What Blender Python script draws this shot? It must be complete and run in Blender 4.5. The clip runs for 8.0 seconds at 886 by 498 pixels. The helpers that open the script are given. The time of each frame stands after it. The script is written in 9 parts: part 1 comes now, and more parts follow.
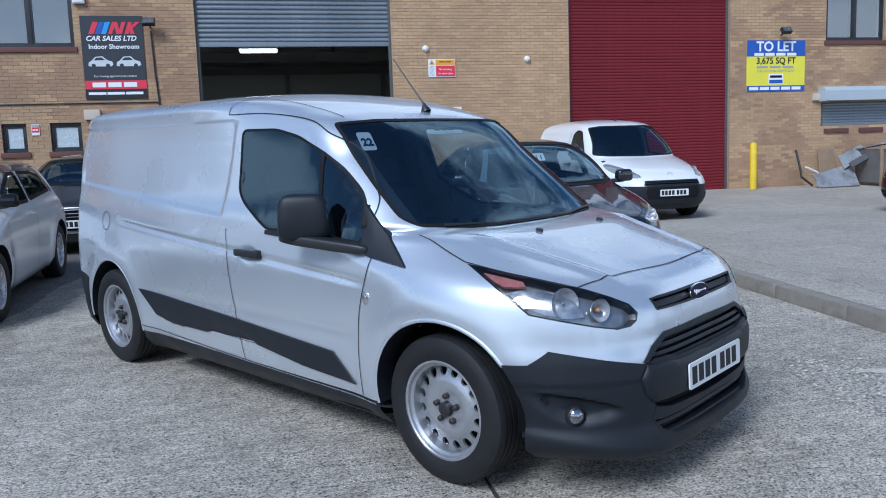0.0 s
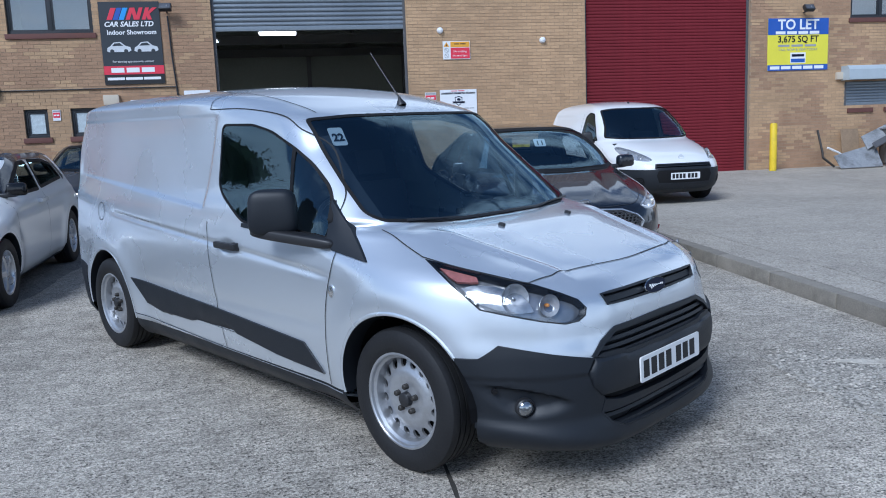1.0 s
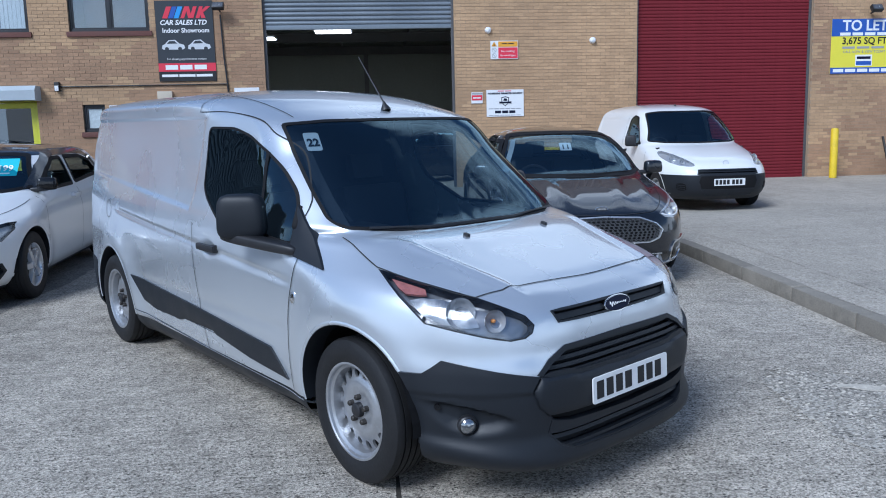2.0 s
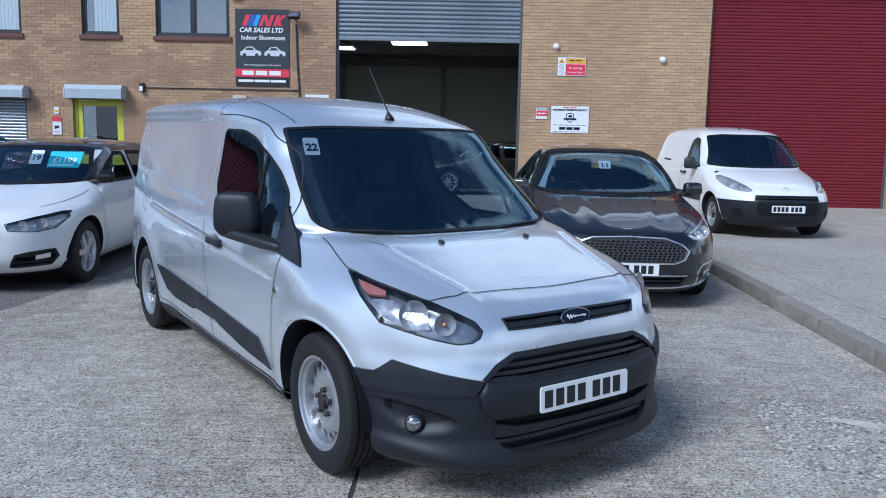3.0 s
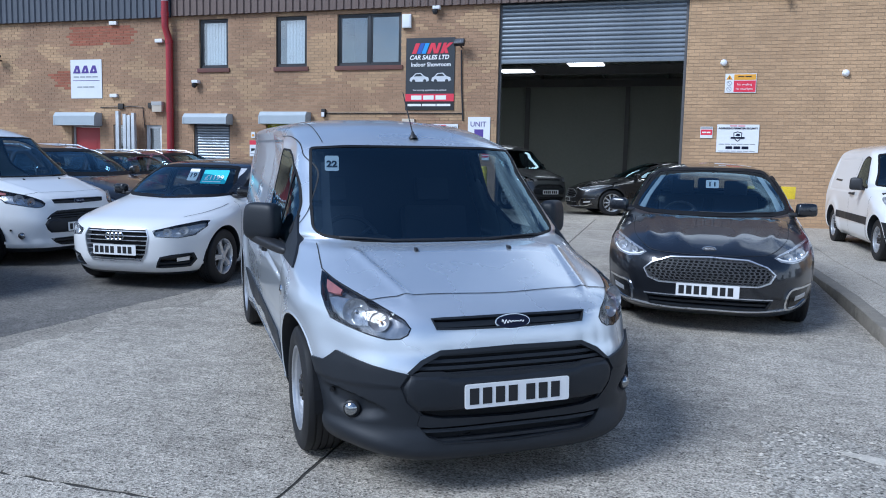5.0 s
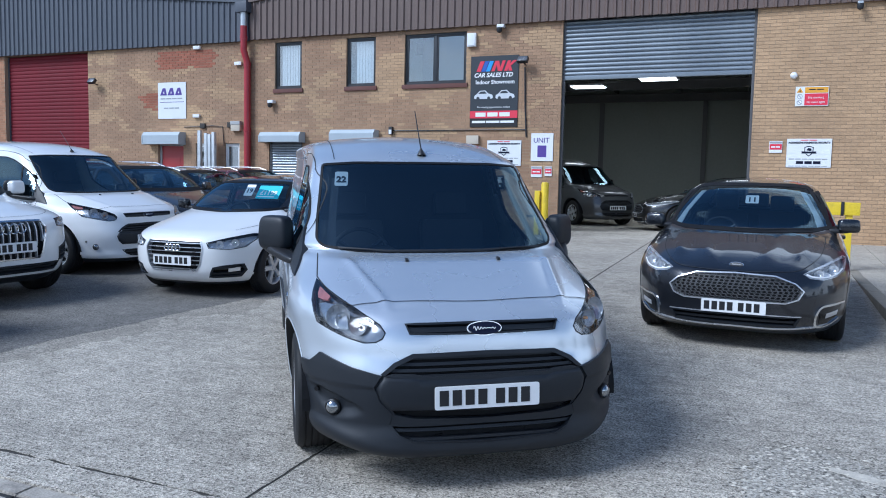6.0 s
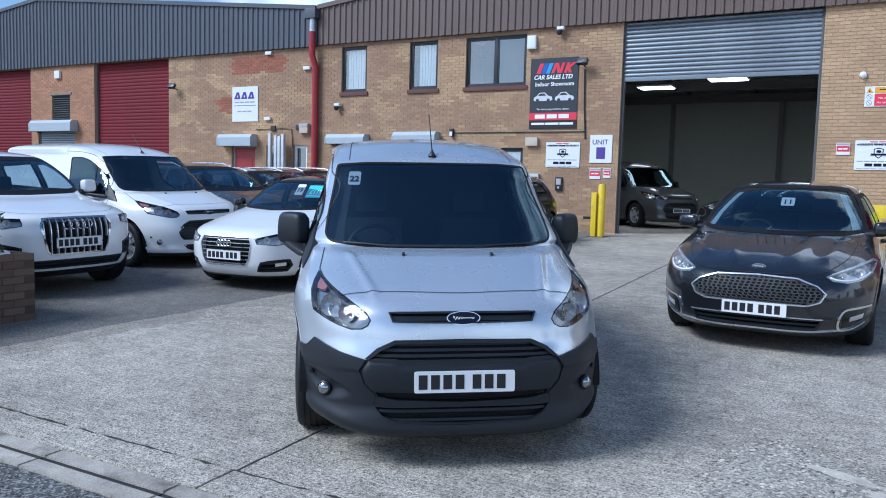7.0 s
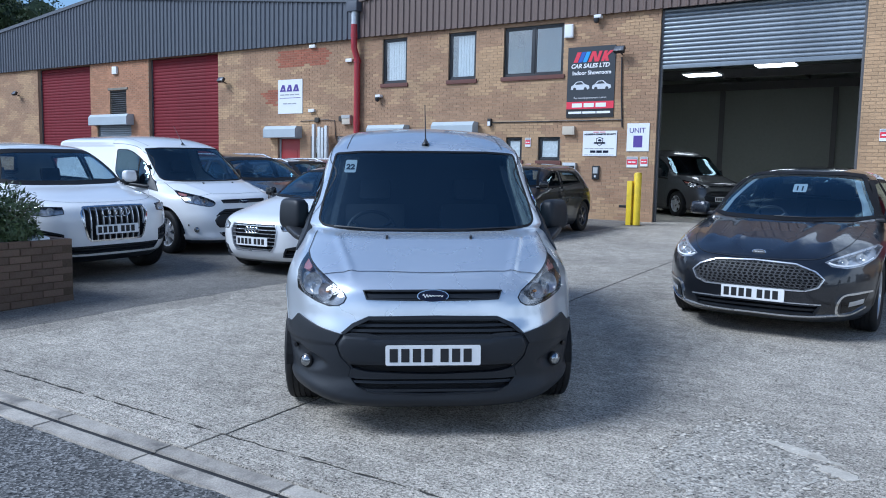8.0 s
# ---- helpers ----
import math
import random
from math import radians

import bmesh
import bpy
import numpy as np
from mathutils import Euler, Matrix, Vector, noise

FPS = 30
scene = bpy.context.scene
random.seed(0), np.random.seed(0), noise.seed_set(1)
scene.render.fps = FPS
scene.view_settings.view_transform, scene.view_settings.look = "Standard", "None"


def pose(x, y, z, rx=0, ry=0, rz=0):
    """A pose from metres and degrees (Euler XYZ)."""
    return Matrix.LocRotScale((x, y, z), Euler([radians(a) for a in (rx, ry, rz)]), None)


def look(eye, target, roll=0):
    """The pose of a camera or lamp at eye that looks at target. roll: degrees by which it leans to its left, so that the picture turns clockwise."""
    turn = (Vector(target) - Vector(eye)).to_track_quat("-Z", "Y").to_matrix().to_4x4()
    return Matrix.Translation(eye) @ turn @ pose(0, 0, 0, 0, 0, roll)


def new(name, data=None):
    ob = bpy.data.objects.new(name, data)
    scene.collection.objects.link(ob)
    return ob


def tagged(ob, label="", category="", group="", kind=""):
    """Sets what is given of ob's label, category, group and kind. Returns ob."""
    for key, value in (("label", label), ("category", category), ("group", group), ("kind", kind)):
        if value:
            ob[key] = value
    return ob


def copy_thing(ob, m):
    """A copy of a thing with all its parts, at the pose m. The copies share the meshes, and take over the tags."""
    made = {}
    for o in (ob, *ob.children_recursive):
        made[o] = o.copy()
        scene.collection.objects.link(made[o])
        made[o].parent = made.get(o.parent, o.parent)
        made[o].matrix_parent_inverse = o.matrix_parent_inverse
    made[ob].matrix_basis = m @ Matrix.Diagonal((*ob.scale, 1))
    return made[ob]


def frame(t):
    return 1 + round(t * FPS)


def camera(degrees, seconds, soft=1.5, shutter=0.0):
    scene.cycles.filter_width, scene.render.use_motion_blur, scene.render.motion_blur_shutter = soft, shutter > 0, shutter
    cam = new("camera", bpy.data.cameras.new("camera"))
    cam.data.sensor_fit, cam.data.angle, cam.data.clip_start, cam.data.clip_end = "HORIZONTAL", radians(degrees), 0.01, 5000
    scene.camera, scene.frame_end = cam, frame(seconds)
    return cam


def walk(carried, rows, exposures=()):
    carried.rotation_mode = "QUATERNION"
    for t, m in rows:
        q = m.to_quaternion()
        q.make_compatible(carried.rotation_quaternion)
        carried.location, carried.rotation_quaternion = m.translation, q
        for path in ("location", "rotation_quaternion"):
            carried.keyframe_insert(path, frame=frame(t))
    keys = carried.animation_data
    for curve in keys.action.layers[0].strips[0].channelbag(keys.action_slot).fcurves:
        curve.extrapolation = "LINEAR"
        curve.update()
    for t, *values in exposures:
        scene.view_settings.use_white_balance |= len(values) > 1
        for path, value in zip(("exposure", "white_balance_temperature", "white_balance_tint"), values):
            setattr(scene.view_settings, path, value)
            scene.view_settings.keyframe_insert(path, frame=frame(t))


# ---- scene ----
cam = camera(59.9, 8.0, soft=1.0)
PATH = [
    (0, (-0.005, -2.809, 1.357), (0.399, -0.863, 1.125), -2.0),
    (0.5, (0.107, -2.878, 1.389), (0.482, -0.931, 1.128), -2.4),
    (1, (0.278, -2.94, 1.424), (0.608, -0.987, 1.142), -2.3),
    (1.5, (0.451, -2.931, 1.445), (0.717, -0.97, 1.159), -1.8),
    (2.8, (1.177, -3.002, 1.462), (1.181, -1.019, 1.202), 0.4),
    (3, (1.227, -3.087, 1.442), (1.196, -1.103, 1.193), 1.2),
    (3.5, (1.546, -3.097, 1.437), (1.386, -1.118, 1.194), 1.7),
    (4, (1.813, -3.176, 1.435), (1.515, -1.212, 1.2), 1.7),
    (4.5, (2.114, -3.225, 1.436), (1.68, -1.285, 1.213), 1.5),
    (6, (2.977, -3.27, 1.441), (2.214, -1.429, 1.272), 1.2),
    (6.5, (3.233, -3.307, 1.432), (2.376, -1.507, 1.27), 1.4),
    (7, (3.518, -3.305, 1.437), (2.575, -1.55, 1.268), 1.5),
    (7.5, (3.789, -3.28, 1.42), (2.778, -1.564, 1.238), 1.4),
    (8, (4.045, -3.302, 1.425), (2.98, -1.621, 1.228), 1.2),
]
walk(cam, [(t, look(eye, target, roll)) for t, eye, target, roll in PATH], exposures=[(0.0, -0.04, 5250, 8), (4.0, 0.10, 5250, 8), (8.0, 0.24, 5200, 7)])

# ---- world and sun ----
SUN_ELEV, SUN_AZ = 43.0, 228.0   # azimuth in degrees, counter-clockwise from +x, of the place the sun stands at
world = bpy.data.worlds.new("sky")
scene.world = world
world.use_nodes = True
wn, wl = world.node_tree.nodes, world.node_tree.links
wn.clear()
w_out = wn.new("ShaderNodeOutputWorld")
w_bg = wn.new("ShaderNodeBackground")
w_sky = wn.new("ShaderNodeTexSky")
w_sky.sky_type, w_sky.sun_disc = "NISHITA", False
w_sky.sun_elevation, w_sky.sun_rotation = radians(SUN_ELEV), radians(90 - SUN_AZ)
w_sky.ozone_density = 2.5
w_bg.inputs["Strength"].default_value = 0.112
w_co = wn.new("ShaderNodeTexCoord")
w_map = wn.new("ShaderNodeMapping")
w_map.inputs["Scale"].default_value = (1.0, 1.0, 2.2)
w_noise = wn.new("ShaderNodeTexNoise")
w_noise.inputs["Scale"].default_value, w_noise.inputs["Detail"].default_value, w_noise.inputs["Roughness"].default_value = 2.3, 9, 0.58
w_ramp = wn.new("ShaderNodeValToRGB")
w_ramp.color_ramp.elements[0].position, w_ramp.color_ramp.elements[1].position = 0.47, 0.61
w_mix = wn.new("ShaderNodeMix")
w_mix.data_type = "RGBA"
w_mix.inputs["B"].default_value = (9.6, 9.9, 10.3, 1)
wl.new(w_co.outputs["Generated"], w_map.inputs["Vector"])
wl.new(w_map.outputs["Vector"], w_noise.inputs["Vector"])
# cloud banks thicken towards the horizon and open to blue overhead
w_sep = wn.new("ShaderNodeSeparateXYZ")
w_high = wn.new("ShaderNodeMapRange")
w_high.inputs["From Min"].default_value, w_high.inputs["From Max"].default_value = 0.14, 0.42
w_high.inputs["To Min"].default_value, w_high.inputs["To Max"].default_value = 0.11, -0.15
w_add = wn.new("ShaderNodeMath")
wl.new(w_co.outputs["Generated"], w_sep.inputs["Vector"])
wl.new(w_sep.outputs["Z"], w_high.inputs["Value"])
wl.new(w_noise.outputs["Fac"], w_add.inputs[0])
wl.new(w_high.outputs["Result"], w_add.inputs[1])
# a taller bank of cloud stands to the north-east
w_east = wn.new("ShaderNodeMapRange")
w_east.inputs["From Min"].default_value, w_east.inputs["From Max"].default_value = 0.54, 0.74
w_east.inputs["To Min"].default_value, w_east.inputs["To Max"].default_value = 0.0, 0.27
w_way = wn.new("ShaderNodeVectorMath")
w_way.operation = "DOT_PRODUCT"
w_way.inputs[1].default_value = (0.6, 0.8, 0.0)
wl.new(w_co.outputs["Generated"], w_way.inputs[0])
w_add2 = wn.new("ShaderNodeMath")
wl.new(w_way.outputs["Value"], w_east.inputs["Value"])
wl.new(w_add.outputs["Value"], w_add2.inputs[0])
wl.new(w_east.outputs["Result"], w_add2.inputs[1])
wl.new(w_add2.outputs["Value"], w_ramp.inputs["Fac"])
wl.new(w_ramp.outputs["Color"], w_mix.inputs["Factor"])
wl.new(w_sky.outputs["Color"], w_mix.inputs["A"])
wl.new(w_mix.outputs["Result"], w_bg.inputs["Color"])
wl.new(w_bg.outputs["Background"], w_out.inputs["Surface"])

sun = new("sun", bpy.data.lights.new("sun", "SUN"))
sun.data.energy, sun.data.angle, sun.data.color = 2.9, radians(24.0), (1.0, 0.965, 0.92)
sun_way = Vector((math.cos(radians(SUN_AZ)) * math.cos(radians(SUN_ELEV)), math.sin(radians(SUN_AZ)) * math.cos(radians(SUN_ELEV)), math.sin(radians(SUN_ELEV))))
sun.matrix_world = look(sun_way * 60, (0, 0, 0))

# ---- materials ----
def material(name, base, rough=0.6, metal=0.0, coat=0.0, vary=0.12, scale=3.0, fine=60.0, bump=0.0, bump_scale=None, per_object=0.0, per_island=0.0, spec=0.5, dirt=None, dirt_amount=0.0):
    """A painted or mineral surface: base colour varied at two scales, roughness varied with it, fine relief."""
    m = bpy.data.materials.new(name)
    m.use_nodes = True
    n, l = m.node_tree.nodes, m.node_tree.links
    bsdf = n["Principled BSDF"]
    bsdf.inputs["Metallic"].default_value = metal
    bsdf.inputs["Coat Weight"].default_value = coat
    bsdf.inputs["Coat Roughness"].default_value = 0.03
    bsdf.inputs["Specular IOR Level"].default_value = spec
    co = n.new("ShaderNodeTexCoord")
    big, small = n.new("ShaderNodeTexNoise"), n.new("ShaderNodeTexNoise")
    big.inputs["Scale"].default_value, big.inputs["Detail"].default_value = scale, 5
    small.inputs["Scale"].default_value, small.inputs["Detail"].default_value = fine, 3
    for tex in (big, small):
        l.new(co.outputs["Object"], tex.inputs["Vector"])
    add = n.new("ShaderNodeMath"); add.operation = "ADD"
    l.new(big.outputs["Fac"], add.inputs[0]); l.new(small.outputs["Fac"], add.inputs[1])
    rng = n.new("ShaderNodeMapRange")
    rng.inputs["From Min"].default_value, rng.inputs["From Max"].default_value = 0.6, 1.4
    rng.inputs["To Min"].default_value, rng.inputs["To Max"].default_value = 1 - vary, 1 + vary
    l.new(add.outputs[0], rng.inputs["Value"])
    value = rng.outputs["Result"]
    for amount, socket in ((per_object, "obj"), (per_island, "isl")):
        if amount:
            src = n.new("ShaderNodeObjectInfo").outputs["Random"] if socket == "obj" else n.new("ShaderNodeNewGeometry").outputs["Random Per Island"]
            r2 = n.new("ShaderNodeMapRange")
            r2.inputs["To Min"].default_value, r2.inputs["To Max"].default_value = 1 - amount, 1 + amount
            l.new(src, r2.inputs["Value"])
            mul = n.new("ShaderNodeMath"); mul.operation = "MULTIPLY"
            l.new(value, mul.inputs[0]); l.new(r2.outputs["Result"], mul.inputs[1])
            value = mul.outputs[0]
    col = n.new("ShaderNodeVectorMath"); col.operation = "SCALE"
    col.inputs[0].default_value = base
    l.new(value, col.inputs["Scale"])
    colour = col.outputs["Vector"]
    if dirt is not None:
        dn = n.new("ShaderNodeTexNoise")
        dn.inputs["Scale"].default_value, dn.inputs["Detail"].default_value, dn.inputs["Roughness"].default_value = scale * 0.6, 8, 0.65
        l.new(co.outputs["Object"], dn.inputs["Vector"])
        dr = n.new("ShaderNodeMapRange")
        dr.inputs["From Min"].default_value, dr.inputs["From Max"].default_value = 0.5, 0.72
        dr.inputs["To Max"].default_value = dirt_amount
        l.new(dn.outputs["Fac"], dr.inputs["Value"])
        mx = n.new("ShaderNodeMix"); mx.data_type = "RGBA"
        mx.inputs["B"].default_value = (*dirt, 1)
        l.new(dr.outputs["Result"], mx.inputs["Factor"]); l.new(colour, mx.inputs["A"])
        colour = mx.outputs["Result"]
    l.new(colour, bsdf.inputs["Base Color"])
    rr = n.new("ShaderNodeMapRange")
    rr.inputs["From Min"].default_value, rr.inputs["From Max"].default_value = 0.3, 0.7
    rr.inputs["To Min"].default_value, rr.inputs["To Max"].default_value = max(0.0, rough - 0.07), min(1.0, rough + 0.07)
    l.new(big.outputs["Fac"], rr.inputs["Value"]); l.new(rr.outputs["Result"], bsdf.inputs["Roughness"])
    if bump:
        b = n.new("ShaderNodeBump")
        b.inputs["Strength"].default_value = bump
        b.inputs["Distance"].default_value = 0.004
        src = small
        if bump_scale:
            src = n.new("ShaderNodeTexNoise")
            src.inputs["Scale"].default_value, src.inputs["Detail"].default_value = bump_scale, 4
            l.new(co.outputs["Object"], src.inputs["Vector"])
        l.new(src.outputs["Fac"], b.inputs["Height"]); l.new(b.outputs["Normal"], bsdf.inputs["Normal"])
    return m


def glass_material(name, tint, rough=0.0, ior=1.5, shine=(1.0, 1.0, 1.0)):
    """A thin pane: what lies behind, tinted, under a reflection that grows to the edge."""
    m = bpy.data.materials.new(name)
    m.use_nodes = True
    n, l = m.node_tree.nodes, m.node_tree.links
    n.remove(n["Principled BSDF"])
    clear, gloss, mix, fres = n.new("ShaderNodeBsdfTransparent"), n.new("ShaderNodeBsdfGlossy"), n.new("ShaderNodeMixShader"), n.new("ShaderNodeLayerWeight")
    clear.inputs["Color"].default_value = (*tint, 1)
    gloss.inputs["Roughness"].default_value = rough
    gloss.inputs["Color"].default_value = (*shine, 1)
    power, grow = n.new("ShaderNodeMath"), n.new("ShaderNodeMath")
    power.operation, grow.operation = "POWER", "MULTIPLY_ADD"
    base = ((ior - 1) / (ior + 1)) ** 2
    power.inputs[1].default_value = 5.0
    grow.inputs[1].default_value, grow.inputs[2].default_value = 1 - base, base
    l.new(fres.outputs["Facing"], power.inputs[0]); l.new(power.outputs[0], grow.inputs[0])
    l.new(grow.outputs[0], mix.inputs["Fac"])
    l.new(clear.outputs["BSDF"], mix.inputs[1]); l.new(gloss.outputs["BSDF"], mix.inputs[2])
    l.new(mix.outputs["Shader"], n["Material Output"].inputs["Surface"])
    return m


def brick_material(name, single=False):
    """Plain brick faces; each brick has its own tone."""
    return material(name, (0.47, 0.31, 0.175), 0.9, vary=0.22, scale=0.9, fine=45, bump=0.5, per_island=0.0 if single else 0.09, per_object=0.09 if single else 0.0, dirt=(0.30, 0.19, 0.11), dirt_amount=0.5)


def aggregate_material(name, base, dark, light, size, vary=0.18, sparse=0.0, brush=0.0):
    """Exposed stones in a matrix: fine cells, sparse larger dark stones, brushing, stains at a large scale."""
    m = bpy.data.materials.new(name)
    m.use_nodes = True
    n, l = m.node_tree.nodes, m.node_tree.links
    bsdf = n["Principled BSDF"]
    bsdf.inputs["Roughness"].default_value = 0.88
    bsdf.inputs["Specular IOR Level"].default_value = 0.25
    co = n.new("ShaderNodeTexCoord")
    bend = n.new("ShaderNodeTexNoise"); bend.inputs["Scale"].default_value, bend.inputs["Detail"].default_value = size * 0.5, 2
    l.new(co.outputs["Object"], bend.inputs["Vector"])
    shift = n.new("ShaderNodeVectorMath"); shift.operation = "MULTIPLY_ADD"
    shift.inputs[1].default_value = (0.9 / size,) * 3
    l.new(bend.outputs["Color"], shift.inputs[0]); l.new(co.outputs["Object"], shift.inputs[2])
    vor = n.new("ShaderNodeTexVoronoi"); vor.inputs["Scale"].default_value = size
    l.new(shift.outputs["Vector"], vor.inputs["Vector"])
    sep = n.new("ShaderNodeSeparateColor"); l.new(vor.outputs["Color"], sep.inputs["Color"])
    ramp = n.new("ShaderNodeValToRGB")
    e = ramp.color_ramp.elements
    e[0].position, e[0].color = 0.0, (*dark, 1)
    e[1].position, e[1].color = 1.0, (*light, 1)
    low = e.new(0.22); low.color = tuple(0.6 * p + 0.4 * q for p, q in zip(base, dark)) + (1,)
    mid = e.new(0.5); mid.color = (*base, 1)
    l.new(sep.outputs["Red"], ramp.inputs["Fac"])
    colour = ramp.outputs["Color"]
    if sparse:
        big_v = n.new("ShaderNodeTexVoronoi"); big_v.inputs["Scale"].default_value = size * 0.42
        l.new(shift.outputs["Vector"], big_v.inputs["Vector"])
        sep2 = n.new("ShaderNodeSeparateColor"); l.new(big_v.outputs["Color"], sep2.inputs["Color"])
        pick = n.new("ShaderNodeMapRange")
        pick.inputs["From Min"].default_value, pick.inputs["From Max"].default_value = sparse, sparse * 0.6
        l.new(sep2.outputs["Green"], pick.inputs["Value"])
        core = n.new("ShaderNodeMapRange")
        core.inputs["From Min"].default_value, core.inputs["From Max"].default_value = 0.45, 0.25
        l.new(big_v.outputs["Distance"], core.inputs["Value"])
        both_ = n.new("ShaderNodeMath"); both_.operation = "MULTIPLY"
        l.new(pick.outputs["Result"], both_.inputs[0]); l.new(core.outputs["Result"], both_.inputs[1])
        mx = n.new("ShaderNodeMix"); mx.data_type = "RGBA"
        mx.inputs["B"].default_value = (*[q * 0.55 for q in dark], 1)
        l.new(both_.outputs[0], mx.inputs["Factor"]); l.new(colour, mx.inputs["A"])
        colour = mx.outputs["Result"]
    big = n.new("ShaderNodeTexNoise"); big.inputs["Scale"].default_value, big.inputs["Detail"].default_value, big.inputs["Roughness"].default_value = 0.55, 8, 0.6
    l.new(co.outputs["Object"], big.inputs["Vector"])
    blot = n.new("ShaderNodeTexNoise"); blot.inputs["Scale"].default_value, blot.inputs["Detail"].default_value, blot.inputs["Roughness"].default_value = 5.0, 8, 0.7
    l.new(co.outputs["Object"], blot.inputs["Vector"])
    add = n.new("ShaderNodeMath"); add.operation = "ADD"
    l.new(big.outputs["Fac"], add.inputs[0]); l.new(blot.outputs["Fac"], add.inputs[1])
    total = add.outputs[0]
    if brush:
        turn = n.new("ShaderNodeMapping")
        turn.inputs["Scale"].default_value, turn.inputs["Rotation"].default_value = (2.2, 46.0, 1.0), (0, 0, radians(4))
        l.new(co.outputs["Object"], turn.inputs["Vector"])
        lines = n.new("ShaderNodeTexNoise"); lines.inputs["Scale"].default_value, lines.inputs["Detail"].default_value = 1.0, 3
        l.new(turn.outputs["Vector"], lines.inputs["Vector"])
        sc2 = n.new("ShaderNodeMath"); sc2.operation = "MULTIPLY_ADD"
        sc2.inputs[1].default_value, sc2.inputs[2].default_value = brush, -0.5 * brush
        l.new(lines.outputs["Fac"], sc2.inputs[0])
        add2 = n.new("ShaderNodeMath"); add2.operation = "ADD"
        l.new(total, add2.inputs[0]); l.new(sc2.outputs[0], add2.inputs[1])
        total = add2.outputs[0]
    rng = n.new("ShaderNodeMapRange")
    rng.inputs["From Min"].default_value, rng.inputs["From Max"].default_value = 0.7, 1.3
    rng.inputs["To Min"].default_value, rng.inputs["To Max"].default_value = 1 - vary, 1 + vary
    l.new(total, rng.inputs["Value"])
    sc = n.new("ShaderNodeVectorMath"); sc.operation = "SCALE"
    l.new(colour, sc.inputs[0]); l.new(rng.outputs["Result"], sc.inputs["Scale"])
    l.new(sc.outputs["Vector"], bsdf.inputs["Base Color"])
    b = n.new("ShaderNodeBump"); b.inputs["Strength"].default_value, b.inputs["Distance"].default_value = 0.8, 0.004
    l.new(vor.outputs["Distance"], b.inputs["Height"]); l.new(b.outputs["Normal"], bsdf.inputs["Normal"])
    return m


M = {}
M["brick"] = brick_material("brick_buff")
M["brick_single"] = brick_material("brick_buff_single", True)
M["brick_brown_single"] = material("brick_brown_single", (0.375, 0.235, 0.140), 0.9, vary=0.20, scale=0.9, fine=45, bump=0.5, per_object=0.11, dirt=(0.24, 0.14, 0.085), dirt_amount=0.5)
M["brick_red"] = material("brick_red", (0.33, 0.12, 0.07), 0.9, vary=0.15, scale=2, fine=45, bump=0.4, per_island=0.15)
M["mortar"] = material("mortar", (0.36, 0.265, 0.175), 0.95, vary=0.15, scale=1.5, fine=80, bump=0.4)
M["panel_inside"] = material("grey_green_wall_panels", (0.40, 0.43, 0.40), 0.6, vary=0.08, scale=0.5, fine=9)
M["blockwork"] = material("painted_blockwork", (0.62, 0.62, 0.60), 0.8, vary=0.08, scale=0.7, fine=20, bump=0.15)
M["concrete"] = aggregate_material("exposed_aggregate_concrete", (0.375, 0.337, 0.280), (0.13, 0.115, 0.095), (0.62, 0.565, 0.475), 135, 0.34, sparse=0.16, brush=0.8)
M["gravel"] = aggregate_material("crumbled_concrete", (0.34, 0.31, 0.26), (0.12, 0.11, 0.095), (0.56, 0.52, 0.45), 85, 0.3, sparse=0.2)
M["stone"] = material("pale_grit", (0.40, 0.365, 0.31), 0.9, vary=0.2, scale=40, per_island=0.5)
M["cement"] = material("pale_cement", (0.52, 0.475, 0.40), 0.9, vary=0.25, scale=14, fine=120, bump=0.6, dirt=(0.38, 0.34, 0.28), dirt_amount=1.0)
M["apron"] = aggregate_material("worn_concrete_apron", (0.40, 0.36, 0.30), (0.26, 0.235, 0.20), (0.52, 0.475, 0.40), 90, 0.2, sparse=0.08)
M["worn_edge"] = aggregate_material("oil_darkened_concrete", (0.295, 0.265, 0.218), (0.12, 0.108, 0.092), (0.46, 0.42, 0.355), 116, 0.30, sparse=0.14, brush=0.3)
M["joint_dirt"] = material("packed_joint_dirt", (0.045, 0.04, 0.033), 0.95, vary=0.4, scale=9, fine=80, bump=0.7)
M["tarmac"] = aggregate_material("patched_tarmac", (0.165, 0.155, 0.138), (0.08, 0.075, 0.068), (0.27, 0.25, 0.225), 110, 0.3, sparse=0.12)
M["asphalt"] = aggregate_material("road_asphalt", (0.10, 0.097, 0.092), (0.035, 0.035, 0.035), (0.30, 0.29, 0.275), 85, 0.25, sparse=0.2)
M["kerb"] = material("kerb_concrete", (0.25, 0.225, 0.185), 0.92, vary=0.28, scale=5.0, fine=90, bump=0.7, per_object=0.12, dirt=(0.12, 0.11, 0.09), dirt_amount=0.6)
M["channel"] = material("channel_concrete", (0.40, 0.36, 0.305), 0.9, vary=0.4, scale=6.0, fine=110, bump=0.9, per_object=0.12, dirt=(0.10, 0.09, 0.08), dirt_amount=0.85)
M["iron"] = material("cast_iron", (0.06, 0.055, 0.05), 0.6, metal=0.6, vary=0.3, scale=6, fine=70, bump=0.4)
M["clad_brown"] = material("brown_cladding", (0.135, 0.092, 0.075), 0.45, vary=0.08, scale=0.6, fine=12)
M["clad_grey"] = material("slate_blue_cladding", (0.078, 0.086, 0.105), 0.42, vary=0.08, scale=0.6, fine=12)
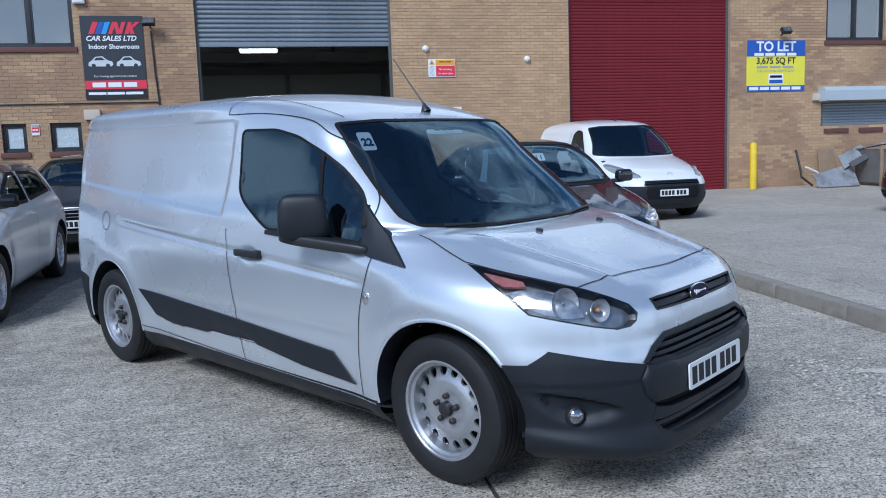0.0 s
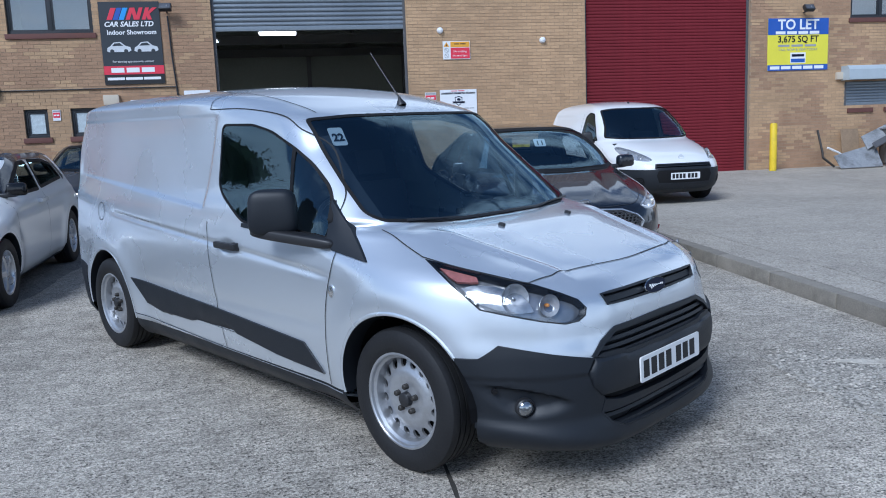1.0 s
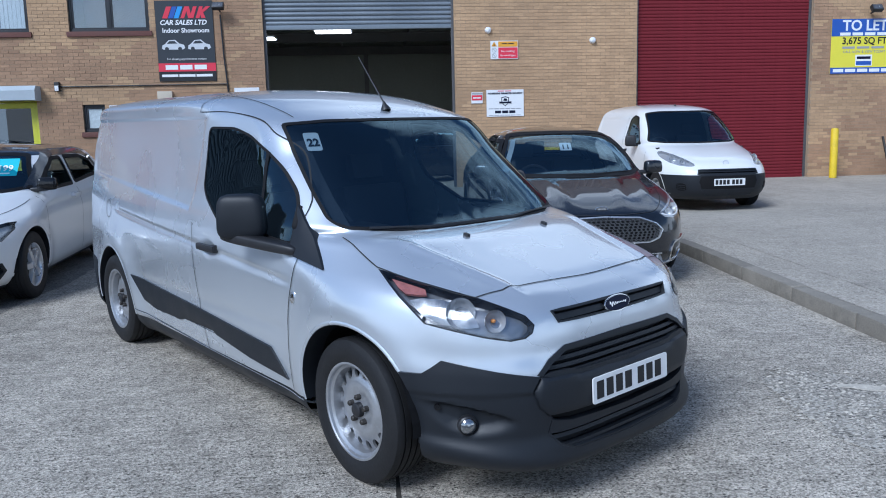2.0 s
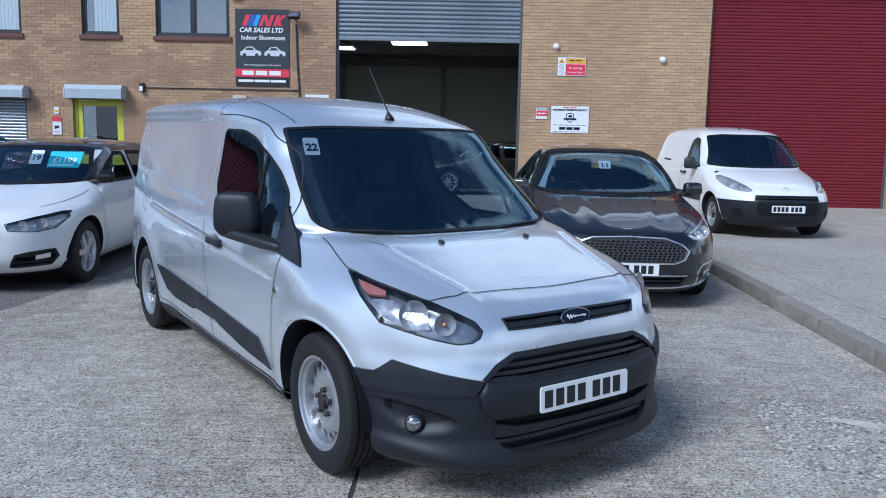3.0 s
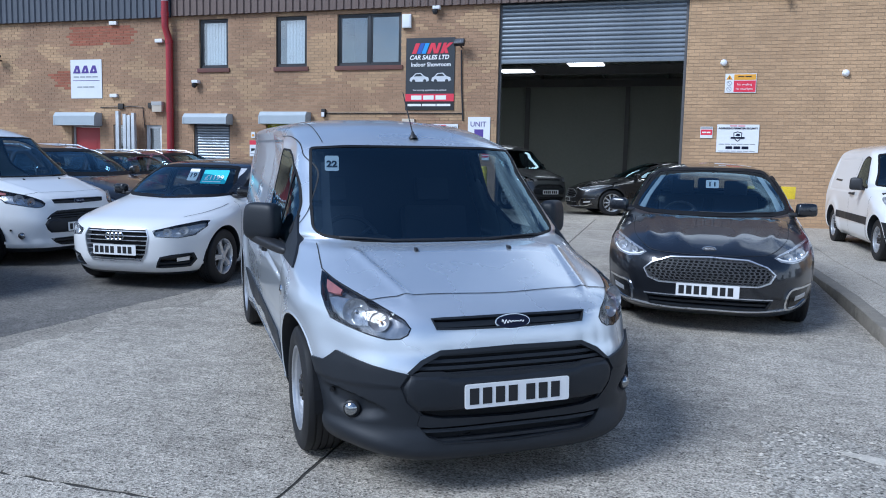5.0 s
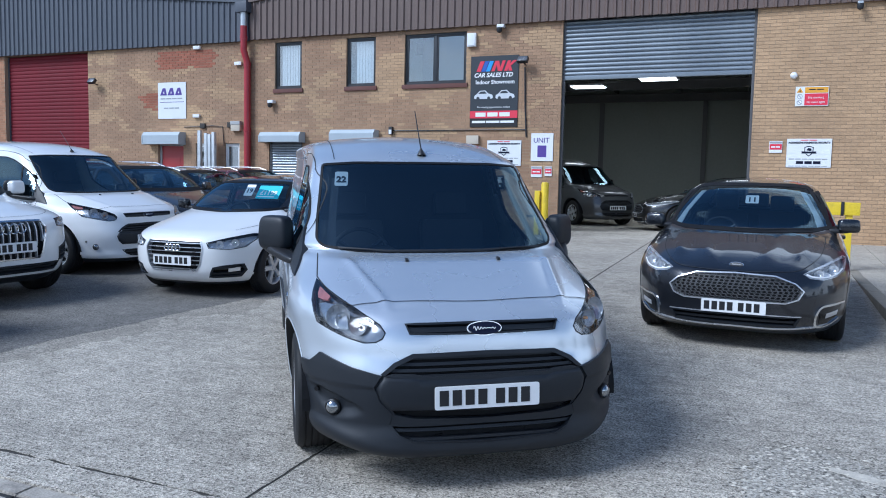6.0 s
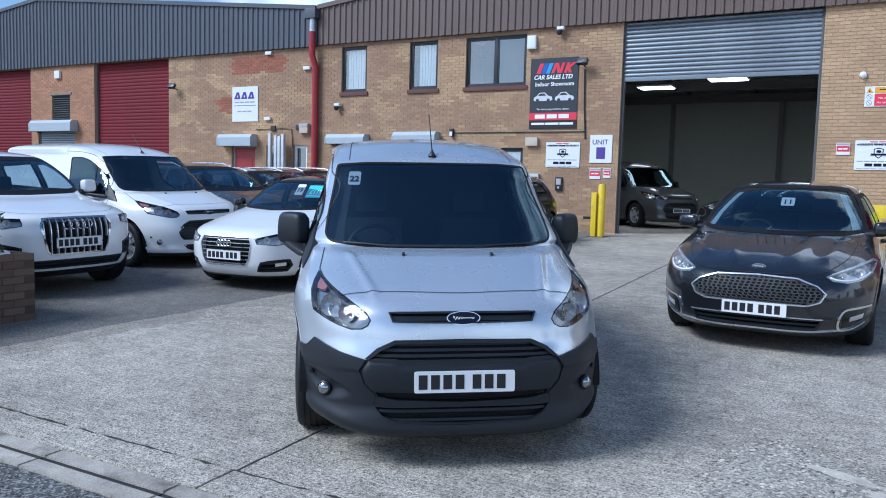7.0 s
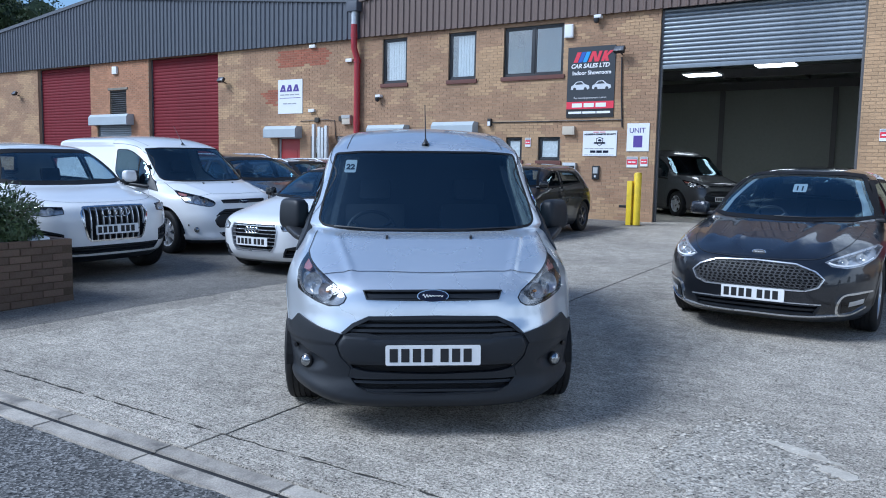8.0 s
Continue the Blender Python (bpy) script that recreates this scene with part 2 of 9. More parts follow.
M["shutter_red"] = material("dark_red_shutter", (0.165, 0.020, 0.027), 0.60, spec=0.14, vary=0.12, scale=0.8, fine=10, dirt=(0.11, 0.02, 0.022), dirt_amount=0.5)
M["shutter_grey"] = material("galvanised_shutter", (0.24, 0.265, 0.29), 0.36, metal=0.6, vary=0.10, scale=1.0, fine=14)
M["red_pipe"] = material("red_downpipe", (0.34, 0.02, 0.03), 0.35, vary=0.12, scale=4)
M["galv"] = material("galvanised_steel", (0.55, 0.57, 0.58), 0.4, metal=0.6, vary=0.15, scale=6, fine=40)
M["steel"] = material("roof_steel", (0.20, 0.20, 0.21), 0.6, vary=0.1)
M["frame"] = material("dark_window_frame", (0.022, 0.024, 0.028), 0.4, vary=0.1)
M["white_frame"] = material("white_upvc", (0.78, 0.78, 0.76), 0.4, vary=0.05)
M["yellow"] = material("yellow_paint", (0.78, 0.56, 0.02), 0.45, vary=0.12, scale=5, dirt=(0.35, 0.25, 0.05), dirt_amount=0.5)
M["yellow_green"] = material("yellow_green_frame", (0.62, 0.62, 0.05), 0.4, vary=0.08)
M["red_door"] = material("red_door_paint", (0.36, 0.03, 0.03), 0.4, vary=0.1)
M["white"] = material("white_sheet", (0.78, 0.79, 0.80), 0.45, vary=0.04)
M["housing"] = material("pale_blue_grey_steel", (0.42, 0.47, 0.50), 0.45, vary=0.08, scale=3)
M["grey_dark"] = material("dark_grey_metal", (0.09, 0.09, 0.095), 0.5, vary=0.1)
# weathered brick, its base also darkened for the shade of the shrubs
M["brick_old"] = material("weathered_shaded_brick", (0.13, 0.085, 0.06), 0.92, vary=0.22, scale=7, fine=60, bump=0.6, per_object=0.22, dirt=(0.12, 0.10, 0.07), dirt_amount=0.6)
M["sill_tile"] = material("dark_sill_tile", (0.13, 0.052, 0.04), 0.7, vary=0.2, scale=6, fine=60)
M["scuffed"] = material("scuffed_sheet_metal", (0.30, 0.31, 0.32), 0.55, metal=0.2, vary=0.3, scale=5, fine=40, dirt=(0.09, 0.085, 0.08), dirt_amount=0.85)
M["old_steel"] = material("weathered_steel", (0.17, 0.165, 0.16), 0.6, metal=0.3, vary=0.3, scale=4, fine=40, dirt=(0.10, 0.06, 0.035), dirt_amount=0.7)
M["brick_brown"] = material("brick_brown", (0.375, 0.235, 0.140), 0.9, vary=0.20, scale=0.9, fine=45, bump=0.5, per_island=0.11, dirt=(0.24, 0.14, 0.085), dirt_amount=0.5)
M["brick_orange"] = material("brick_orange", (0.40, 0.205, 0.115), 0.9, vary=0.15, scale=1.5, fine=45, bump=0.4, per_island=0.15)
M["grey_box"] = material("grey_plastic", (0.42, 0.42, 0.41), 0.5, vary=0.08)
M["beige_box"] = material("beige_plastic", (0.55, 0.48, 0.38), 0.55, vary=0.08)
M["dark"] = material("dark_plastic", (0.02, 0.02, 0.022), 0.45, vary=0.15, scale=8)
M["sign_dark"] = material("banner_charcoal", (0.028, 0.034, 0.042), 0.5, vary=0.1, scale=2)
M["ink"] = material("black_ink", (0.012, 0.012, 0.014), 0.6, vary=0.05)
M["ink_white"] = material("white_ink", (0.85, 0.85, 0.85), 0.6, vary=0.03)
M["ink_red"] = material("red_ink", (0.68, 0.035, 0.07), 0.55, vary=0.05)
M["ink_blue"] = material("blue_ink", (0.03, 0.10, 0.42), 0.55, vary=0.05)
M["ink_sky"] = material("sky_blue_ink", (0.05, 0.32, 0.75), 0.55, vary=0.05)
M["ink_purple"] = material("purple_ink", (0.09, 0.05, 0.28), 0.55, vary=0.05)
M["ink_yellow"] = material("yellow_ink", (0.80, 0.72, 0.05), 0.55, vary=0.05)
M["ink_orange"] = material("orange_ink", (0.75, 0.36, 0.03), 0.55, vary=0.05)
M["ink_grey"] = material("grey_ink", (0.35, 0.36, 0.38), 0.55, vary=0.05)
M["ink_silver"] = material("silver_ink", (0.62, 0.64, 0.66), 0.5, vary=0.12, scale=9)
M["ink_cyan"] = material("turquoise_ink", (0.03, 0.50, 0.58), 0.5, vary=0.05)
M["ink_navy"] = material("navy_ink", (0.006, 0.009, 0.028), 0.55, spec=0.2, vary=0.05)
M["wood"] = material("weathered_wood", (0.30, 0.21, 0.13), 0.8, vary=0.25, scale=7, fine=60, bump=0.4)
M["leaf"] = material("shrub_leaf", (0.055, 0.085, 0.03), 0.55, vary=0.25, scale=4, per_island=0.35)
M["tree_leaf"] = material("tree_leaf", (0.04, 0.065, 0.022), 0.6, vary=0.25, scale=0.5, per_island=0.35)
M["bark"] = material("bark", (0.12, 0.085, 0.055), 0.9, vary=0.25, scale=8, bump=0.6)
M["soil"] = material("soil", (0.08, 0.055, 0.035), 0.95, vary=0.3, scale=6, bump=0.6)
M["tyre"] = material("tyre_rubber", (0.014, 0.014, 0.015), 0.62, spec=0.35, vary=0.2, scale=6, fine=80, bump=0.3)
M["steel_rim"] = material("silver_steel_rim", (0.46, 0.47, 0.49), 0.34, metal=0.7, vary=0.10, scale=9, dirt=(0.22, 0.20, 0.18), dirt_amount=0.45)
M["alloy"] = material("alloy_rim", (0.60, 0.61, 0.63), 0.3, metal=0.7, vary=0.06, scale=9)
M["alloy_dark"] = material("dark_alloy_rim", (0.10, 0.10, 0.11), 0.35, metal=0.6, vary=0.06)
M["paint_silver"] = material("silver_metallic_paint", (0.63, 0.67, 0.715), 0.29, metal=0.62, coat=0.7, vary=0.015, scale=1.5, fine=900)
M["paint_white"] = material("white_car_paint", (0.80, 0.80, 0.79), 0.35, coat=1.0, vary=0.015, scale=1.5)
M["paint_charcoal"] = material("charcoal_metallic_paint", (0.013, 0.0145, 0.019), 0.28, metal=0.35, coat=1.0, vary=0.04, scale=1.5, fine=900)
M["paint_black"] = material("black_car_paint", (0.012, 0.012, 0.013), 0.3, coat=1.0, vary=0.05)
M["paint_red"] = material("dark_red_car_paint", (0.10, 0.008, 0.012), 0.3, metal=0.3, coat=1.0, vary=0.05)
M["paint_grey"] = material("grey_metallic_paint", (0.085, 0.088, 0.094), 0.35, metal=0.5, coat=0.8, vary=0.05)
M["bumper"] = material("textured_black_plastic", (0.0135, 0.016, 0.0205), 0.48, spec=0.36, vary=0.12, scale=5, fine=350, bump=0.10)
M["gloss_black"] = material("gloss_black_plastic", (0.010, 0.010, 0.011), 0.14, vary=0.1)
M["rubber"] = material("black_rubber", (0.009, 0.009, 0.010), 0.6, spec=0.2, vary=0.1)
M["seam"] = material("shut_line", (0.018, 0.019, 0.021), 0.8, vary=0.05)
M["chrome"] = material("chrome", (0.72, 0.73, 0.74), 0.10, metal=1.0, vary=0.03)
M["reflector"] = material("lamp_reflector", (0.74, 0.74, 0.74), 0.18, metal=0.6, vary=0.06, scale=20)
M["salmon"] = material("salmon_indicator", (0.55, 0.20, 0.165), 0.2, metal=0.3, coat=0.5, vary=0.25, scale=30)
M["lamp_dark"] = material("lamp_housing", (0.19, 0.193, 0.20), 0.22, metal=0.55, vary=0.3, scale=14)
M["lamp_silver"] = material("lamp_silver", (0.30, 0.305, 0.32), 0.20, metal=0.7, vary=0.25, scale=18)
M["lamp_bowl"] = material("lamp_bowl", (0.46, 0.47, 0.49), 0.22, metal=0.35, vary=0.25, scale=14)
M["fog_glass"] = material("fog_lamp_glass", (0.34, 0.35, 0.36), 0.06, metal=0.9, vary=0.5, scale=45, fine=120)
M["lamp_facets"] = material("lamp_facets", (0.38, 0.39, 0.40), 0.20, metal=0.8, vary=0.3, scale=30, fine=90)
M["amber"] = material("amber_lens", (0.75, 0.30, 0.06), 0.2, vary=0.06)
M["plate_white"] = material("plate_white", (0.80, 0.80, 0.79), 0.35, vary=0.03)
M["plate_yellow"] = material("plate_yellow", (0.75, 0.55, 0.05), 0.35, vary=0.03)
M["cloth"] = material("dark_seat_cloth", (0.032, 0.033, 0.038), 0.9, vary=0.2, scale=12, fine=150, bump=0.3)
M["pale_lining"] = material("pale_grey_lining", (0.52, 0.53, 0.53), 0.8, vary=0.08)
M["paper"] = material("white_card", (0.80, 0.80, 0.80), 0.6, vary=0.04)
M["glass"] = glass_material("tinted_car_glass", (0.54, 0.63, 0.68), ior=1.9, shine=(0.62, 0.86, 1.0))
M["glass_dark"] = glass_material("privacy_glass", (0.10, 0.11, 0.12), ior=1.9, shine=(0.66, 0.87, 1.0))
M["glass_lamp"] = glass_material("clear_lamp_lens", (0.93, 0.94, 0.95))
M["glass_window"] = glass_material("window_pane", (0.86, 0.89, 0.90), ior=2.3)
M["glass_office"] = glass_material("grey_door_pane", (0.34, 0.37, 0.39), ior=1.6)
M["glass_frosted"] = material("frosted_glass", (0.50, 0.56, 0.58), 0.25, vary=0.2, scale=14, fine=60, bump=0.5)
# glow of the rooflight stand-ins, its strength chosen to brighten the showroom
M["roof_glow"] = bpy.data.materials.new("rooflight_glow")
M["roof_glow"].use_nodes = True
M["roof_glow"].node_tree.nodes["Principled BSDF"].inputs["Emission Color"].default_value = (1.0, 0.96, 0.88, 1)
M["roof_glow"].node_tree.nodes["Principled BSDF"].inputs["Emission Strength"].default_value = 5.5

# ---- building blocks ----
def finish(name, bm, mats, parent=None, label="", smooth=35.0):
    me = bpy.data.meshes.new(name)
    bm.to_mesh(me)
    bm.free()
    for mt in mats if isinstance(mats, (list, tuple)) else (mats,):
        me.materials.append(mt)
    if smooth:
        me.polygons.foreach_set("use_smooth", [True] * len(me.polygons))
        me.set_sharp_from_angle(angle=radians(smooth))
    ob = new(name, me)
    if parent is not None:
        ob.parent = parent
    if label:
        ob["label"] = label
    return ob


def part(name, bm, mat, parent, label="", smooth=35.0):
    """A bmesh as one mesh object under a thing or under a part."""
    return finish(name, bm, mat, parent, label, smooth)


def raw(name, verts, faces, mats, parent=None, label="", smooth=0.0, index=None):
    me = bpy.data.meshes.new(name)
    me.from_pydata(verts, [], faces)
    for mt in mats if isinstance(mats, (list, tuple)) else (mats,):
        me.materials.append(mt)
    if index is not None:
        me.polygons.foreach_set("material_index", index)
    if smooth:
        me.polygons.foreach_set("use_smooth", [True] * len(me.polygons))
        me.set_sharp_from_angle(angle=radians(smooth))
    ob = new(name, me)
    if parent is not None:
        ob.parent = parent
    if label:
        ob["label"] = label
    return ob


def thing(name, label, category, m=None, group="", kind=""):
    ob = new(name)
    ob.empty_display_size = 0.2
    if m is not None:
        ob.matrix_basis = m
    return tagged(ob, label, category, group, kind)


def add_box(bm, x0, y0, z0, x1, y1, z1, bevel=0.0, m=None, index=0):
    """A box between two corners, its edges rounded by bevel."""
    made = bmesh.ops.create_cube(bm, size=1.0, matrix=Matrix.LocRotScale(((x0 + x1) / 2, (y0 + y1) / 2, (z0 + z1) / 2), None, (x1 - x0, y1 - y0, z1 - z0)))
    vs = made["verts"]
    faces = {f for v in vs for f in v.link_faces}
    if bevel:
        edges = {e for v in vs for e in v.link_edges}
        got = bmesh.ops.bevel(bm, geom=list(edges), offset=bevel, segments=2, profile=0.7, affect="EDGES")
        vs = list({v for f in got["faces"] for v in f.verts} | {v for v in vs if v.is_valid})
        faces = {f for v in vs for f in v.link_faces}
    for f in faces:
        f.material_index = index
    if m is not None:
        bmesh.ops.transform(bm, matrix=m, verts=vs)
    return vs


def box_bm(*a, **k):
    bm = bmesh.new()
    add_box(bm, *a, **k)
    return bm


def add_tube(bm, pts, r, sides=10, closed=False, caps=True):
    """A round rod along a line of points; r one radius or one for each point."""
    pts = [Vector(p) for p in pts]
    rs = r if isinstance(r, (list, tuple)) else [r] * len(pts)
    rings, up = [], None
    for i, p in enumerate(pts):
        a, b = pts[i - 1] if (i or closed) else p, pts[(i + 1) % len(pts)] if (i < len(pts) - 1 or closed) else p
        d = (b - a).normalized()
        if up is None:
            up = Vector((0, 0, 1)) if abs(d.z) < 0.9 else Vector((1, 0, 0))
        s = d.cross(up).normalized()
        up = s.cross(d).normalized()
        rings.append([bm.verts.new(p + (s * math.cos(q) + up * math.sin(q)) * rs[i]) for q in (2 * math.pi * k / sides for k in range(sides))])
    n = len(rings)
    for i in range(n if closed else n - 1):
        a, b = rings[i], rings[(i + 1) % n]
        for k in range(sides):
            bm.faces.new((a[k], a[(k + 1) % sides], b[(k + 1) % sides], b[k]))
    if caps and not closed:
        bm.faces.new(rings[0][::-1])
        bm.faces.new(rings[-1])
    return rings


def tube_bm(*a, **k):
    bm = bmesh.new()
    add_tube(bm, *a, **k)
    bmesh.ops.recalc_face_normals(bm, faces=bm.faces)
    return bm


def add_lathe(bm, prof, sides=40, axis="y", m=None, index=0):
    """A profile of (radius, along) turned round an axis."""
    rings = []
    for r, a in prof:
        ring = []
        for k in range(sides):
            q = 2 * math.pi * k / sides
            c, s = r * math.cos(q), r * math.sin(q)
            p = Vector((c, a, s)) if axis == "y" else Vector((c, s, a)) if axis == "z" else Vector((a, c, s))
            ring.append(bm.verts.new(m @ p if m is not None else p))
        rings.append(ring)
    for a, b in zip(rings, rings[1:]):
        for k in range(sides):
            f = bm.faces.new((a[k], a[(k + 1) % sides], b[(k + 1) % sides], b[k]))
            f.material_index = index
    return rings


def lathe_bm(*a, **k):
    bm = bmesh.new()
    add_lathe(bm, *a, **k)
    bmesh.ops.remove_doubles(bm, verts=bm.verts, dist=1e-5)
    bmesh.ops.recalc_face_normals(bm, faces=bm.faces)
    return bm


def fillet(poly, r, n=4):
    """The outline with its corners rounded."""
    out = []
    for i, p in enumerate(poly):
        a, b = np.array(poly[i - 1], float), np.array(poly[(i + 1) % len(poly)], float)
        p = np.array(p, float)
        la, lb = np.linalg.norm(a - p), np.linalg.norm(b - p)
        k = min(r, 0.45 * la, 0.45 * lb)
        s, e = p + (a - p) / la * k, p + (b - p) / lb * k
        for j in range(n + 1):
            t = j / n
            out.append(tuple((1 - t) ** 2 * s + 2 * t * (1 - t) * p + t * t * e))
    return out


def prism_bm(poly, depth, bevel=0.0):
    """An outline in the x, z plane, pushed from y = 0 to y = -depth."""
    bm = bmesh.new()
    f = bm.faces.new([bm.verts.new((x, 0, z)) for x, z in poly])
    ex = bmesh.ops.extrude_face_region(bm, geom=[f])
    for v in ex["geom"]:
        if isinstance(v, bmesh.types.BMVert):
            v.co.y -= depth
    bmesh.ops.recalc_face_normals(bm, faces=bm.faces)
    if bevel:
        bmesh.ops.bevel(bm, geom=[e for e in bm.edges if abs(e.verts[0].co.y - e.verts[1].co.y) < 1e-6 and e.verts[0].co.y < -depth / 2], offset=bevel, segments=2, affect="EDGES")
    return bm


def lettering(name, words, size, mat, parent, m, spread=1.0, bold=0.0, slant=0.0, align="CENTER", thick=0.0015):
    """Words as flat letters in the x, z plane, facing -y."""
    cu = bpy.data.curves.new(name, "FONT")
    cu.body, cu.size, cu.align_x, cu.align_y, cu.space_character, cu.offset, cu.shear, cu.extrude = words, size, align, "CENTER", spread, bold, slant, thick
    cu.resolution_u = 3
    tmp = bpy.data.objects.new(name, cu)
    scene.collection.objects.link(tmp)
    bpy.context.view_layer.update()
    me = bpy.data.meshes.new_from_object(tmp.evaluated_get(bpy.context.evaluated_depsgraph_get()))
    bpy.data.objects.remove(tmp)
    me.materials.clear()
    me.materials.append(mat)
    me.transform(m @ pose(0, 0, 0, 90, 0, 0))
    ob = new(name, me)
    ob.parent = parent
    return ob


# ---- the lie of the land ----
def yard_z(x, y):
    return -0.045 + 0.026 * max(-1.1, y)


def apron_z(x, y):
    return yard_z(x, y) + 0.12 * min(1.0, max(0.0, (9.5 - y) / 4.0))


def kerb_x(y):
    return 4.18 + 0.008 * y


def on_ground(x, y, heading, height=yard_z):
    """The pose of a thing that stands on the sloping yard: x ahead, y to its left, z square to the ground."""
    z = height(x, y)
    slope = height(x, y + 0.5) - height(x, y - 0.5)
    up = Vector((0, -slope, 1)).normalized()
    f = Vector((math.cos(radians(heading)), math.sin(radians(heading)), 0))
    f = (f - up * f.dot(up)).normalized()
    s = up.cross(f)
    return Matrix.Translation((x, y, z)) @ Matrix((f, s, up)).transposed().to_4x4()


def slab(name, poly, height, thick, mat, parent=None, bevel=0.008):
    bm = bmesh.new()
    f = bm.faces.new([bm.verts.new((x, y, height(x, y) - thick)) for x, y in poly])
    ex = bmesh.ops.extrude_face_region(bm, geom=[f])
    for v in ex["geom"]:
        if isinstance(v, bmesh.types.BMVert):
            v.co.z += thick
    bmesh.ops.recalc_face_normals(bm, faces=bm.faces)
    if bevel:
        bmesh.ops.bevel(bm, geom=[e for e in bm.edges if all(abs(v.co.z - height(v.co.x, v.co.y)) < 1e-5 for v in e.verts)], offset=bevel, segments=2, affect="EDGES")
    return finish(name, bm, mat, parent, smooth=40)


# ---- ground ----
def ragged(p, q, amp, seed, step=0.09):
    """Points from p to q with a broken edge."""
    rnd = random.Random(seed)
    n = max(2, int(math.hypot(q[0] - p[0], q[1] - p[1]) / step))
    n = min(n, 220)
    dx, dy = (q[0] - p[0]) / n, (q[1] - p[1]) / n
    ln = math.hypot(dx, dy)
    out = []
    for k in range(n + 1):
        w = rnd.uniform(-amp, amp) * (0 < k < n)
        out.append((p[0] + dx * k - dy / ln * w, p[1] + dy * k + dx / ln * w))
    return out


def build_ground():
    xs = [-600, -150, -60, -30, -12, 0, 12, 30, 60, 150, 600]
    ys = [-600, -150, -60, -30, -12, -1.13, 15, 40, 150, 600]
    vs = [(x, y, yard_z(x, min(y, 15)) - 0.07) for y in ys for x in xs]
    n = len(xs)
    fs = [(j * n + i, j * n + i + 1, (j + 1) * n + i + 1, (j + 1) * n + i) for j in range(len(ys) - 1) for i in range(n - 1)]
    g = raw("ground", vs, fs, M["asphalt"])
    tagged(g, "dark worn road asphalt reaching past the yard", "ground", kind="structure")
    road = slab("road", [(-60, -14), (40, -14), (40, -1.0), (8, -0.97)] + ragged((8, -0.955), (-8, -0.925), 0.010, 4) + [(-60, -0.9)], lambda x, y: yard_z(x, -1.13) - 0.004, 0.05, M["asphalt"], bevel=0)
    tagged(road, "dark grey coarse asphalt road beside the yard", "road", kind="structure")
    yard = thing("pavement", "grey exposed aggregate concrete yard with slab joints", "pavement", kind="structure")
    edge = lambda x: -0.41 - 0.006 * x
    jx = 0.80
    gap = 0.0055
    kx = lambda y: kerb_x(y) - 0.002
    slab("slab", ragged((-3.9, edge(-3.9) + gap), (jx - gap, edge(jx) + gap), 0.010, 1, 0.06) + ragged((jx - gap, edge(jx) + 0.08), (jx - gap, 8.0), 0.004, 2)[1:] + [(jx - gap, 15.35), (-3.9, 15.35)], yard_z, 0.06, M["concrete"], yard, 0.004)
    slab("slab", ragged((jx + gap, edge(jx) + gap), (kx(-0.42), edge(3.8) + gap), 0.010, 3, 0.06) + [(kx(15.35), 15.35), (jx + gap, 15.35)] + ragged((jx + gap, 8.0), (jx + gap, edge(jx) + 0.08), 0.004, 5), yard_z, 0.06, M["concrete"], yard, 0.004)
    strip = lambda x: edge(x) - 0.255
    for poly in ([(-11.9, edge(-11.9) - 0.03), (8.9, edge(8.9) - 0.03), (8.9, edge(8.9) + 0.03), (-11.9, edge(-11.9) + 0.03)], [(jx - 0.03, edge(jx) + 0.032), (jx + 0.03, edge(jx) + 0.032), (jx + 0.03, 15.3), (jx - 0.03, 15.3)]):
        slab("joint_fill", poly, lambda x, y: yard_z(x, y) - 0.004, 0.03, M["joint_dirt"], yard, 0)
    cuts = [-12.0, -6.1, -2.9, jx - 0.02, 4.6, 9.0]
    for k, (a, b) in enumerate(zip(cuts, cuts[1:])):
        slab("slab", [(a + gap, strip(a)), (b - gap, strip(b))] + ragged((b - gap, edge(b) - gap), (a + gap, edge(a) - gap), 0.010, 20 + k, 0.06), yard_z, 0.06, M["concrete"], yard, 0.004)
    side = [(-2.74 + 0.07 * (y - 1) + 0.10 * noise.noise(Vector((y * 0.9, 3.0, 0))) + 0.035 * noise.noise(Vector((y * 6, 1.0, 0))), y) for y in (edge(-3) + gap + 0.08 * k for k in range(190))]
    tar = slab("tarmac", [(-40, edge(-12) + gap), (-3.2, edge(-3.2) + gap)] + side + [(-2.2, 15.0), (-40, 15.0)], lambda x, y: yard_z(x, y) + 0.004, 0.06, M["tarmac"], bevel=0)
    rim = [(x + 0.34 + 0.30 * noise.noise(Vector((y * 1.3, 8.0, 0))) + 0.12 * noise.noise(Vector((y * 7, 2.0, 0))), y) for x, y in side]
    dirty = slab("stained_edge", [(x - 0.3, y) for x, y in side[:1]] + rim + [(x - 0.3, y) for x, y in reversed(side)], lambda x, y: yard_z(x, y) + 0.002, 0.02, M["worn_edge"], bevel=0)
    tagged(dirty, "grimy darkened concrete along the tarmac edge", "pavement", kind="structure")
    tagged(tar, "dark patched tarmac parking strip with tyre marks", "tarmac", kind="structure")
    # a broken patch of the slab, and cement smeared beside it
    rnd = random.Random(31)
    blot = [(3.30 + (0.40 + 0.16 * noise.noise(Vector((math.cos(q) * 1.7, math.sin(q) * 1.7, 5.0))) + rnd.uniform(-0.03, 0.03)) * math.cos(q), 0.82 + (0.62 + 0.20 * noise.noise(Vector((math.cos(q) * 2.1, math.sin(q) * 2.1, 9.0))) + rnd.uniform(-0.04, 0.04)) * math.sin(q)) for q in (2 * math.pi * k / 70 for k in range(70))]
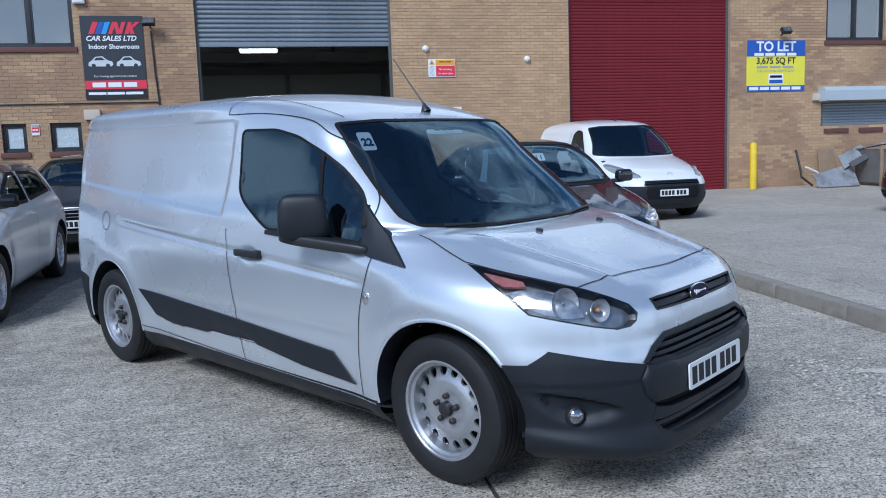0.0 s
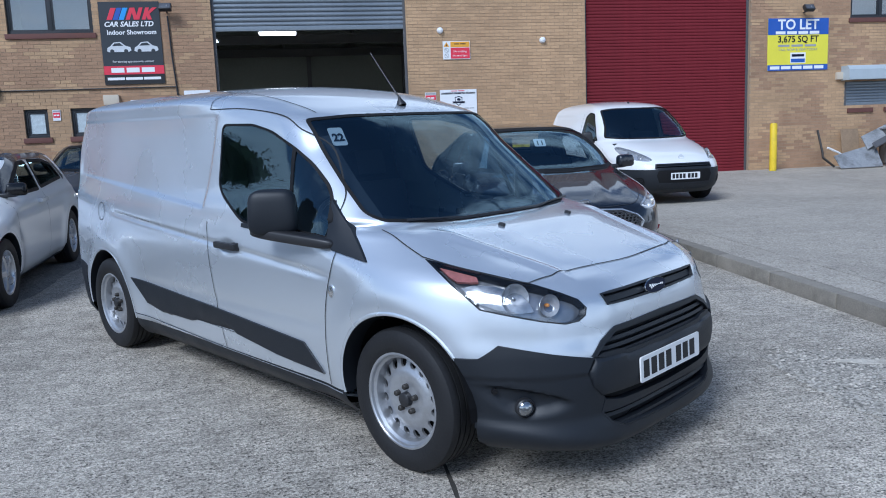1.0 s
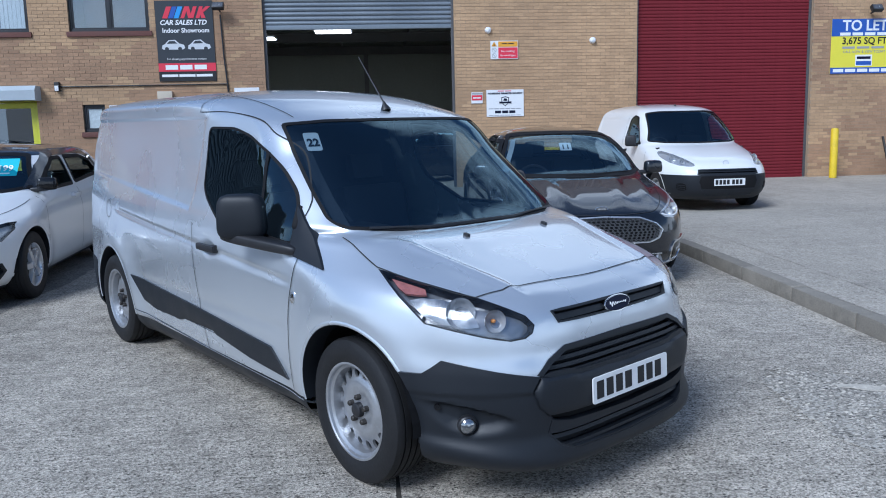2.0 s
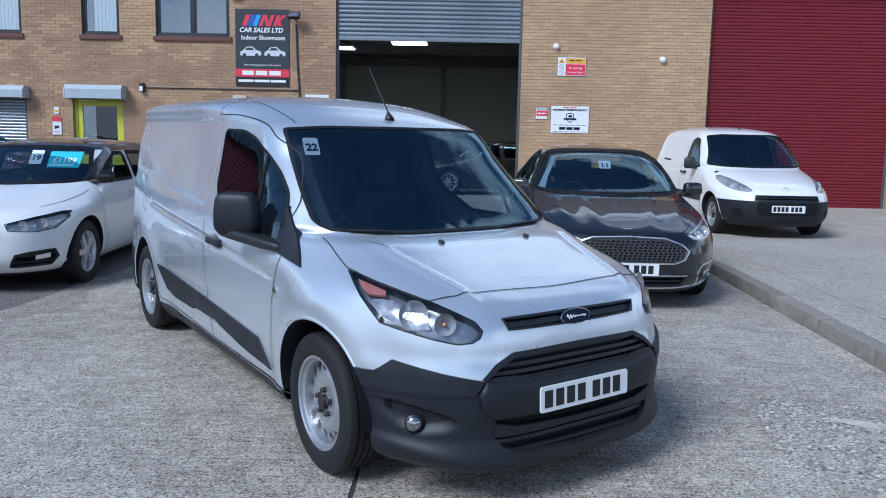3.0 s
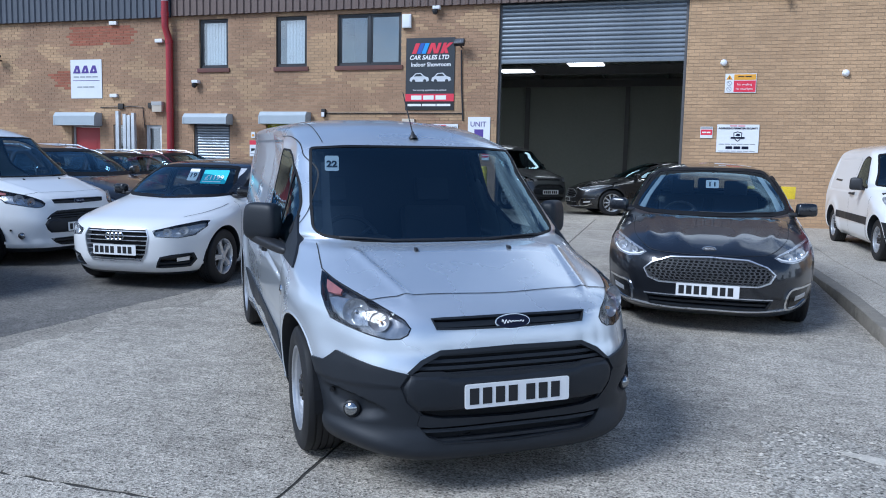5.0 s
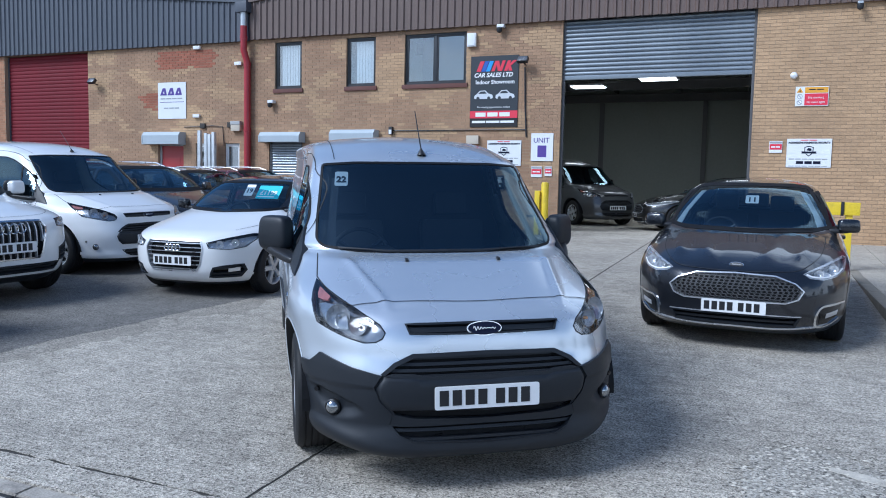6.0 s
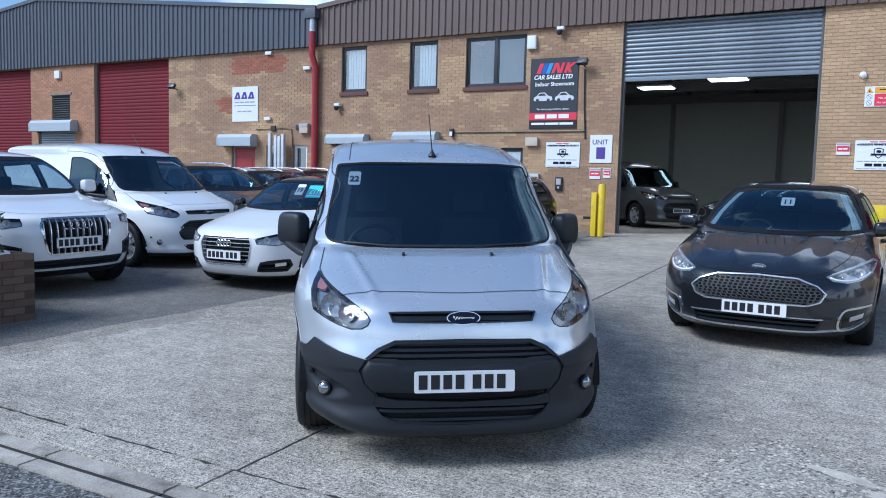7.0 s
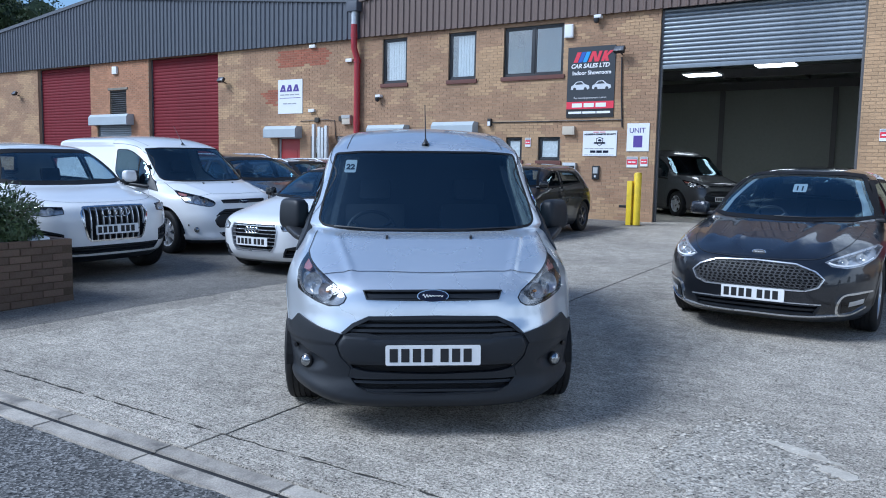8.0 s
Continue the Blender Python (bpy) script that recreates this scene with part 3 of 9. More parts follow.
    pt = slab("rough_patch", blot, lambda x, y: yard_z(x, y) + 0.003, 0.02, M["gravel"], bevel=0)
    tagged(pt, "crumbling gravelly patch worn into the concrete", "patch", kind="structure")
    vs, fs = [], []
    for k in range(1500):
        q, r = rnd.uniform(0, 6.283), rnd.random() ** 0.6
        x, y = 3.30 + 0.44 * r * math.cos(q), 0.82 + 0.70 * r * math.sin(q)
        s = rnd.choice((0.004, 0.005, 0.006, 0.008, 0.012))
        z = yard_z(x, y) + 0.002 + s * 0.2
        i = len(vs)
        t = rnd.uniform(0, 6.28)
        for d in range(5):
            w = t + d * 1.257
            vs.append((x + s * 1.3 * rnd.uniform(0.7, 1.2) * math.cos(w), y + s * rnd.uniform(0.7, 1.2) * math.sin(w), z))
        vs += [(x + s * 0.2, y, z + s * 0.55), (x, y, z - s * 0.4)]
        fs += [(i + d, i + (d + 1) % 5, i + 5) for d in range(5)] + [(i + (d + 1) % 5, i + d, i + 6) for d in range(5)]
    tagged(raw("gravel", vs, fs, M["stone"]), "loose pale grit scattered on the worn patch", "gravel", kind="stuff")
    for k, (cx, cy, a, b) in enumerate(((3.56, 1.08, 0.20, 0.045), (3.74, 0.88, 0.10, 0.06))):
        sm = [(cx + a * math.cos(q) * (1 + 0.5 * noise.noise(Vector((math.cos(q) * 2, math.sin(q) * 2, k)))), cy - 0.4 * a * math.cos(q) + b * math.sin(q) * (1 + 0.6 * noise.noise(Vector((math.cos(q) * 3, math.sin(q) * 3, k + 7.0))))) for q in (2 * math.pi * i / 40 for i in range(40))]
        tagged(slab("cement_smear", sm, lambda x, y: yard_z(x, y) + 0.0055 + 0.0005 * k, 0.02, M["cement"], bevel=0), "pale cement smear on the worn concrete", "patch", kind="structure")
    # drainage channel blocks along the road edge, with a slotted grate
    chan = thing("drain_channel", "worn concrete drainage channel blocks with dark slot", "drain", kind="structure")
    for k in range(15):
        a = -8.32 + 0.90 * k
        b = a + 0.892
        for lo, hi in ((0.260, 0.366), (0.404, 0.520)):
            slab("channel_block", [(a, edge(a) - hi), (b, edge(b) - hi), (b, edge(b) - lo), (a, edge(a) - lo)], lambda x, y: yard_z(x, y) - 0.003, 0.08, M["channel"], chan, 0.006)
        slab("slot_grate", [(a, edge(a) - 0.403), (b, edge(b) - 0.403), (b, edge(b) - 0.367), (a, edge(a) - 0.367)], lambda x, y: yard_z(x, y) - 0.012, 0.05, M["iron"], chan, 0.003)
    # raised concrete apron and its kerb stones
    jn = lambda y: 4.73 + 0.014 * y
    apron = thing("pavement", "raised pale worn concrete apron before the red shutter", "pavement", kind="structure")
    for k, (ya, yb) in enumerate(((-0.45, 5.5), (5.5, 9.5), (9.5, 15.35))):
        left = 0.15 if k < 2 else 0.003
        slab("slab", [(kerb_x(ya) + left, ya)] + ragged((jn(ya) - 0.006, ya), (jn(yb) - 0.006, yb), 0.005, 41 + k) + [(kerb_x(yb) + left, yb)], apron_z, 0.10, M["apron"], apron, 0)
        slab("slab", [(jn(ya) + 0.006, ya), (40, ya), (40, yb)] + ragged((jn(yb) + 0.006, yb), (jn(ya) + 0.006, ya), 0.005, 51 + k), apron_z, 0.10, M["apron"], apron, 0)
    kerb = thing("kerb", "weathered concrete kerb stones with chipped rounded edges", "kerb", kind="structure")
    rnd = random.Random(5)
    y = -0.45
    ln = 0.9
    while y < 9.5:
        bm = bmesh.new()
        add_box(bm, -ln / 2 + 0.004, -0.075, -0.20, ln / 2 - 0.004, 0.075, 0.0, 0.022)
        bmesh.ops.subdivide_edges(bm, edges=[e for e in bm.edges if e.calc_length() > 0.5], cuts=17)
        for v in bm.verts:
            v.co += Vector((0, 1, 0.7)) * (noise.noise(v.co * 12 + Vector((y * 7, 0, 0))) * 0.012 + noise.noise(v.co * 38 + Vector((y * 3, 5, 0))) * 0.006)
        ym = y + ln / 2
        k = part("kerb_stone", bm, M["kerb"], kerb)
        slope = (apron_z(0, ym + 0.4) - apron_z(0, ym - 0.4)) / 0.8
        k.matrix_basis = Matrix.Translation((kerb_x(ym) + 0.075, ym, apron_z(0, ym) + 0.003 + rnd.uniform(-0.003, 0.003))) @ pose(0, 0, 0, 0, 0, 89.5 + rnd.uniform(-0.3, 0.3)) @ pose(0, 0, 0, 0, -math.degrees(slope), 0)
        y += ln


build_ground()

# ---- building ----
WALL_Y = 15.0
BASE = 0.30
COURSE = 0.075


def snap(z):
    return BASE + round((z - BASE) / COURSE) * COURSE


OPENINGS = [(x0, x1, snap(z0), snap(z1)) for x0, x1, z0, z1 in (
    (-1.62, 2.66, BASE, 5.37), (6.94, 11.22, BASE, 5.37),
    (-9.77, -8.90, 3.98, 5.24), (-7.50, -6.62, 3.98, 5.24), (-5.78, -4.07, 3.98, 5.27), (13.96, 15.70, 4.03, 5.27),
    (-5.64, -5.16, 1.80, 2.40), (-4.70, -4.08, 1.80, 2.40),
    (-9.96, -8.86, BASE, 2.55), (-7.78, -6.60, BASE, 2.55), (-11.50, -10.98, 1.72, 2.47), (-12.55, -12.0, 1.72, 2.47),
    (-13.97, -13.0, BASE, 2.45), (-20.44, -16.74, BASE, 5.30), (-27.62, -24.0, BASE, 5.30), (-23.6, -21.5, BASE, 2.97),
    (-22.77, -21.76, 3.33, 4.28), (13.86, 15.95, 1.86, 2.50))]


def wall_cells(x0, x1, z0, z1, holes):
    """The wall between the openings, as few upright boxes."""
    xs = sorted({x0, x1, *(x for h in holes for x in h[:2] if x0 < x < x1)})
    for a, b in zip(xs, xs[1:]):
        gaps = sorted((h[2], h[3]) for h in holes if h[0] < (a + b) / 2 < h[1])
        z = z0
        for lo, hi in gaps:
            if lo > z + 1e-4:
                yield a, b, z, lo
            z = max(z, hi)
        if z < z1 - 1e-4:
            yield a, b, z, z1


def brick_faces(x0, x1, z0, z1, holes, y, rnd, red=None, near=None, single=None):
    """Courses of stretcher bricks, each a block proud of the joints."""
    verts, faces, mats = [], [], []
    rows = int(round((z1 - z0) / COURSE))
    for r in range(rows):
        za = z0 + r * COURSE + 0.005
        zb = za + 0.065
        zm = (za + zb) / 2
        spans = [(x0, x1)]
        for h in holes:
            if h[2] < zm < h[3]:
                spans = [q for a, b in spans for q in ((a, min(b, h[0])), (max(a, h[1]), b)) if q[1] - q[0] > 0.02]
        for a, b in spans:
            k = math.floor((a - (0.1125 if r % 2 else 0)) / 0.225)
            x = k * 0.225 + (0.1125 if r % 2 else 0)
            while x < b:
                u, v = max(a, x + 0.005), min(b, x + 0.220)
                x += 0.225
                if v - u < 0.03:
                    continue
                if near and v - u > 0.214 and near[0] < u and v < near[1] and near[2] < zm < near[3] and red((u + v) / 2, zm) != 1:
                    single.append(((u + v) / 2, zm))
                    continue
                yy = y - 0.0045 - rnd.uniform(0, 0.003)
                i = len(verts)
                verts += [(u, yy, za), (v, yy, za), (v, yy, zb), (u, yy, zb), (u, y + 0.01, za), (v, y + 0.01, za), (v, y + 0.01, zb), (u, y + 0.01, zb)]
                faces += [(i, i + 1, i + 2, i + 3), (i, i + 4, i + 5, i + 1), (i + 1, i + 5, i + 6, i + 2), (i + 2, i + 6, i + 7, i + 3), (i + 3, i + 7, i + 4, i)]
                mats += [red((u + v) / 2, zm)] * 5
    return verts, faces, mats


def brick_kind(x, z):
    """Which bricks lie where: buff, mended in red, browner about the offices, orange in the pier."""
    n = noise.noise(Vector((x * 3.1, z * 6.0, 0.4))) * 0.25
    if -14.0 < x + n < -11.9 and 4.68 < z + n * 0.2 < 5.15:
        return 1
    if -14.55 < x + n < -13.9 and 3.5 < z + n * 0.3 < 3.95:
        return 1
    if -24.05 < x < -20.4:
        return 3
    if -40.0 < x < -1.5:
        return 2 if noise.noise(Vector((x * 0.9, z * 1.7, 7.0))) + 0.25 * noise.noise(Vector((x * 9, z * 15, 2.0))) > -0.12 else 0
    if x > 11.2:
        return 2 if noise.noise(Vector((x * 0.9, z * 1.7, 3.0))) + 0.3 * noise.noise(Vector((x * 9, z * 15, 2.0))) > 0.05 else 0
    return 0


def corrugated(name, x0, x1, low, high, y, mat, label, pitch=0.2, deep=0.035):
    """Profiled sheet with upright ribs; low and high give its lower and upper edge."""
    verts, faces = [], []
    prof = ((0.0, 0), (0.55, 0), (0.67, 1), (0.88, 1), (1.0, 0))
    x = x0
    cols = []
    while x < x1:
        for u, d in prof[:-1]:
            if x + u * pitch < x1:
                cols.append((x + u * pitch, y - d * deep))
        x += pitch
    cols.append((x1, y))
    for px, py in cols:
        verts += [(px, py, low(px)), (px, py, high(px)), (px, y + 0.06, low(px)), (px, y + 0.06, high(px))]
    for i in range(len(cols) - 1):
        a, b = 4 * i, 4 * i + 4
        faces += [(a, b, b + 1, a + 1), (a + 2, a + 3, b + 3, b + 2), (a, a + 2, b + 2, b), (a + 1, b + 1, b + 3, a + 3)]
    ob = raw(name, verts, faces, mat)
    return tagged(ob, label, "cladding", kind="structure")


def roof_line(x):
    """The upper edge of the two gables."""
    if x < -10.6:
        return 6.40 + 0.107 * (12.7 - abs(x + 23.3))
    return 6.40 + 0.107 * (12.7 - abs(x - 2.1))


def shutter(name, x0, x1, z0, z1, y, mat, label, pitch=0.085, deep=0.014):
    """A roller curtain of curved slats between side guides, with a bottom bar."""
    t = thing(name, label, "roller shutter", kind="structure")
    n = int((z1 - z0) / pitch)
    prof = [(-0.03, 0.15), (0.03, -0.15), (0.14, -0.75), (0.35, -1.0), (0.62, -0.95), (0.86, -0.45), (1.0, 0.1)]
    verts, faces = [], []
    for k in range(len(prof)):
        u, d = prof[k]
        verts += [(x0 + 0.03, y + d * deep, u * pitch), (x1 - 0.03, y + d * deep, u * pitch)]
    i = len(verts)
    verts += [(x0 + 0.03, y + 0.012, 0.0), (x1 - 0.03, y + 0.012, 0.0), (x1 - 0.03, y + 0.012, pitch), (x0 + 0.03, y + 0.012, pitch)]
    faces = [(2 * k, 2 * k + 1, 2 * k + 3, 2 * k + 2) for k in range(len(prof) - 1)] + [(i, i + 3, i + 2, i + 1), (0, i, i + 1, 1), (2 * len(prof) - 2, 2 * len(prof) - 1, i + 2, i + 3)]
    first = raw("slat", verts, faces, mat, t, smooth=30)
    first.location.z = z1 - pitch
    for k in range(1, n):
        s = first.copy()
        scene.collection.objects.link(s)
        s.parent = t
        s.location.z = z1 - (k + 1) * pitch
    low = z1 - n * pitch
    part("bottom_bar", box_bm(x0 + 0.02, y - 0.03, z0, x1 - 0.02, y + 0.03, max(low, z0 + 0.06), 0.006), mat, t)
    for gx in (x0, x1 - 0.06):
        part("guide_rail", box_bm(gx + 0.001, y - 0.035, BASE if z0 > 1 and z1 > 5 else z0, gx + 0.059, y - 0.002 + 0.05, z1, 0.004), M["grey_dark"], t)
    return t


def window(name, x0, x1, z0, z1, lights, label, frame=None, pane=None, sill=True, blind=None):
    """A window set back in its opening: outer frame, mullions, panes, sill."""
    frame = frame or M["frame"]
    pane = pane or M["glass_window"]
    t = thing(name, label, "window", kind="structure")
    y = WALL_Y + 0.05
    f = 0.055
    bm = bmesh.new()
    add_box(bm, x0 + 0.002, y, z0 + 0.002, x1 - 0.002, y + 0.07, z0 + f, 0.006)
    add_box(bm, x0 + 0.002, y, z1 - f, x1 - 0.002, y + 0.07, z1 - 0.002, 0.006)
    add_box(bm, x0 + 0.002, y + 0.001, z0 + f, x0 + f, y + 0.069, z1 - f, 0.006)
    add_box(bm, x1 - f, y + 0.001, z0 + f, x1 - 0.002, y + 0.069, z1 - f, 0.006)
    part("window_frame", bm, frame, t)
    w = (x1 - x0 - 2 * f) / lights
    for k in range(lights):
        a = x0 + f + k * w
        if k:
            part("mullion", box_bm(a - 0.035, y + 0.002, z0 + f, a + 0.035, y + 0.068, z1 - f, 0.006), frame, t)
        sash = bmesh.new()
        lo, hi = a + (0.036 if k else 0.001), a + w - (0.036 if k < lights - 1 else 0.001)
        for b in ((lo, z0 + f, hi, z0 + f + 0.035), (lo, z1 - f - 0.035, hi, z1 - f), (lo, z0 + f + 0.035, lo + 0.035, z1 - f - 0.035), (hi - 0.035, z0 + f + 0.035, hi, z1 - f - 0.035)):
            add_box(sash, b[0], y + 0.012, b[1], b[2], y + 0.06, b[3], 0.004)
        part("sash", sash, frame, t)
        part("pane", box_bm(lo + 0.03, y + 0.03, z0 + f + 0.03, hi - 0.03, y + 0.036, z1 - f - 0.03), pane, t)
        if blind:
            bm = bmesh.new()
            q = lo + 0.03
            q += (hi - lo) * blind
            while q < hi - 0.05:
                add_box(bm, q, y + 0.072, z0 + f, q + 0.078, y + 0.076, z1 - f, m=None)
                q += 0.088
            part("vertical_blind", bm, M["white"], t)
    part("reveal_back", box_bm(x0 - 0.2, WALL_Y + 1.6, z0 - 0.3, x1 + 0.2, WALL_Y + 1.65, z1 + 0.3), M["blockwork"], t)
    if sill:
        part("window_sill", box_bm(x0 - 0.05, WALL_Y - 0.045, z0 - 0.11, x1 + 0.05, WALL_Y + 0.05, z0 - 0.002, 0.01), M["sill_tile"], t, "dark red tiled sill")
    return t


def build_building(nearest):
    rnd = random.Random(11)
    for name, a, b, label in (("wall_front", -10.62, 24.0, "buff brick facade of an industrial unit"), ("wall_front_unit", -40.0, -10.62, "buff and red brick facade of the neighbouring unit")):
        holes = [h for h in OPENINGS if h[0] >= a - 0.01 and h[1] <= b + 0.01]
        bm = bmesh.new()
        for u, v, lo, hi in wall_cells(a, b, 0.0, 5.40, holes):
            add_box(bm, u, WALL_Y, lo, v, WALL_Y + 0.28, hi)
        bmesh.ops.remove_doubles(bm, verts=bm.verts, dist=1e-4)
        w = tagged(finish(name, bm, M["mortar"], smooth=0), label, "wall", kind="structure")
        single = []
        vs, fs, ms = brick_faces(a, b, BASE - 2 * COURSE, snap(5.37), holes, WALL_Y, rnd, brick_kind, (2.75, 4.9, 0.1, 2.35) if a > -11 else (-16.6, -14.2, 0.1, 2.25), single)
        nearest.append((w, single))
        far = raw("brickwork", vs, fs, [M["brick"], M["brick_red"], M["brick_brown"], M["brick_orange"]], w, index=ms)
        tagged(far, kind="stuff")
    # profiled sheet above the brickwork, in two gables
    corrugated("cladding_brown", -10.55, 24.0, lambda x: 5.345, roof_line, WALL_Y - 0.10, M["clad_brown"], "brown profiled steel cladding above the brick wall")
    corrugated("cladding_grey", -40.0, -10.60, lambda x: 5.325, roof_line, WALL_Y - 0.10, M["clad_grey"], "slate blue profiled steel cladding with a shallow gable")
    for name, xs, mat in (("roof_edge_trim", (-40, -23.3, -10.62), M["clad_grey"]), ("roof_edge_trim", (-10.55, 2.1, 24.0), M["clad_brown"])):
        bm = bmesh.new()
        for a, b in zip(xs, xs[1:]):
            za, zb = roof_line(a + 1e-3), roof_line(b - 1e-3)
            vs = [bm.verts.new(p) for p in ((a, WALL_Y - 0.17, za - 0.05), (b, WALL_Y - 0.17, zb - 0.05), (b, WALL_Y - 0.17, zb + 0.07), (a, WALL_Y - 0.17, za + 0.07),
                                            (a, WALL_Y + 0.05, za - 0.05), (b, WALL_Y + 0.05, zb - 0.05), (b, WALL_Y + 0.05, zb + 0.07), (a, WALL_Y + 0.05, za + 0.07))]
            for q in ((0, 1, 2, 3), (7, 6, 5, 4), (0, 4, 5, 1), (3, 2, 6, 7), (0, 3, 7, 4), (1, 5, 6, 2)):
                bm.faces.new([vs[i] for i in q])
        tagged(finish(name, bm, mat, smooth=0), "folded metal verge trim along the roof edge", "trim", kind="structure")
    for a, b in ((-40, -23.3), (-23.3, -10.6), (-10.6, 2.1), (2.1, 24.0)):
        za, zb = roof_line(a + 1e-3) + 0.02, roof_line(b - 1e-3) + 0.02
        r = raw("roof", [(a, WALL_Y, za), (b, WALL_Y, zb), (b, WALL_Y + 30, zb), (a, WALL_Y + 30, za), (a, WALL_Y, za - 0.08), (b, WALL_Y, zb - 0.08), (b, WALL_Y + 30, zb - 0.08), (a, WALL_Y + 30, za - 0.08)],
                [(0, 1, 2, 3), (7, 6, 5, 4), (0, 4, 5, 1), (1, 5, 6, 2), (2, 6, 7, 3), (3, 7, 4, 0)], M["clad_grey"])
        tagged(r, "grey sheet roof with a shallow pitch", "roof", kind="structure")
    # the showroom behind the open shutter
    inner = {"wall_back": (-10.4, 31, 0, 11.4, 31.2, 7.8), "wall_left": (-6.6, 15.28, 0, -6.4, 31, 7.6), "wall_right": (6.2, 15.28, 0, 6.4, 31, 7.6)}
    for name, b in inner.items():
        tagged(finish(name, box_bm(*b), M["panel_inside"], smooth=0), "plain grey green wall panels inside the unit", "wall", kind="structure")
    tagged(finish("wall_end", box_bm(-40.2, 15.0, 0, -40.0, 45, 6.3), M["mortar"], smooth=0), "plain brick end wall", "wall", kind="structure")
    tagged(finish("wall_end", box_bm(24.0, 15.0, 0, 24.2, 45, 6.3), M["mortar"], smooth=0), "plain brick end wall", "wall", kind="structure")
    fl = tagged(finish("floor", box_bm(-6.4, 15.285, 0.20, 6.2, 31, 0.335), M["apron"], smooth=0), "smooth grey concrete floor of the unit", "floor", kind="structure")
    for y in (17.0, 21.2, 26.4, 30.6):
        bm = bmesh.new()
        add_box(bm, -6.4, y, 5.1, 6.2, y + 0.14, 5.14)
        add_box(bm, -6.4, y + 0.06, 5.14, 6.2, y + 0.08, 5.4)
        add_box(bm, -6.4, y, 5.4, 6.2, y + 0.14, 5.44)
        tagged(finish("roof_beam", bm, M["steel"], smooth=0), "dark steel roof beam", "beam", kind="structure")
    for x in (-3.75, 0.55, 4.6):
        bm = bmesh.new()
        add_box(bm, x - 0.09, 30.80, 0.33, x + 0.09, 30.815, 5.1)
        add_box(bm, x - 0.09, 30.975, 0.33, x + 0.09, 30.99, 5.1)
        add_box(bm, x - 0.006, 30.815, 0.33, x + 0.006, 30.975, 5.1)
        tagged(finish("column", bm, M["steel"], smooth=0), "dark steel column against the wall panels", "column", kind="structure")
    for x in (-3.1, -0.45, 2.2, 4.9):
        tagged(finish("purlin", box_bm(x - 0.03, 15.3, 5.46, x + 0.03, 31, 5.62), M["steel"], smooth=0), "dark steel purlin", "beam", kind="structure")
    return


NEAREST = []
build_building(NEAREST)
shutter("shutter_door", -1.62, 2.66, 3.97, 5.37, WALL_Y + 0.10, M["shutter_grey"], "raised galvanised grey roller shutter over the open doorway", 0.10, 0.030)
shutter("shutter_door_red", 6.94, 11.22, BASE + 0.02, 5.37, WALL_Y + 0.12, M["shutter_red"], "closed dark red roller shutter door", 0.076, 0.015)
shutter("shutter_door_red", -20.44, -16.74, BASE + 0.02, 5.30, WALL_Y + 0.16, M["shutter_red"], "closed dark red roller shutter door", 0.115)
shutter("shutter_door_red", -27.62, -24.0, BASE + 0.02, 5.30, WALL_Y + 0.16, M["shutter_red"], "closed dark red roller shutter door", 0.115)
shutter("shutter_small", -9.96, -8.86, BASE + 0.02, snap(2.55), WALL_Y + 0.06, M["shutter_grey"], "closed grey roller shutter over a doorway", 0.075)
shutter("shutter_small", 13.86, 15.95, snap(1.86), snap(2.50), WALL_Y + 0.04, M["shutter_grey"], "closed grey roller shutter over a window", 0.075)
shutter("shutter_small", -23.6, -21.5, BASE + 0.02, snap(2.97), WALL_Y + 0.08, M["shutter_grey"], "closed grey roller shutter over a doorway", 0.09)
for i, (a, b, lo, hi, n, bl) in enumerate(((-9.77, -8.90, 3.98, 5.24, 1, 0.1), (-7.50, -6.62, 3.98, 5.24, 1, 0.22), (-5.78, -4.07, 3.98, 5.27, 2, False), (13.96, 15.70, 4.03, 5.27, 2, False))):
    window("window_%d" % (i + 1), a, b, snap(lo), snap(hi), n, "dark framed upstairs window" + (" with white vertical blinds" if bl else ""), blind=bl)
for i, (a, b) in enumerate(((-5.64, -5.16), (-4.70, -4.08))):
    window("window_%d" % (i + 5), a, b, snap(1.80), snap(2.40), 1, "small dark framed window with frosted glass", pane=M["glass_frosted"])
for i, (a, b) in enumerate(((-11.50, -10.98), (-12.55, -12.0))):
    window("window_%d" % (i + 7), a, b, snap(1.72), snap(2.47), 1, "small white framed window", frame=M["white_frame"])

# ---- vehicle bodies ----
def curve_through(table):
    """A smooth, non-overshooting curve through (z, value) pairs."""
    xs = np.array([p[0] for p in table], float)
    ys = np.array([p[1] for p in table], float)
    h, d = np.diff(xs), np.diff(ys) / np.diff(xs)
    m = np.zeros(len(xs))
    for i in range(1, len(xs) - 1):
        if d[i - 1] * d[i] > 0:
            a, b = 2 * h[i] + h[i - 1], h[i] + 2 * h[i - 1]
            m[i] = (a + b) / (a / d[i - 1] + b / d[i])
    m[0], m[-1] = d[0], d[-1]

    def at(z):
        z = np.clip(np.asarray(z, float), xs[0], xs[-1])
        i = np.clip(np.searchsorted(xs, z) - 1, 0, len(xs) - 2)
        t = (z - xs[i]) / h[i]
        return ((2 * t ** 3 - 3 * t ** 2 + 1) * ys[i] + (t ** 3 - 2 * t ** 2 + t) * h[i] * m[i]
                + (-2 * t ** 3 + 3 * t ** 2) * ys[i + 1] + (t ** 3 - t ** 2) * h[i] * m[i + 1])
    return at


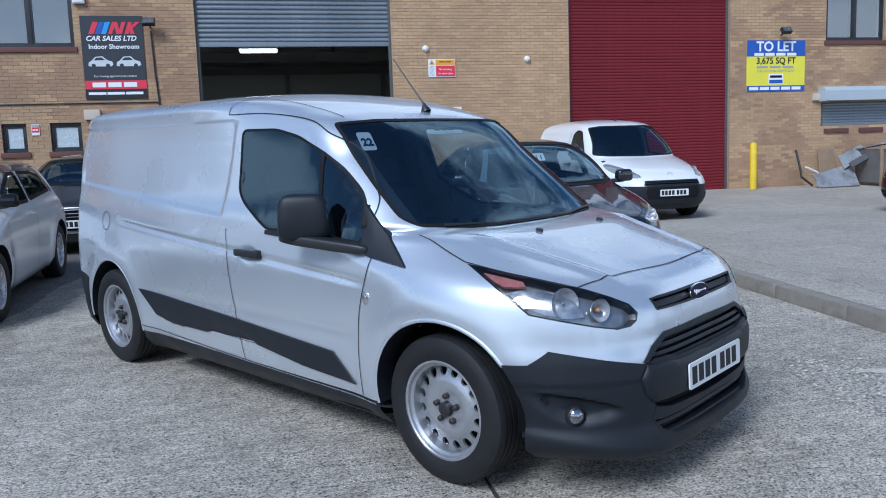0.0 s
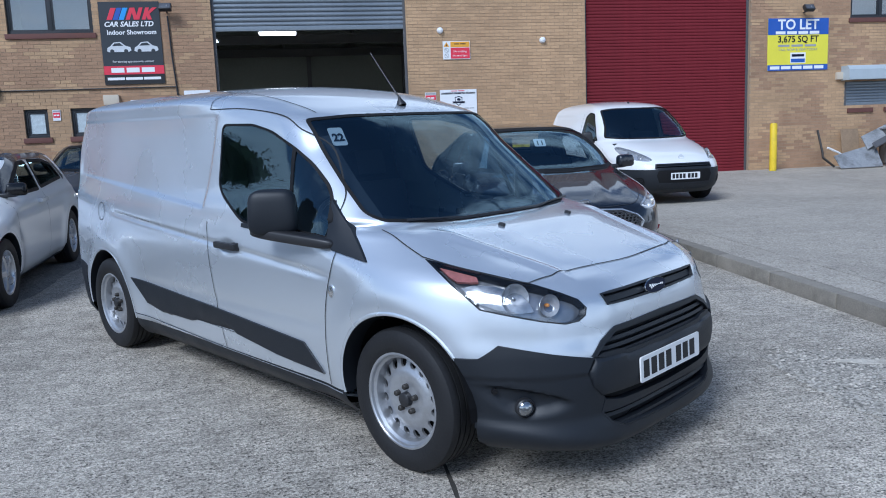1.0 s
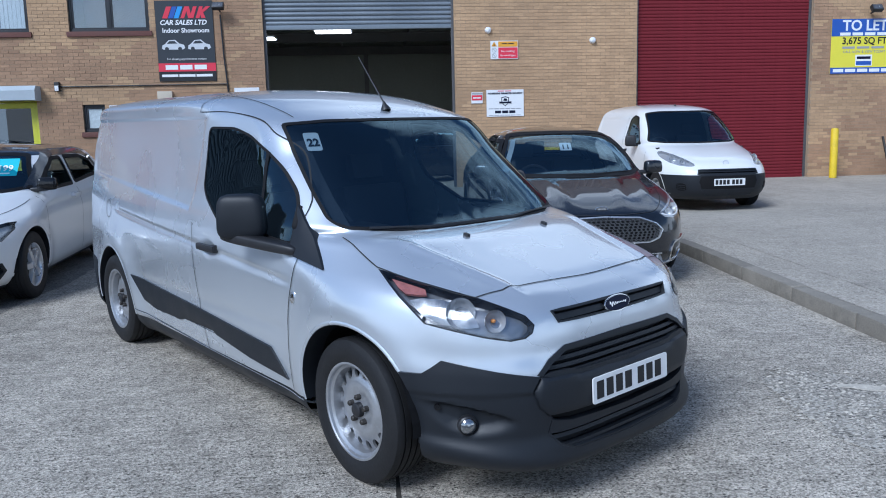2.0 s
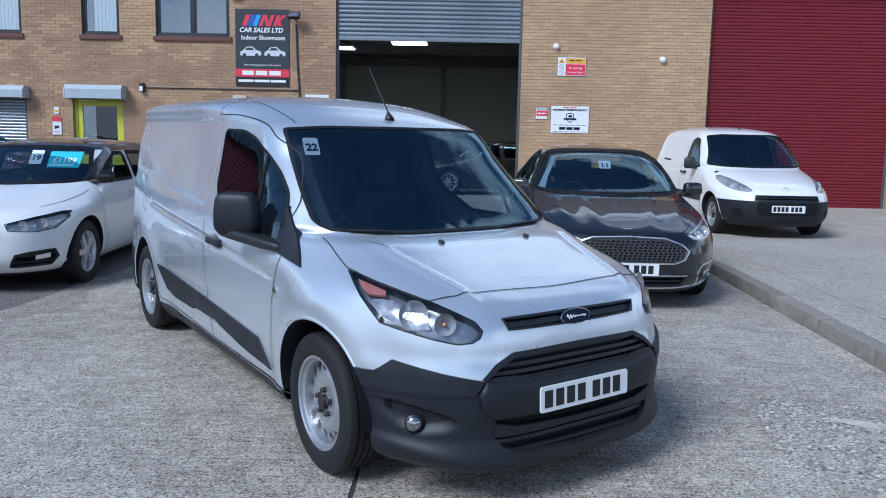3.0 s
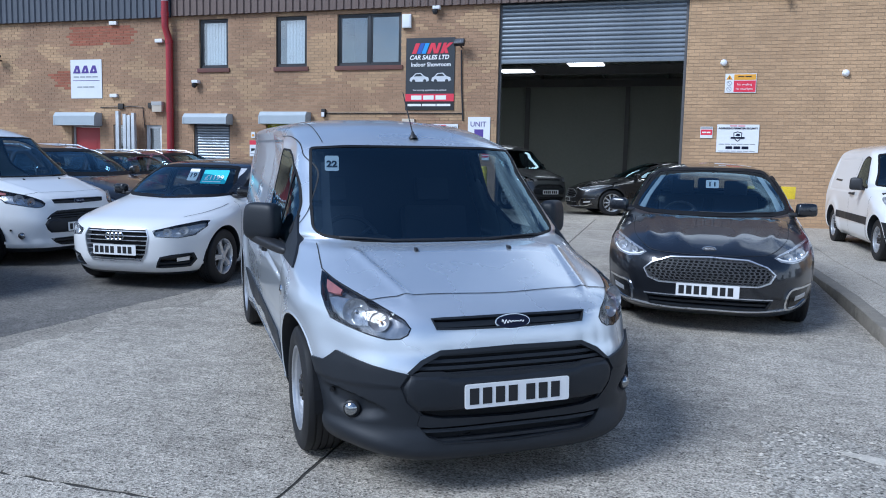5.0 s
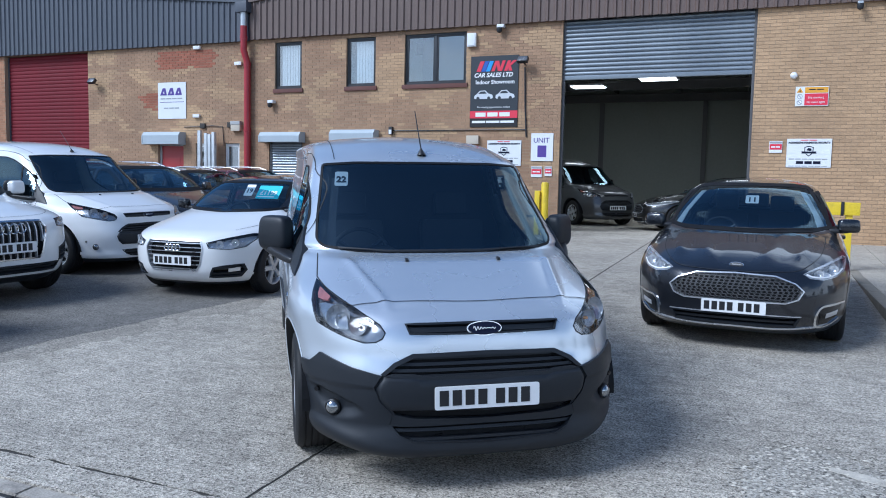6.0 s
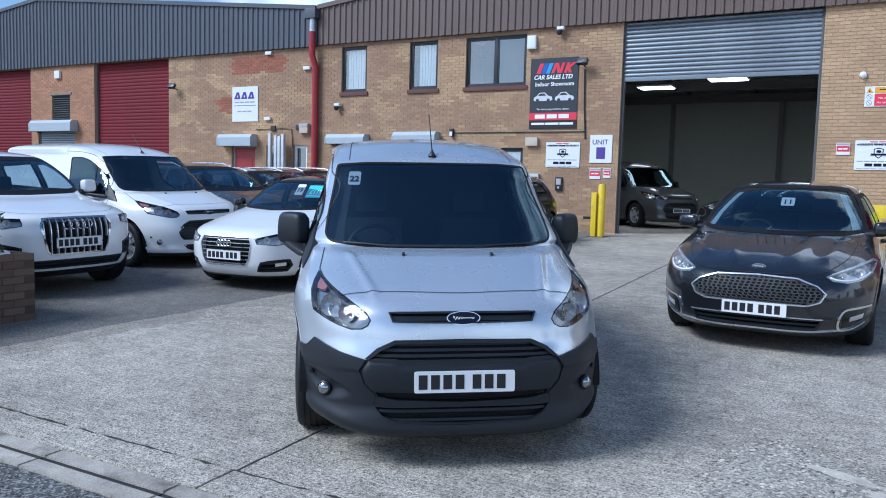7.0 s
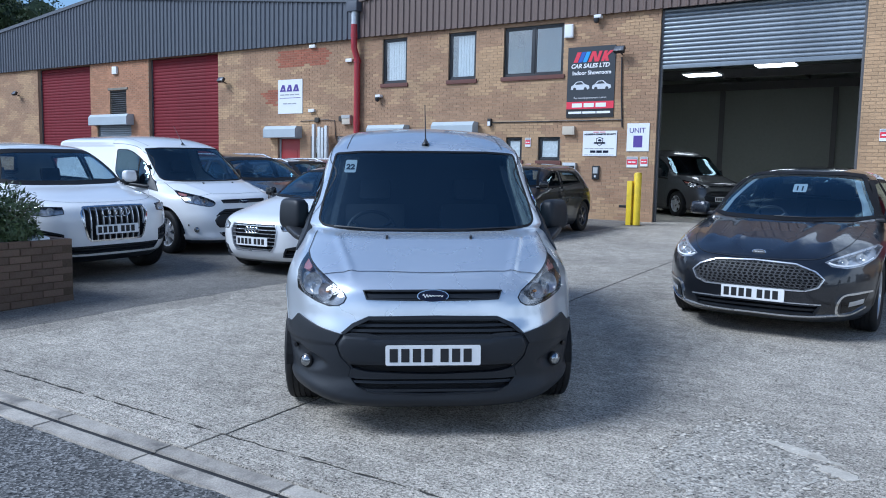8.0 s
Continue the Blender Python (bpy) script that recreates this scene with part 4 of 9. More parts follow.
def softened(curve, a, b, soft):
    """The same curve with its bends eased over a height of soft."""
    zs = np.linspace(a, b, 1400)
    ys = curve(zs)
    n = max(1, int(2 * soft / (zs[1] - zs[0])))
    k = np.exp(-(np.arange(-n, n + 1) / (n / 2)) ** 2)
    pad = np.concatenate([2 * ys[0] - ys[n:0:-1], ys, 2 * ys[-1] - ys[-2:-n - 2:-1]])
    ys = np.convolve(pad, k / k.sum(), "valid")
    return lambda z: np.interp(z, zs, ys)


def flowing(line, n=6):
    """A line drawn smoothly through its points."""
    if len(line) < 3:
        return list(line)
    p = [np.array(q, float) for q in line]
    p = [2 * p[0] - p[1]] + p + [2 * p[-1] - p[-2]]
    out = []
    for a, b, c, d in zip(p, p[1:], p[2:], p[3:]):
        for k in range(n):
            t = k / n
            out.append(tuple(0.5 * (2 * b + (c - a) * t + (2 * a - 5 * b + 4 * c - d) * t * t + (3 * b - a - 3 * c + d) * t ** 3)))
    return out + [tuple(line[-1])]


def ease(t):
    t = np.clip(t, 0, 1)
    return t * t * (3 - 2 * t)


def pillow(poly, base, rise, e):
    """A lift that grows from the edge of an outline inwards, so that a panel has rounded edges."""
    a = np.array(poly, float)
    d = np.roll(a, -1, 0) - a

    def lift(u, v):
        w = np.stack([u, v], -1)[:, None] - a[None]
        t = np.clip((w * d).sum(2) / np.maximum((d * d).sum(1), 1e-12), 0, 1)
        gap = np.linalg.norm(w - d * t[:, :, None], axis=2).min(1)
        return base + rise * np.sqrt(1 - (1 - np.clip(gap / e, 0, 1)) ** 2)
    return lift


def inside_poly(px, py, poly):
    px, py = np.asarray(px), np.asarray(py)
    inside = np.zeros(px.shape, bool)
    n = len(poly)
    for i in range(n):
        (x0, y0), (x1, y1) = poly[i], poly[(i + 1) % n]
        if y0 == y1:
            continue
        cross = ((y0 > py) != (y1 > py)) & (px < (x1 - x0) * (py - y0) / (y1 - y0) + x0)
        inside ^= cross
    return inside


class Hull:
    """A vehicle's outer skin: at each height a rounded plan outline from nose to tail."""

    def __init__(self, front, rear, width, nose, tail, swell=None, soft=0.0, widen=None):
        through_ = lambda table: softened(curve_through(table), table[0][0], table[-1][0], soft) if soft else curve_through(table)
        self.xf, self.xr, self.w = through_(front), through_(rear), through_(width)
        self.nose = [through_([(r[0], r[k]) for r in nose]) for k in (1, 2, 3)]
        self.tail = [through_([(r[0], r[k]) for r in tail]) for k in (1, 2, 3)]
        self.z0, self.z1 = width[0][0], width[-1][0]
        self.swell, self.widen = swell, widen
        # near the crown the nose and tail curves share what length there is
        nose_len, tail_len = self.nose[0], self.tail[0]
        share_ = lambda z: np.minimum(1.0, 0.94 * np.maximum(self.xf(z) - self.xr(z), 0.01) / (nose_len(z) + tail_len(z)))
        self.nose[0] = lambda z: nose_len(z) * share_(z)
        self.tail[0] = lambda z: tail_len(z) * share_(z)

    def half(self, x, z):
        w = self.w(z)
        if self.widen is not None:
            w = w * (1 + self.widen(np.asarray(x, float), np.asarray(z, float)))
        return w if self.swell is None else w + self.swell(x, z) * np.clip((self.z1 - z) / 0.3, 0, 1)

    def solid(self, x, y, z):
        """Below zero inside."""
        xf, xr = self.xf(z), self.xr(z)
        lf, nf, mf = (c(z) for c in self.nose)
        lr, nr, mr = (c(z) for c in self.tail)
        w = np.maximum(self.half(x, z), 1e-4)
        q = np.abs(y) / w
        u = np.clip((x - (xf - lf)) / lf, 0, None)
        v = np.clip(((xr + lr) - x) / lr, 0, None)
        g = np.where(u > 0, u ** nf + q ** mf, np.where(v > 0, v ** nr + q ** mr, q ** 2)) - 1
        return np.where((z < self.z0) | (z > self.z1), 1.0, g)

    def hit(self, o, d, far=3.2):
        """Where rays from outside first meet the skin."""
        o, d = np.atleast_2d(o).astype(float), np.atleast_2d(d).astype(float)
        n = 220
        t = far * np.arange(1, n + 1) / n
        p = o[:, None, :] + d[:, None, :] * t[None, :, None]
        hit = self.solid(p[..., 0], p[..., 1], p[..., 2]) < 0
        found = hit.any(1)
        k = hit.argmax(1)
        hi = t[k]
        lo = hi - far / n
        for _ in range(14):
            mid = (lo + hi) / 2
            q = o + d * mid[:, None]
            s = self.solid(q[:, 0], q[:, 1], q[:, 2]) < 0
            hi, lo = np.where(s, mid, hi), np.where(s, lo, mid)
        return o + d * hi[:, None], found

    def outline(self, z, nf=22, ns=70, nr=12):
        """Half the plan outline at a height, from the middle of the nose round to the middle of the tail."""
        xf, xr, w = float(self.xf(z)), float(self.xr(z)), float(self.w(z))
        lf, a, b = (float(c(z)) for c in self.nose)
        lr, c, e = (float(q(z)) for q in self.tail)
        pts = []
        for k in range(nf):
            q = math.pi / 2 * (k / nf) ** max(1.0, 0.75 * b / 2)
            pts.append((xf - lf + lf * math.cos(q) ** (2 / a), w * math.sin(q) ** (2 / b)))
        for k in range(ns):
            pts.append((xf - lf + (xr + lr - xf + lf) * k / ns, w))
        for k in range(nr + 1):
            q = math.pi / 2 * (1 - k / nr)
            pts.append((xr + lr - lr * max(0.0, math.cos(q)) ** (2 / c), w * max(0.0, math.sin(q)) ** (2 / e)))
        if self.swell is not None or self.widen is not None:
            pts = [(x, y * float(self.half(x, z)) / max(w, 1e-4)) for x, y in pts]
        return pts

    def wrap(self, c, z):
        """A place on the skin by its share of the way round the nose (1 is where the straight side begins, then metres on) and its height."""
        c, z = np.asarray(c, float), np.asarray(z, float)
        a = np.abs(c)
        xf, w = self.xf(z), self.w(z)
        lf, n, m = (q(z) for q in self.nose)
        th = np.clip(a, 0, 1) ** (m / 2) * math.pi / 2
        x = np.where(a <= 1, xf - lf + lf * np.cos(th) ** (2 / n), xf - lf - (a - 1))
        h = self.half(x, z) / np.maximum(w, 1e-6)
        y = np.where(a <= 1, w * np.sin(th) ** (2 / m), w) * h
        return np.stack([x, np.sign(c) * y, z], -1)

    def unwrap(self, p):
        """The share round the nose at which a place on the skin lies."""
        x, y, z = p[..., 0], p[..., 1], p[..., 2]
        xf = self.xf(z)
        lf, n, m = (q(z) for q in self.nose)
        q = np.clip(np.abs(y) / np.maximum(self.half(x, z), 1e-6), 0, 1)
        c = np.where(x > xf - lf, (np.arcsin(q ** (m / 2)) / (math.pi / 2)) ** (2 / m), 1 + xf - lf - x)
        return np.sign(y) * c

    def share(self, x, z):
        """The share round the nose at which the skin has this distance ahead, at a height."""
        lf, n, m = (float(q(z)) for q in self.nose)
        u = min(1.0, max(0.0, (x - (float(self.xf(z)) - lf)) / lf))
        return (math.acos(u ** (n / 2)) / (math.pi / 2)) ** (2 / m)

    def levels(self, step):
        zs = np.linspace(self.z0, self.z1, 1500)
        c = np.stack([self.xf(zs), self.w(zs), zs, 0.6 * self.xr(zs)], 1)
        s = np.concatenate([[0], np.cumsum(np.linalg.norm(np.diff(c, axis=0), axis=1))])
        n = int(s[-1] / step)
        return np.interp(np.linspace(0, s[-1], n), s, zs)


VIEWS = {"front": ((1, 0, 0), (0, 1, 0)), "rear": ((-1, 0, 0), (0, -1, 0)), "left": ((0, 1, 0), (1, 0, 0)), "right": ((0, -1, 0), (1, 0, 0))}


def view_axes(view):
    """The way out of the skin and the way across for a view; a number is an angle from straight ahead to the left."""
    if view in VIEWS:
        return np.array(VIEWS[view][0], float), np.array(VIEWS[view][1], float)
    a = radians(view)
    return np.array((math.cos(a), math.sin(a), 0.0)), np.array((-math.sin(a), math.cos(a), 0.0))


def project(hull, pts, view):
    """Points of an outline (across, up), or for the top (ahead, left), laid on the skin."""
    pts = np.array(pts, float)
    if view == "wrap":
        return hull.wrap(pts[:, 0], pts[:, 1]), np.ones(len(pts), bool)
    if view == "top":
        o = np.column_stack([pts[:, 0], pts[:, 1], np.full(len(pts), hull.z1 + 0.2)])
        d = np.array([[0, 0, -1.0]])
        far = hull.z1 + 0.2
    else:
        out, across = view_axes(view)
        o = out * 1.3 + across * pts[:, :1] if view not in ("front", "rear") else out * (2.0 if view == "front" else 5.5) + across * pts[:, :1]
        o = np.column_stack([o[:, 0], o[:, 1], pts[:, 1]])
        d = -out[None, :]
        far = 4.2
    d = np.repeat(d, len(o), 0)
    return hull.hit(o, d, far)


def skin_panel(hull, poly, view, off=0.003, depth=0.012, cell=0.05, bm=None, index=0):
    """A piece that lies on the skin: the outline is cut into small faces, laid on, lifted by off and given a rim of that depth."""
    own = bm is None
    bm2 = bmesh.new()
    bmesh.ops.triangulate(bm2, faces=[bm2.faces.new([bm2.verts.new((p[0], p[1], 0)) for p in poly])])
    lo, hi = np.min(poly, axis=0), np.max(poly, axis=0)
    for ax in (0, 1):
        n = int((hi[ax] - lo[ax]) / cell)
        for k in range(1, n + 1):
            c = Vector((0, 0, 0)); c[ax] = lo[ax] + (hi[ax] - lo[ax]) * k / (n + 1)
            nn = Vector((0, 0, 0)); nn[ax] = 1
            bmesh.ops.bisect_plane(bm2, geom=bm2.verts[:] + bm2.edges[:] + bm2.faces[:], plane_co=c, plane_no=nn)
    return lay(hull, bm2, view, off, depth, bm, index)


def lay(hull, bm2, view, off, depth, bm=None, index=0):
    bm2.verts.ensure_lookup_table()
    flat_ = np.array([(v.co.x, v.co.y) for v in bm2.verts])
    lifts = dict(zip(bm2.verts, off(flat_[:, 0], flat_[:, 1]).tolist())) if callable(off) else None
    got, ok = project(hull, [(v.co.x, v.co.y) for v in bm2.verts], view)
    bad = []
    for v, p, k in zip(bm2.verts, got, ok):
        if k:
            v.co = Vector(p)
        else:
            bad.append(v)
    bmesh.ops.delete(bm2, geom=bad, context="VERTS")
    bm2.normal_update()
    out = Vector((0, 0, 1)) if view == "top" else None if view == "wrap" else Vector(view_axes(view)[0])
    mid = Vector((-0.6, 0, 0.5))
    facing = lambda: sum(f.normal.dot(out if out is not None else f.calc_center_median() - mid) * f.calc_area() for f in bm2.faces)
    if facing() < 0:
        bmesh.ops.reverse_faces(bm2, faces=bm2.faces)
        bm2.normal_update()
    norms = {v: v.normal.copy() for v in bm2.verts}
    rim = [e for e in bm2.edges if e.is_boundary]
    for v, nn in norms.items():
        v.co += nn * (off if lifts is None else lifts[v])
    if depth:
        ex = bmesh.ops.extrude_edge_only(bm2, edges=rim)
        src = {}
        for e in rim:
            for v in e.verts:
                src[tuple(round(c, 7) for c in v.co)] = norms.get(v)
        for g in ex["geom"]:
            if isinstance(g, bmesh.types.BMVert):
                nn = src.get(tuple(round(c, 7) for c in g.co))
                if nn is not None:
                    g.co -= nn * depth
        bmesh.ops.recalc_face_normals(bm2, faces=bm2.faces)
        bm2.normal_update()
        if facing() < 0:
            bmesh.ops.reverse_faces(bm2, faces=bm2.faces)
    for f in bm2.faces:
        f.material_index = index
        f.smooth = True
    if bm is None:
        return bm2
    me = bpy.data.meshes.new("tmp")
    bm2.to_mesh(me)
    bm2.free()
    bm.from_mesh(me)
    bpy.data.meshes.remove(me)
    return bm


def resample(line, step):
    out = [line[0]]
    for a, b in zip(line, line[1:]):
        n = max(1, int(math.dist(a, b) / step))
        out += [tuple(a[i] + (b[i] - a[i]) * k / n for i in range(2)) for k in range(1, n + 1)]
    return out


def skin_strip(hull, line, view, wide, off=0.003, depth=0.008, closed=False, bm=None, index=0, step=0.04, inset=0.0):
    """A band of even breadth along a line on the skin."""
    pts = resample(list(line) + ([line[0]] if closed else []), step)
    if closed:
        pts = pts[:-1]
    bm2 = bmesh.new()
    rows = []
    n = len(pts)
    for i, p in enumerate(pts):
        a, b = pts[i - 1] if (i or closed) else p, pts[(i + 1) % n] if (i < n - 1 or closed) else p
        dx, dy = b[0] - a[0], b[1] - a[1]
        ln = math.hypot(dx, dy) or 1
        nx, ny = -dy / ln, dx / ln
        rows.append([bm2.verts.new((p[0] + nx * (s * wide / 2 + inset), p[1] + ny * (s * wide / 2 + inset), 0)) for s in (-1, 0, 1)])
    for i in range(n if closed else n - 1):
        a, b = rows[i], rows[(i + 1) % n]
        for k in (0, 1):
            bm2.faces.new((a[k], a[k + 1], b[k + 1], b[k]))
    return lay(hull, bm2, view, off, depth, bm, index)


def snap_edge(hull, bm, view, poly, reach):
    """Draw the ragged edge of an opening on to its true outline."""
    vs = list({v for e in bm.edges if len(e.link_faces) == 1 for v in e.verts})
    co = np.array([v.co[:] for v in vs])
    if view == "front":
        flat, ok = co[:, [1, 2]], co[:, 0] > -1.6
    elif view == "rear":
        flat, ok = co[:, [1, 2]] * (-1, 1), co[:, 0] < -1.6
    elif view in ("left", "right"):
        flat, ok = co[:, [0, 2]], co[:, 1] * (1 if view == "left" else -1) > 0.3
    elif view == "wrap":
        flat, ok = np.stack([hull.unwrap(co), co[:, 2]], 1), co[:, 0] > -1.2
    else:
        return
    a = np.array(poly, float)
    d = np.roll(a, -1, 0) - a
    w = flat[:, None] - a[None]
    t = np.clip((w * d).sum(2) / np.maximum((d * d).sum(1), 1e-12), 0, 1)
    near = a + d * t[:, :, None]
    gap = np.linalg.norm(flat[:, None] - near, axis=2)
    best = gap.argmin(1)
    rows = np.arange(len(vs))
    sel = ok & (gap[rows, best] < reach)
    if not sel.any():
        return
    got, fine = project(hull, [tuple(p) for p in near[rows, best][sel]], view)
    for v, p in zip([v for v, k in zip(vs, sel) if k], np.asarray(got)):
        if np.all(np.isfinite(p)) and (Vector(p) - v.co).length < 3 * reach:
            v.co = p


def hull_body(hull, holes, arches, step=0.035, nf=22, ns=80, nr=12):
    """The skin as one mesh, with openings left for windows, grilles and wheels."""
    zs = hull.levels(step)
    rings = np.array([hull.outline(z, nf, ns, nr) for z in zs])
    nz, m, _ = rings.shape
    verts, faces = [], []
    for s in (1, -1):
        base = len(verts)
        for j in range(nz):
            verts += [(rings[j, i, 0], s * rings[j, i, 1], zs[j]) for i in range(m)]
        for j in range(nz - 1):
            for i in range(m - 1):
                a, b, c, d = base + j * m + i, base + j * m + i + 1, base + (j + 1) * m + i + 1, base + (j + 1) * m + i
                faces.append((a, b, c, d) if s > 0 else (a, d, c, b))
    v = np.array(verts)
    cen = v[np.array(faces)].mean(1)
    keep = np.ones(len(faces), bool)
    for view, poly in holes:
        if view == "front":
            sel = inside_poly(cen[:, 1], cen[:, 2], poly) & (cen[:, 0] > -1.6)
        elif view == "rear":
            sel = inside_poly(-cen[:, 1], cen[:, 2], poly) & (cen[:, 0] < -1.6)
        elif view in ("left", "right"):
            sg = 1 if view == "left" else -1
            sel = inside_poly(cen[:, 0], cen[:, 2], poly) & (cen[:, 1] * sg > 0.3)
        elif view == "wrap":
            sel = inside_poly(hull.unwrap(cen), cen[:, 2], poly) & (cen[:, 0] > -1.2)
        else:
            out, ac = view_axes(view)
            sel = inside_poly(cen @ ac, cen[:, 2], poly) & (cen @ out > 0.35)
        keep &= ~sel
    for ax, az, r in arches:
        keep &= ~(((cen[:, 0] - ax) ** 2 + (cen[:, 2] - az) ** 2 < r * r) & (np.abs(cen[:, 1]) > 0.35))
    bm = bmesh.new()
    me = bpy.data.meshes.new("tmp")
    me.from_pydata(verts, [], [f for f, k in zip(faces, keep) if k])
    bm.from_mesh(me)
    bpy.data.meshes.remove(me)
    bmesh.ops.remove_doubles(bm, verts=bm.verts, dist=1e-5)
    bmesh.ops.delete(bm, geom=[q for q in bm.verts if not q.link_faces], context="VERTS")
    for view, poly in holes:
        snap_edge(hull, bm, view, poly, step)
    for ax, az, r in arches:
        for side in ("left", "right"):
            snap_edge(hull, bm, side, [(ax + r * math.cos(q), az + r * math.sin(q)) for q in (2 * math.pi * k / 72 for k in range(72))], step)
    bmesh.ops.recalc_face_normals(bm, faces=bm.faces)
    top = max(bm.faces, key=lambda f: f.calc_center_median().z)
    if top.normal.z < 0:
        bmesh.ops.reverse_faces(bm, faces=bm.faces)
    return bm


def arch_lip(hull, bm, ax, az, r, side, index=0, wide=0.03, a0=-8, a1=188, n=44, lift=0.006):
    """The rolled edge of a wheel arch."""
    s = 1 if side == "left" else -1
    ang = [radians(a0 + (a1 - a0) * k / n) for k in range(n + 1)]
    rows = []
    ds = ((r + wide, 0.0015), (r + wide * 0.5, lift * 0.8), (r + 0.004, lift), (r - 0.004, lift * 0.3))
    pts = [(ax + rr * math.cos(q), max(hull.z0 + 0.004, az + rr * math.sin(q))) for rr, _ in ds for q in ang]
    got, ok = project(hull, pts, side)
    got = got.reshape(len(ds), n + 1, 3)
    okk = ok.reshape(len(ds), n + 1)
    grid = []
    for k, (rr, off) in enumerate(ds):
        grid.append([bm.verts.new((got[k, i, 0], got[k, i, 1] + s * off, got[k, i, 2])) if okk[k, i] else None for i in range(n + 1)])
    inner = [bm.verts.new((ax + (r - 0.006) * math.cos(q), s * (abs(got[3, i, 1]) - 0.10), max(hull.z0, az + (r - 0.006) * math.sin(q)))) if okk[3, i] else None for i, q in enumerate(ang)]
    grid.append(inner)
    for band, (a, b) in enumerate(zip(grid, grid[1:])):
        for i in range(n):
            q = (a[i], a[i + 1], b[i + 1], b[i])
            if all(v is not None for v in q):
                f = bm.faces.new(q if s > 0 else q[::-1])
                f.material_index = 2 if band == 3 else index
                f.smooth = True


def liner_bm(hull, arches):
    """The dark wells round the wheels and the floor below."""
    bm = bmesh.new()
    for ax, az, r in arches:
        for s in (1, -1):
            n = 20
            w = float(hull.w(az + 0.1))
            rows = []
            for y in (w - 0.03, w - 0.33):
                rows.append([bm.verts.new((ax + (r + 0.015) * math.cos(math.pi * k / n), s * y, az - 0.02 + (r + 0.015) * math.sin(math.pi * k / n))) for k in range(n + 1)])
            for k in range(n):
                bm.faces.new((rows[0][k], rows[0][k + 1], rows[1][k + 1], rows[1][k]))
            bm.faces.new(rows[1])
    z = hull.z0 + 0.02
    pts = hull.outline(z, 14, 10, 8)
    loop = pts + [(x, -y) for x, y in pts[-2:0:-1]]
    cut = []
    for x, y in loop:
        for ax, az, r in arches:
            if abs(x - ax) < r + 0.02:
                y = math.copysign(min(abs(y), float(hull.w(az)) - 0.33), y)
        cut.append(bm.verts.new((x, y, z)))
    bm.faces.new(cut)
    return bm


def tyre_bm(r, w, rim, tread=True):
    prof = [(rim, -w * 0.42), (rim + 0.02, -w * 0.48), ((r + rim) / 2, -w * 0.5), (r - 0.025, -w * 0.47), (r - 0.008, -w * 0.42), (r, -w * 0.33)]
    for k in range(4):
        c = (-0.24 + 0.16 * k) * w
        prof += [(r, c - 0.02 * w), (r - 0.007, c - 0.018 * w), (r - 0.007, c + 0.018 * w), (r, c + 0.02 * w)]
    prof += [(r, w * 0.33), (r - 0.008, w * 0.42), (r - 0.025, w * 0.47), ((r + rim) / 2, w * 0.5), (rim + 0.02, w * 0.48), (rim, w * 0.42)]
    return lathe_bm(prof, 48)


def steel_rim_bm(r, w, slots=16):
    """A pressed steel wheel: barrel, dish with round holes, raised middle; its face looks to +y."""
    bm = bmesh.new()
    add_lathe(bm, [(r, -w * 0.4), (r - 0.02, -w * 0.38), (r - 0.026, w * 0.20), (r - 0.022, w * 0.33), (r - 0.010, w * 0.37), (r - 0.007, w * 0.43), (r - 0.002, w * 0.45), (r + 0.006, w * 0.445), (r + 0.007, w * 0.41)], 72)
    r1, rm, r2, hr = r * 0.895, r * 0.785, r * 0.67, r * 0.092
    add_lathe(bm, [(r - 0.026, w * 0.09), (r * 0.90, w * 0.10), (r1, w * 0.13)], 64)
    depth = lambda q: w * (0.13 + 0.08 * ((r1 - q) / (r1 - r2)) ** 0.8) if q < r1 else w * 0.13
    for k in range(slots):
        a0, a1 = 2 * math.pi * k / slots, 2 * math.pi * (k + 1) / slots
        am = (a0 + a1) / 2
        edge, hole, deep = [], [], []
        for i in range(16):
            q = 2 * math.pi * i / 16
            c, t = math.cos(q), math.sin(q)
            m = max(abs(c), abs(t))
            er, ea = (r1 + r2) / 2 + (r1 - r2) / 2 * t / m, am + (a1 - a0) / 2 * c / m
            px, pr = hr * c, rm + hr * 1.25 * t
            hx, hz = pr * math.cos(am) - px * math.sin(am), pr * math.sin(am) + px * math.cos(am)
            edge.append(bm.verts.new((er * math.cos(ea), depth(er), er * math.sin(ea))))
            hole.append(bm.verts.new((hx, depth(pr), hz)))
            deep.append(bm.verts.new((hx, depth(pr) - 0.012, hz)))
        for i in range(16):
            j = (i + 1) % 16
            bm.faces.new((edge[i], edge[j], hole[j], hole[i]))
            bm.faces.new((hole[i], hole[j], deep[j], deep[i]))
    add_lathe(bm, [(r2, w * 0.21), (r * 0.60, w * 0.25), (r * 0.52, w * 0.272), (r * 0.45, w * 0.272), (r * 0.38, w * 0.255), (r * 0.34, w * 0.25), (r * 0.20, w * 0.255), (0.001, w * 0.255)], 64)
    bmesh.ops.remove_doubles(bm, verts=bm.verts, dist=1.2e-3)
    bmesh.ops.recalc_face_normals(bm, faces=bm.faces)
    return bm


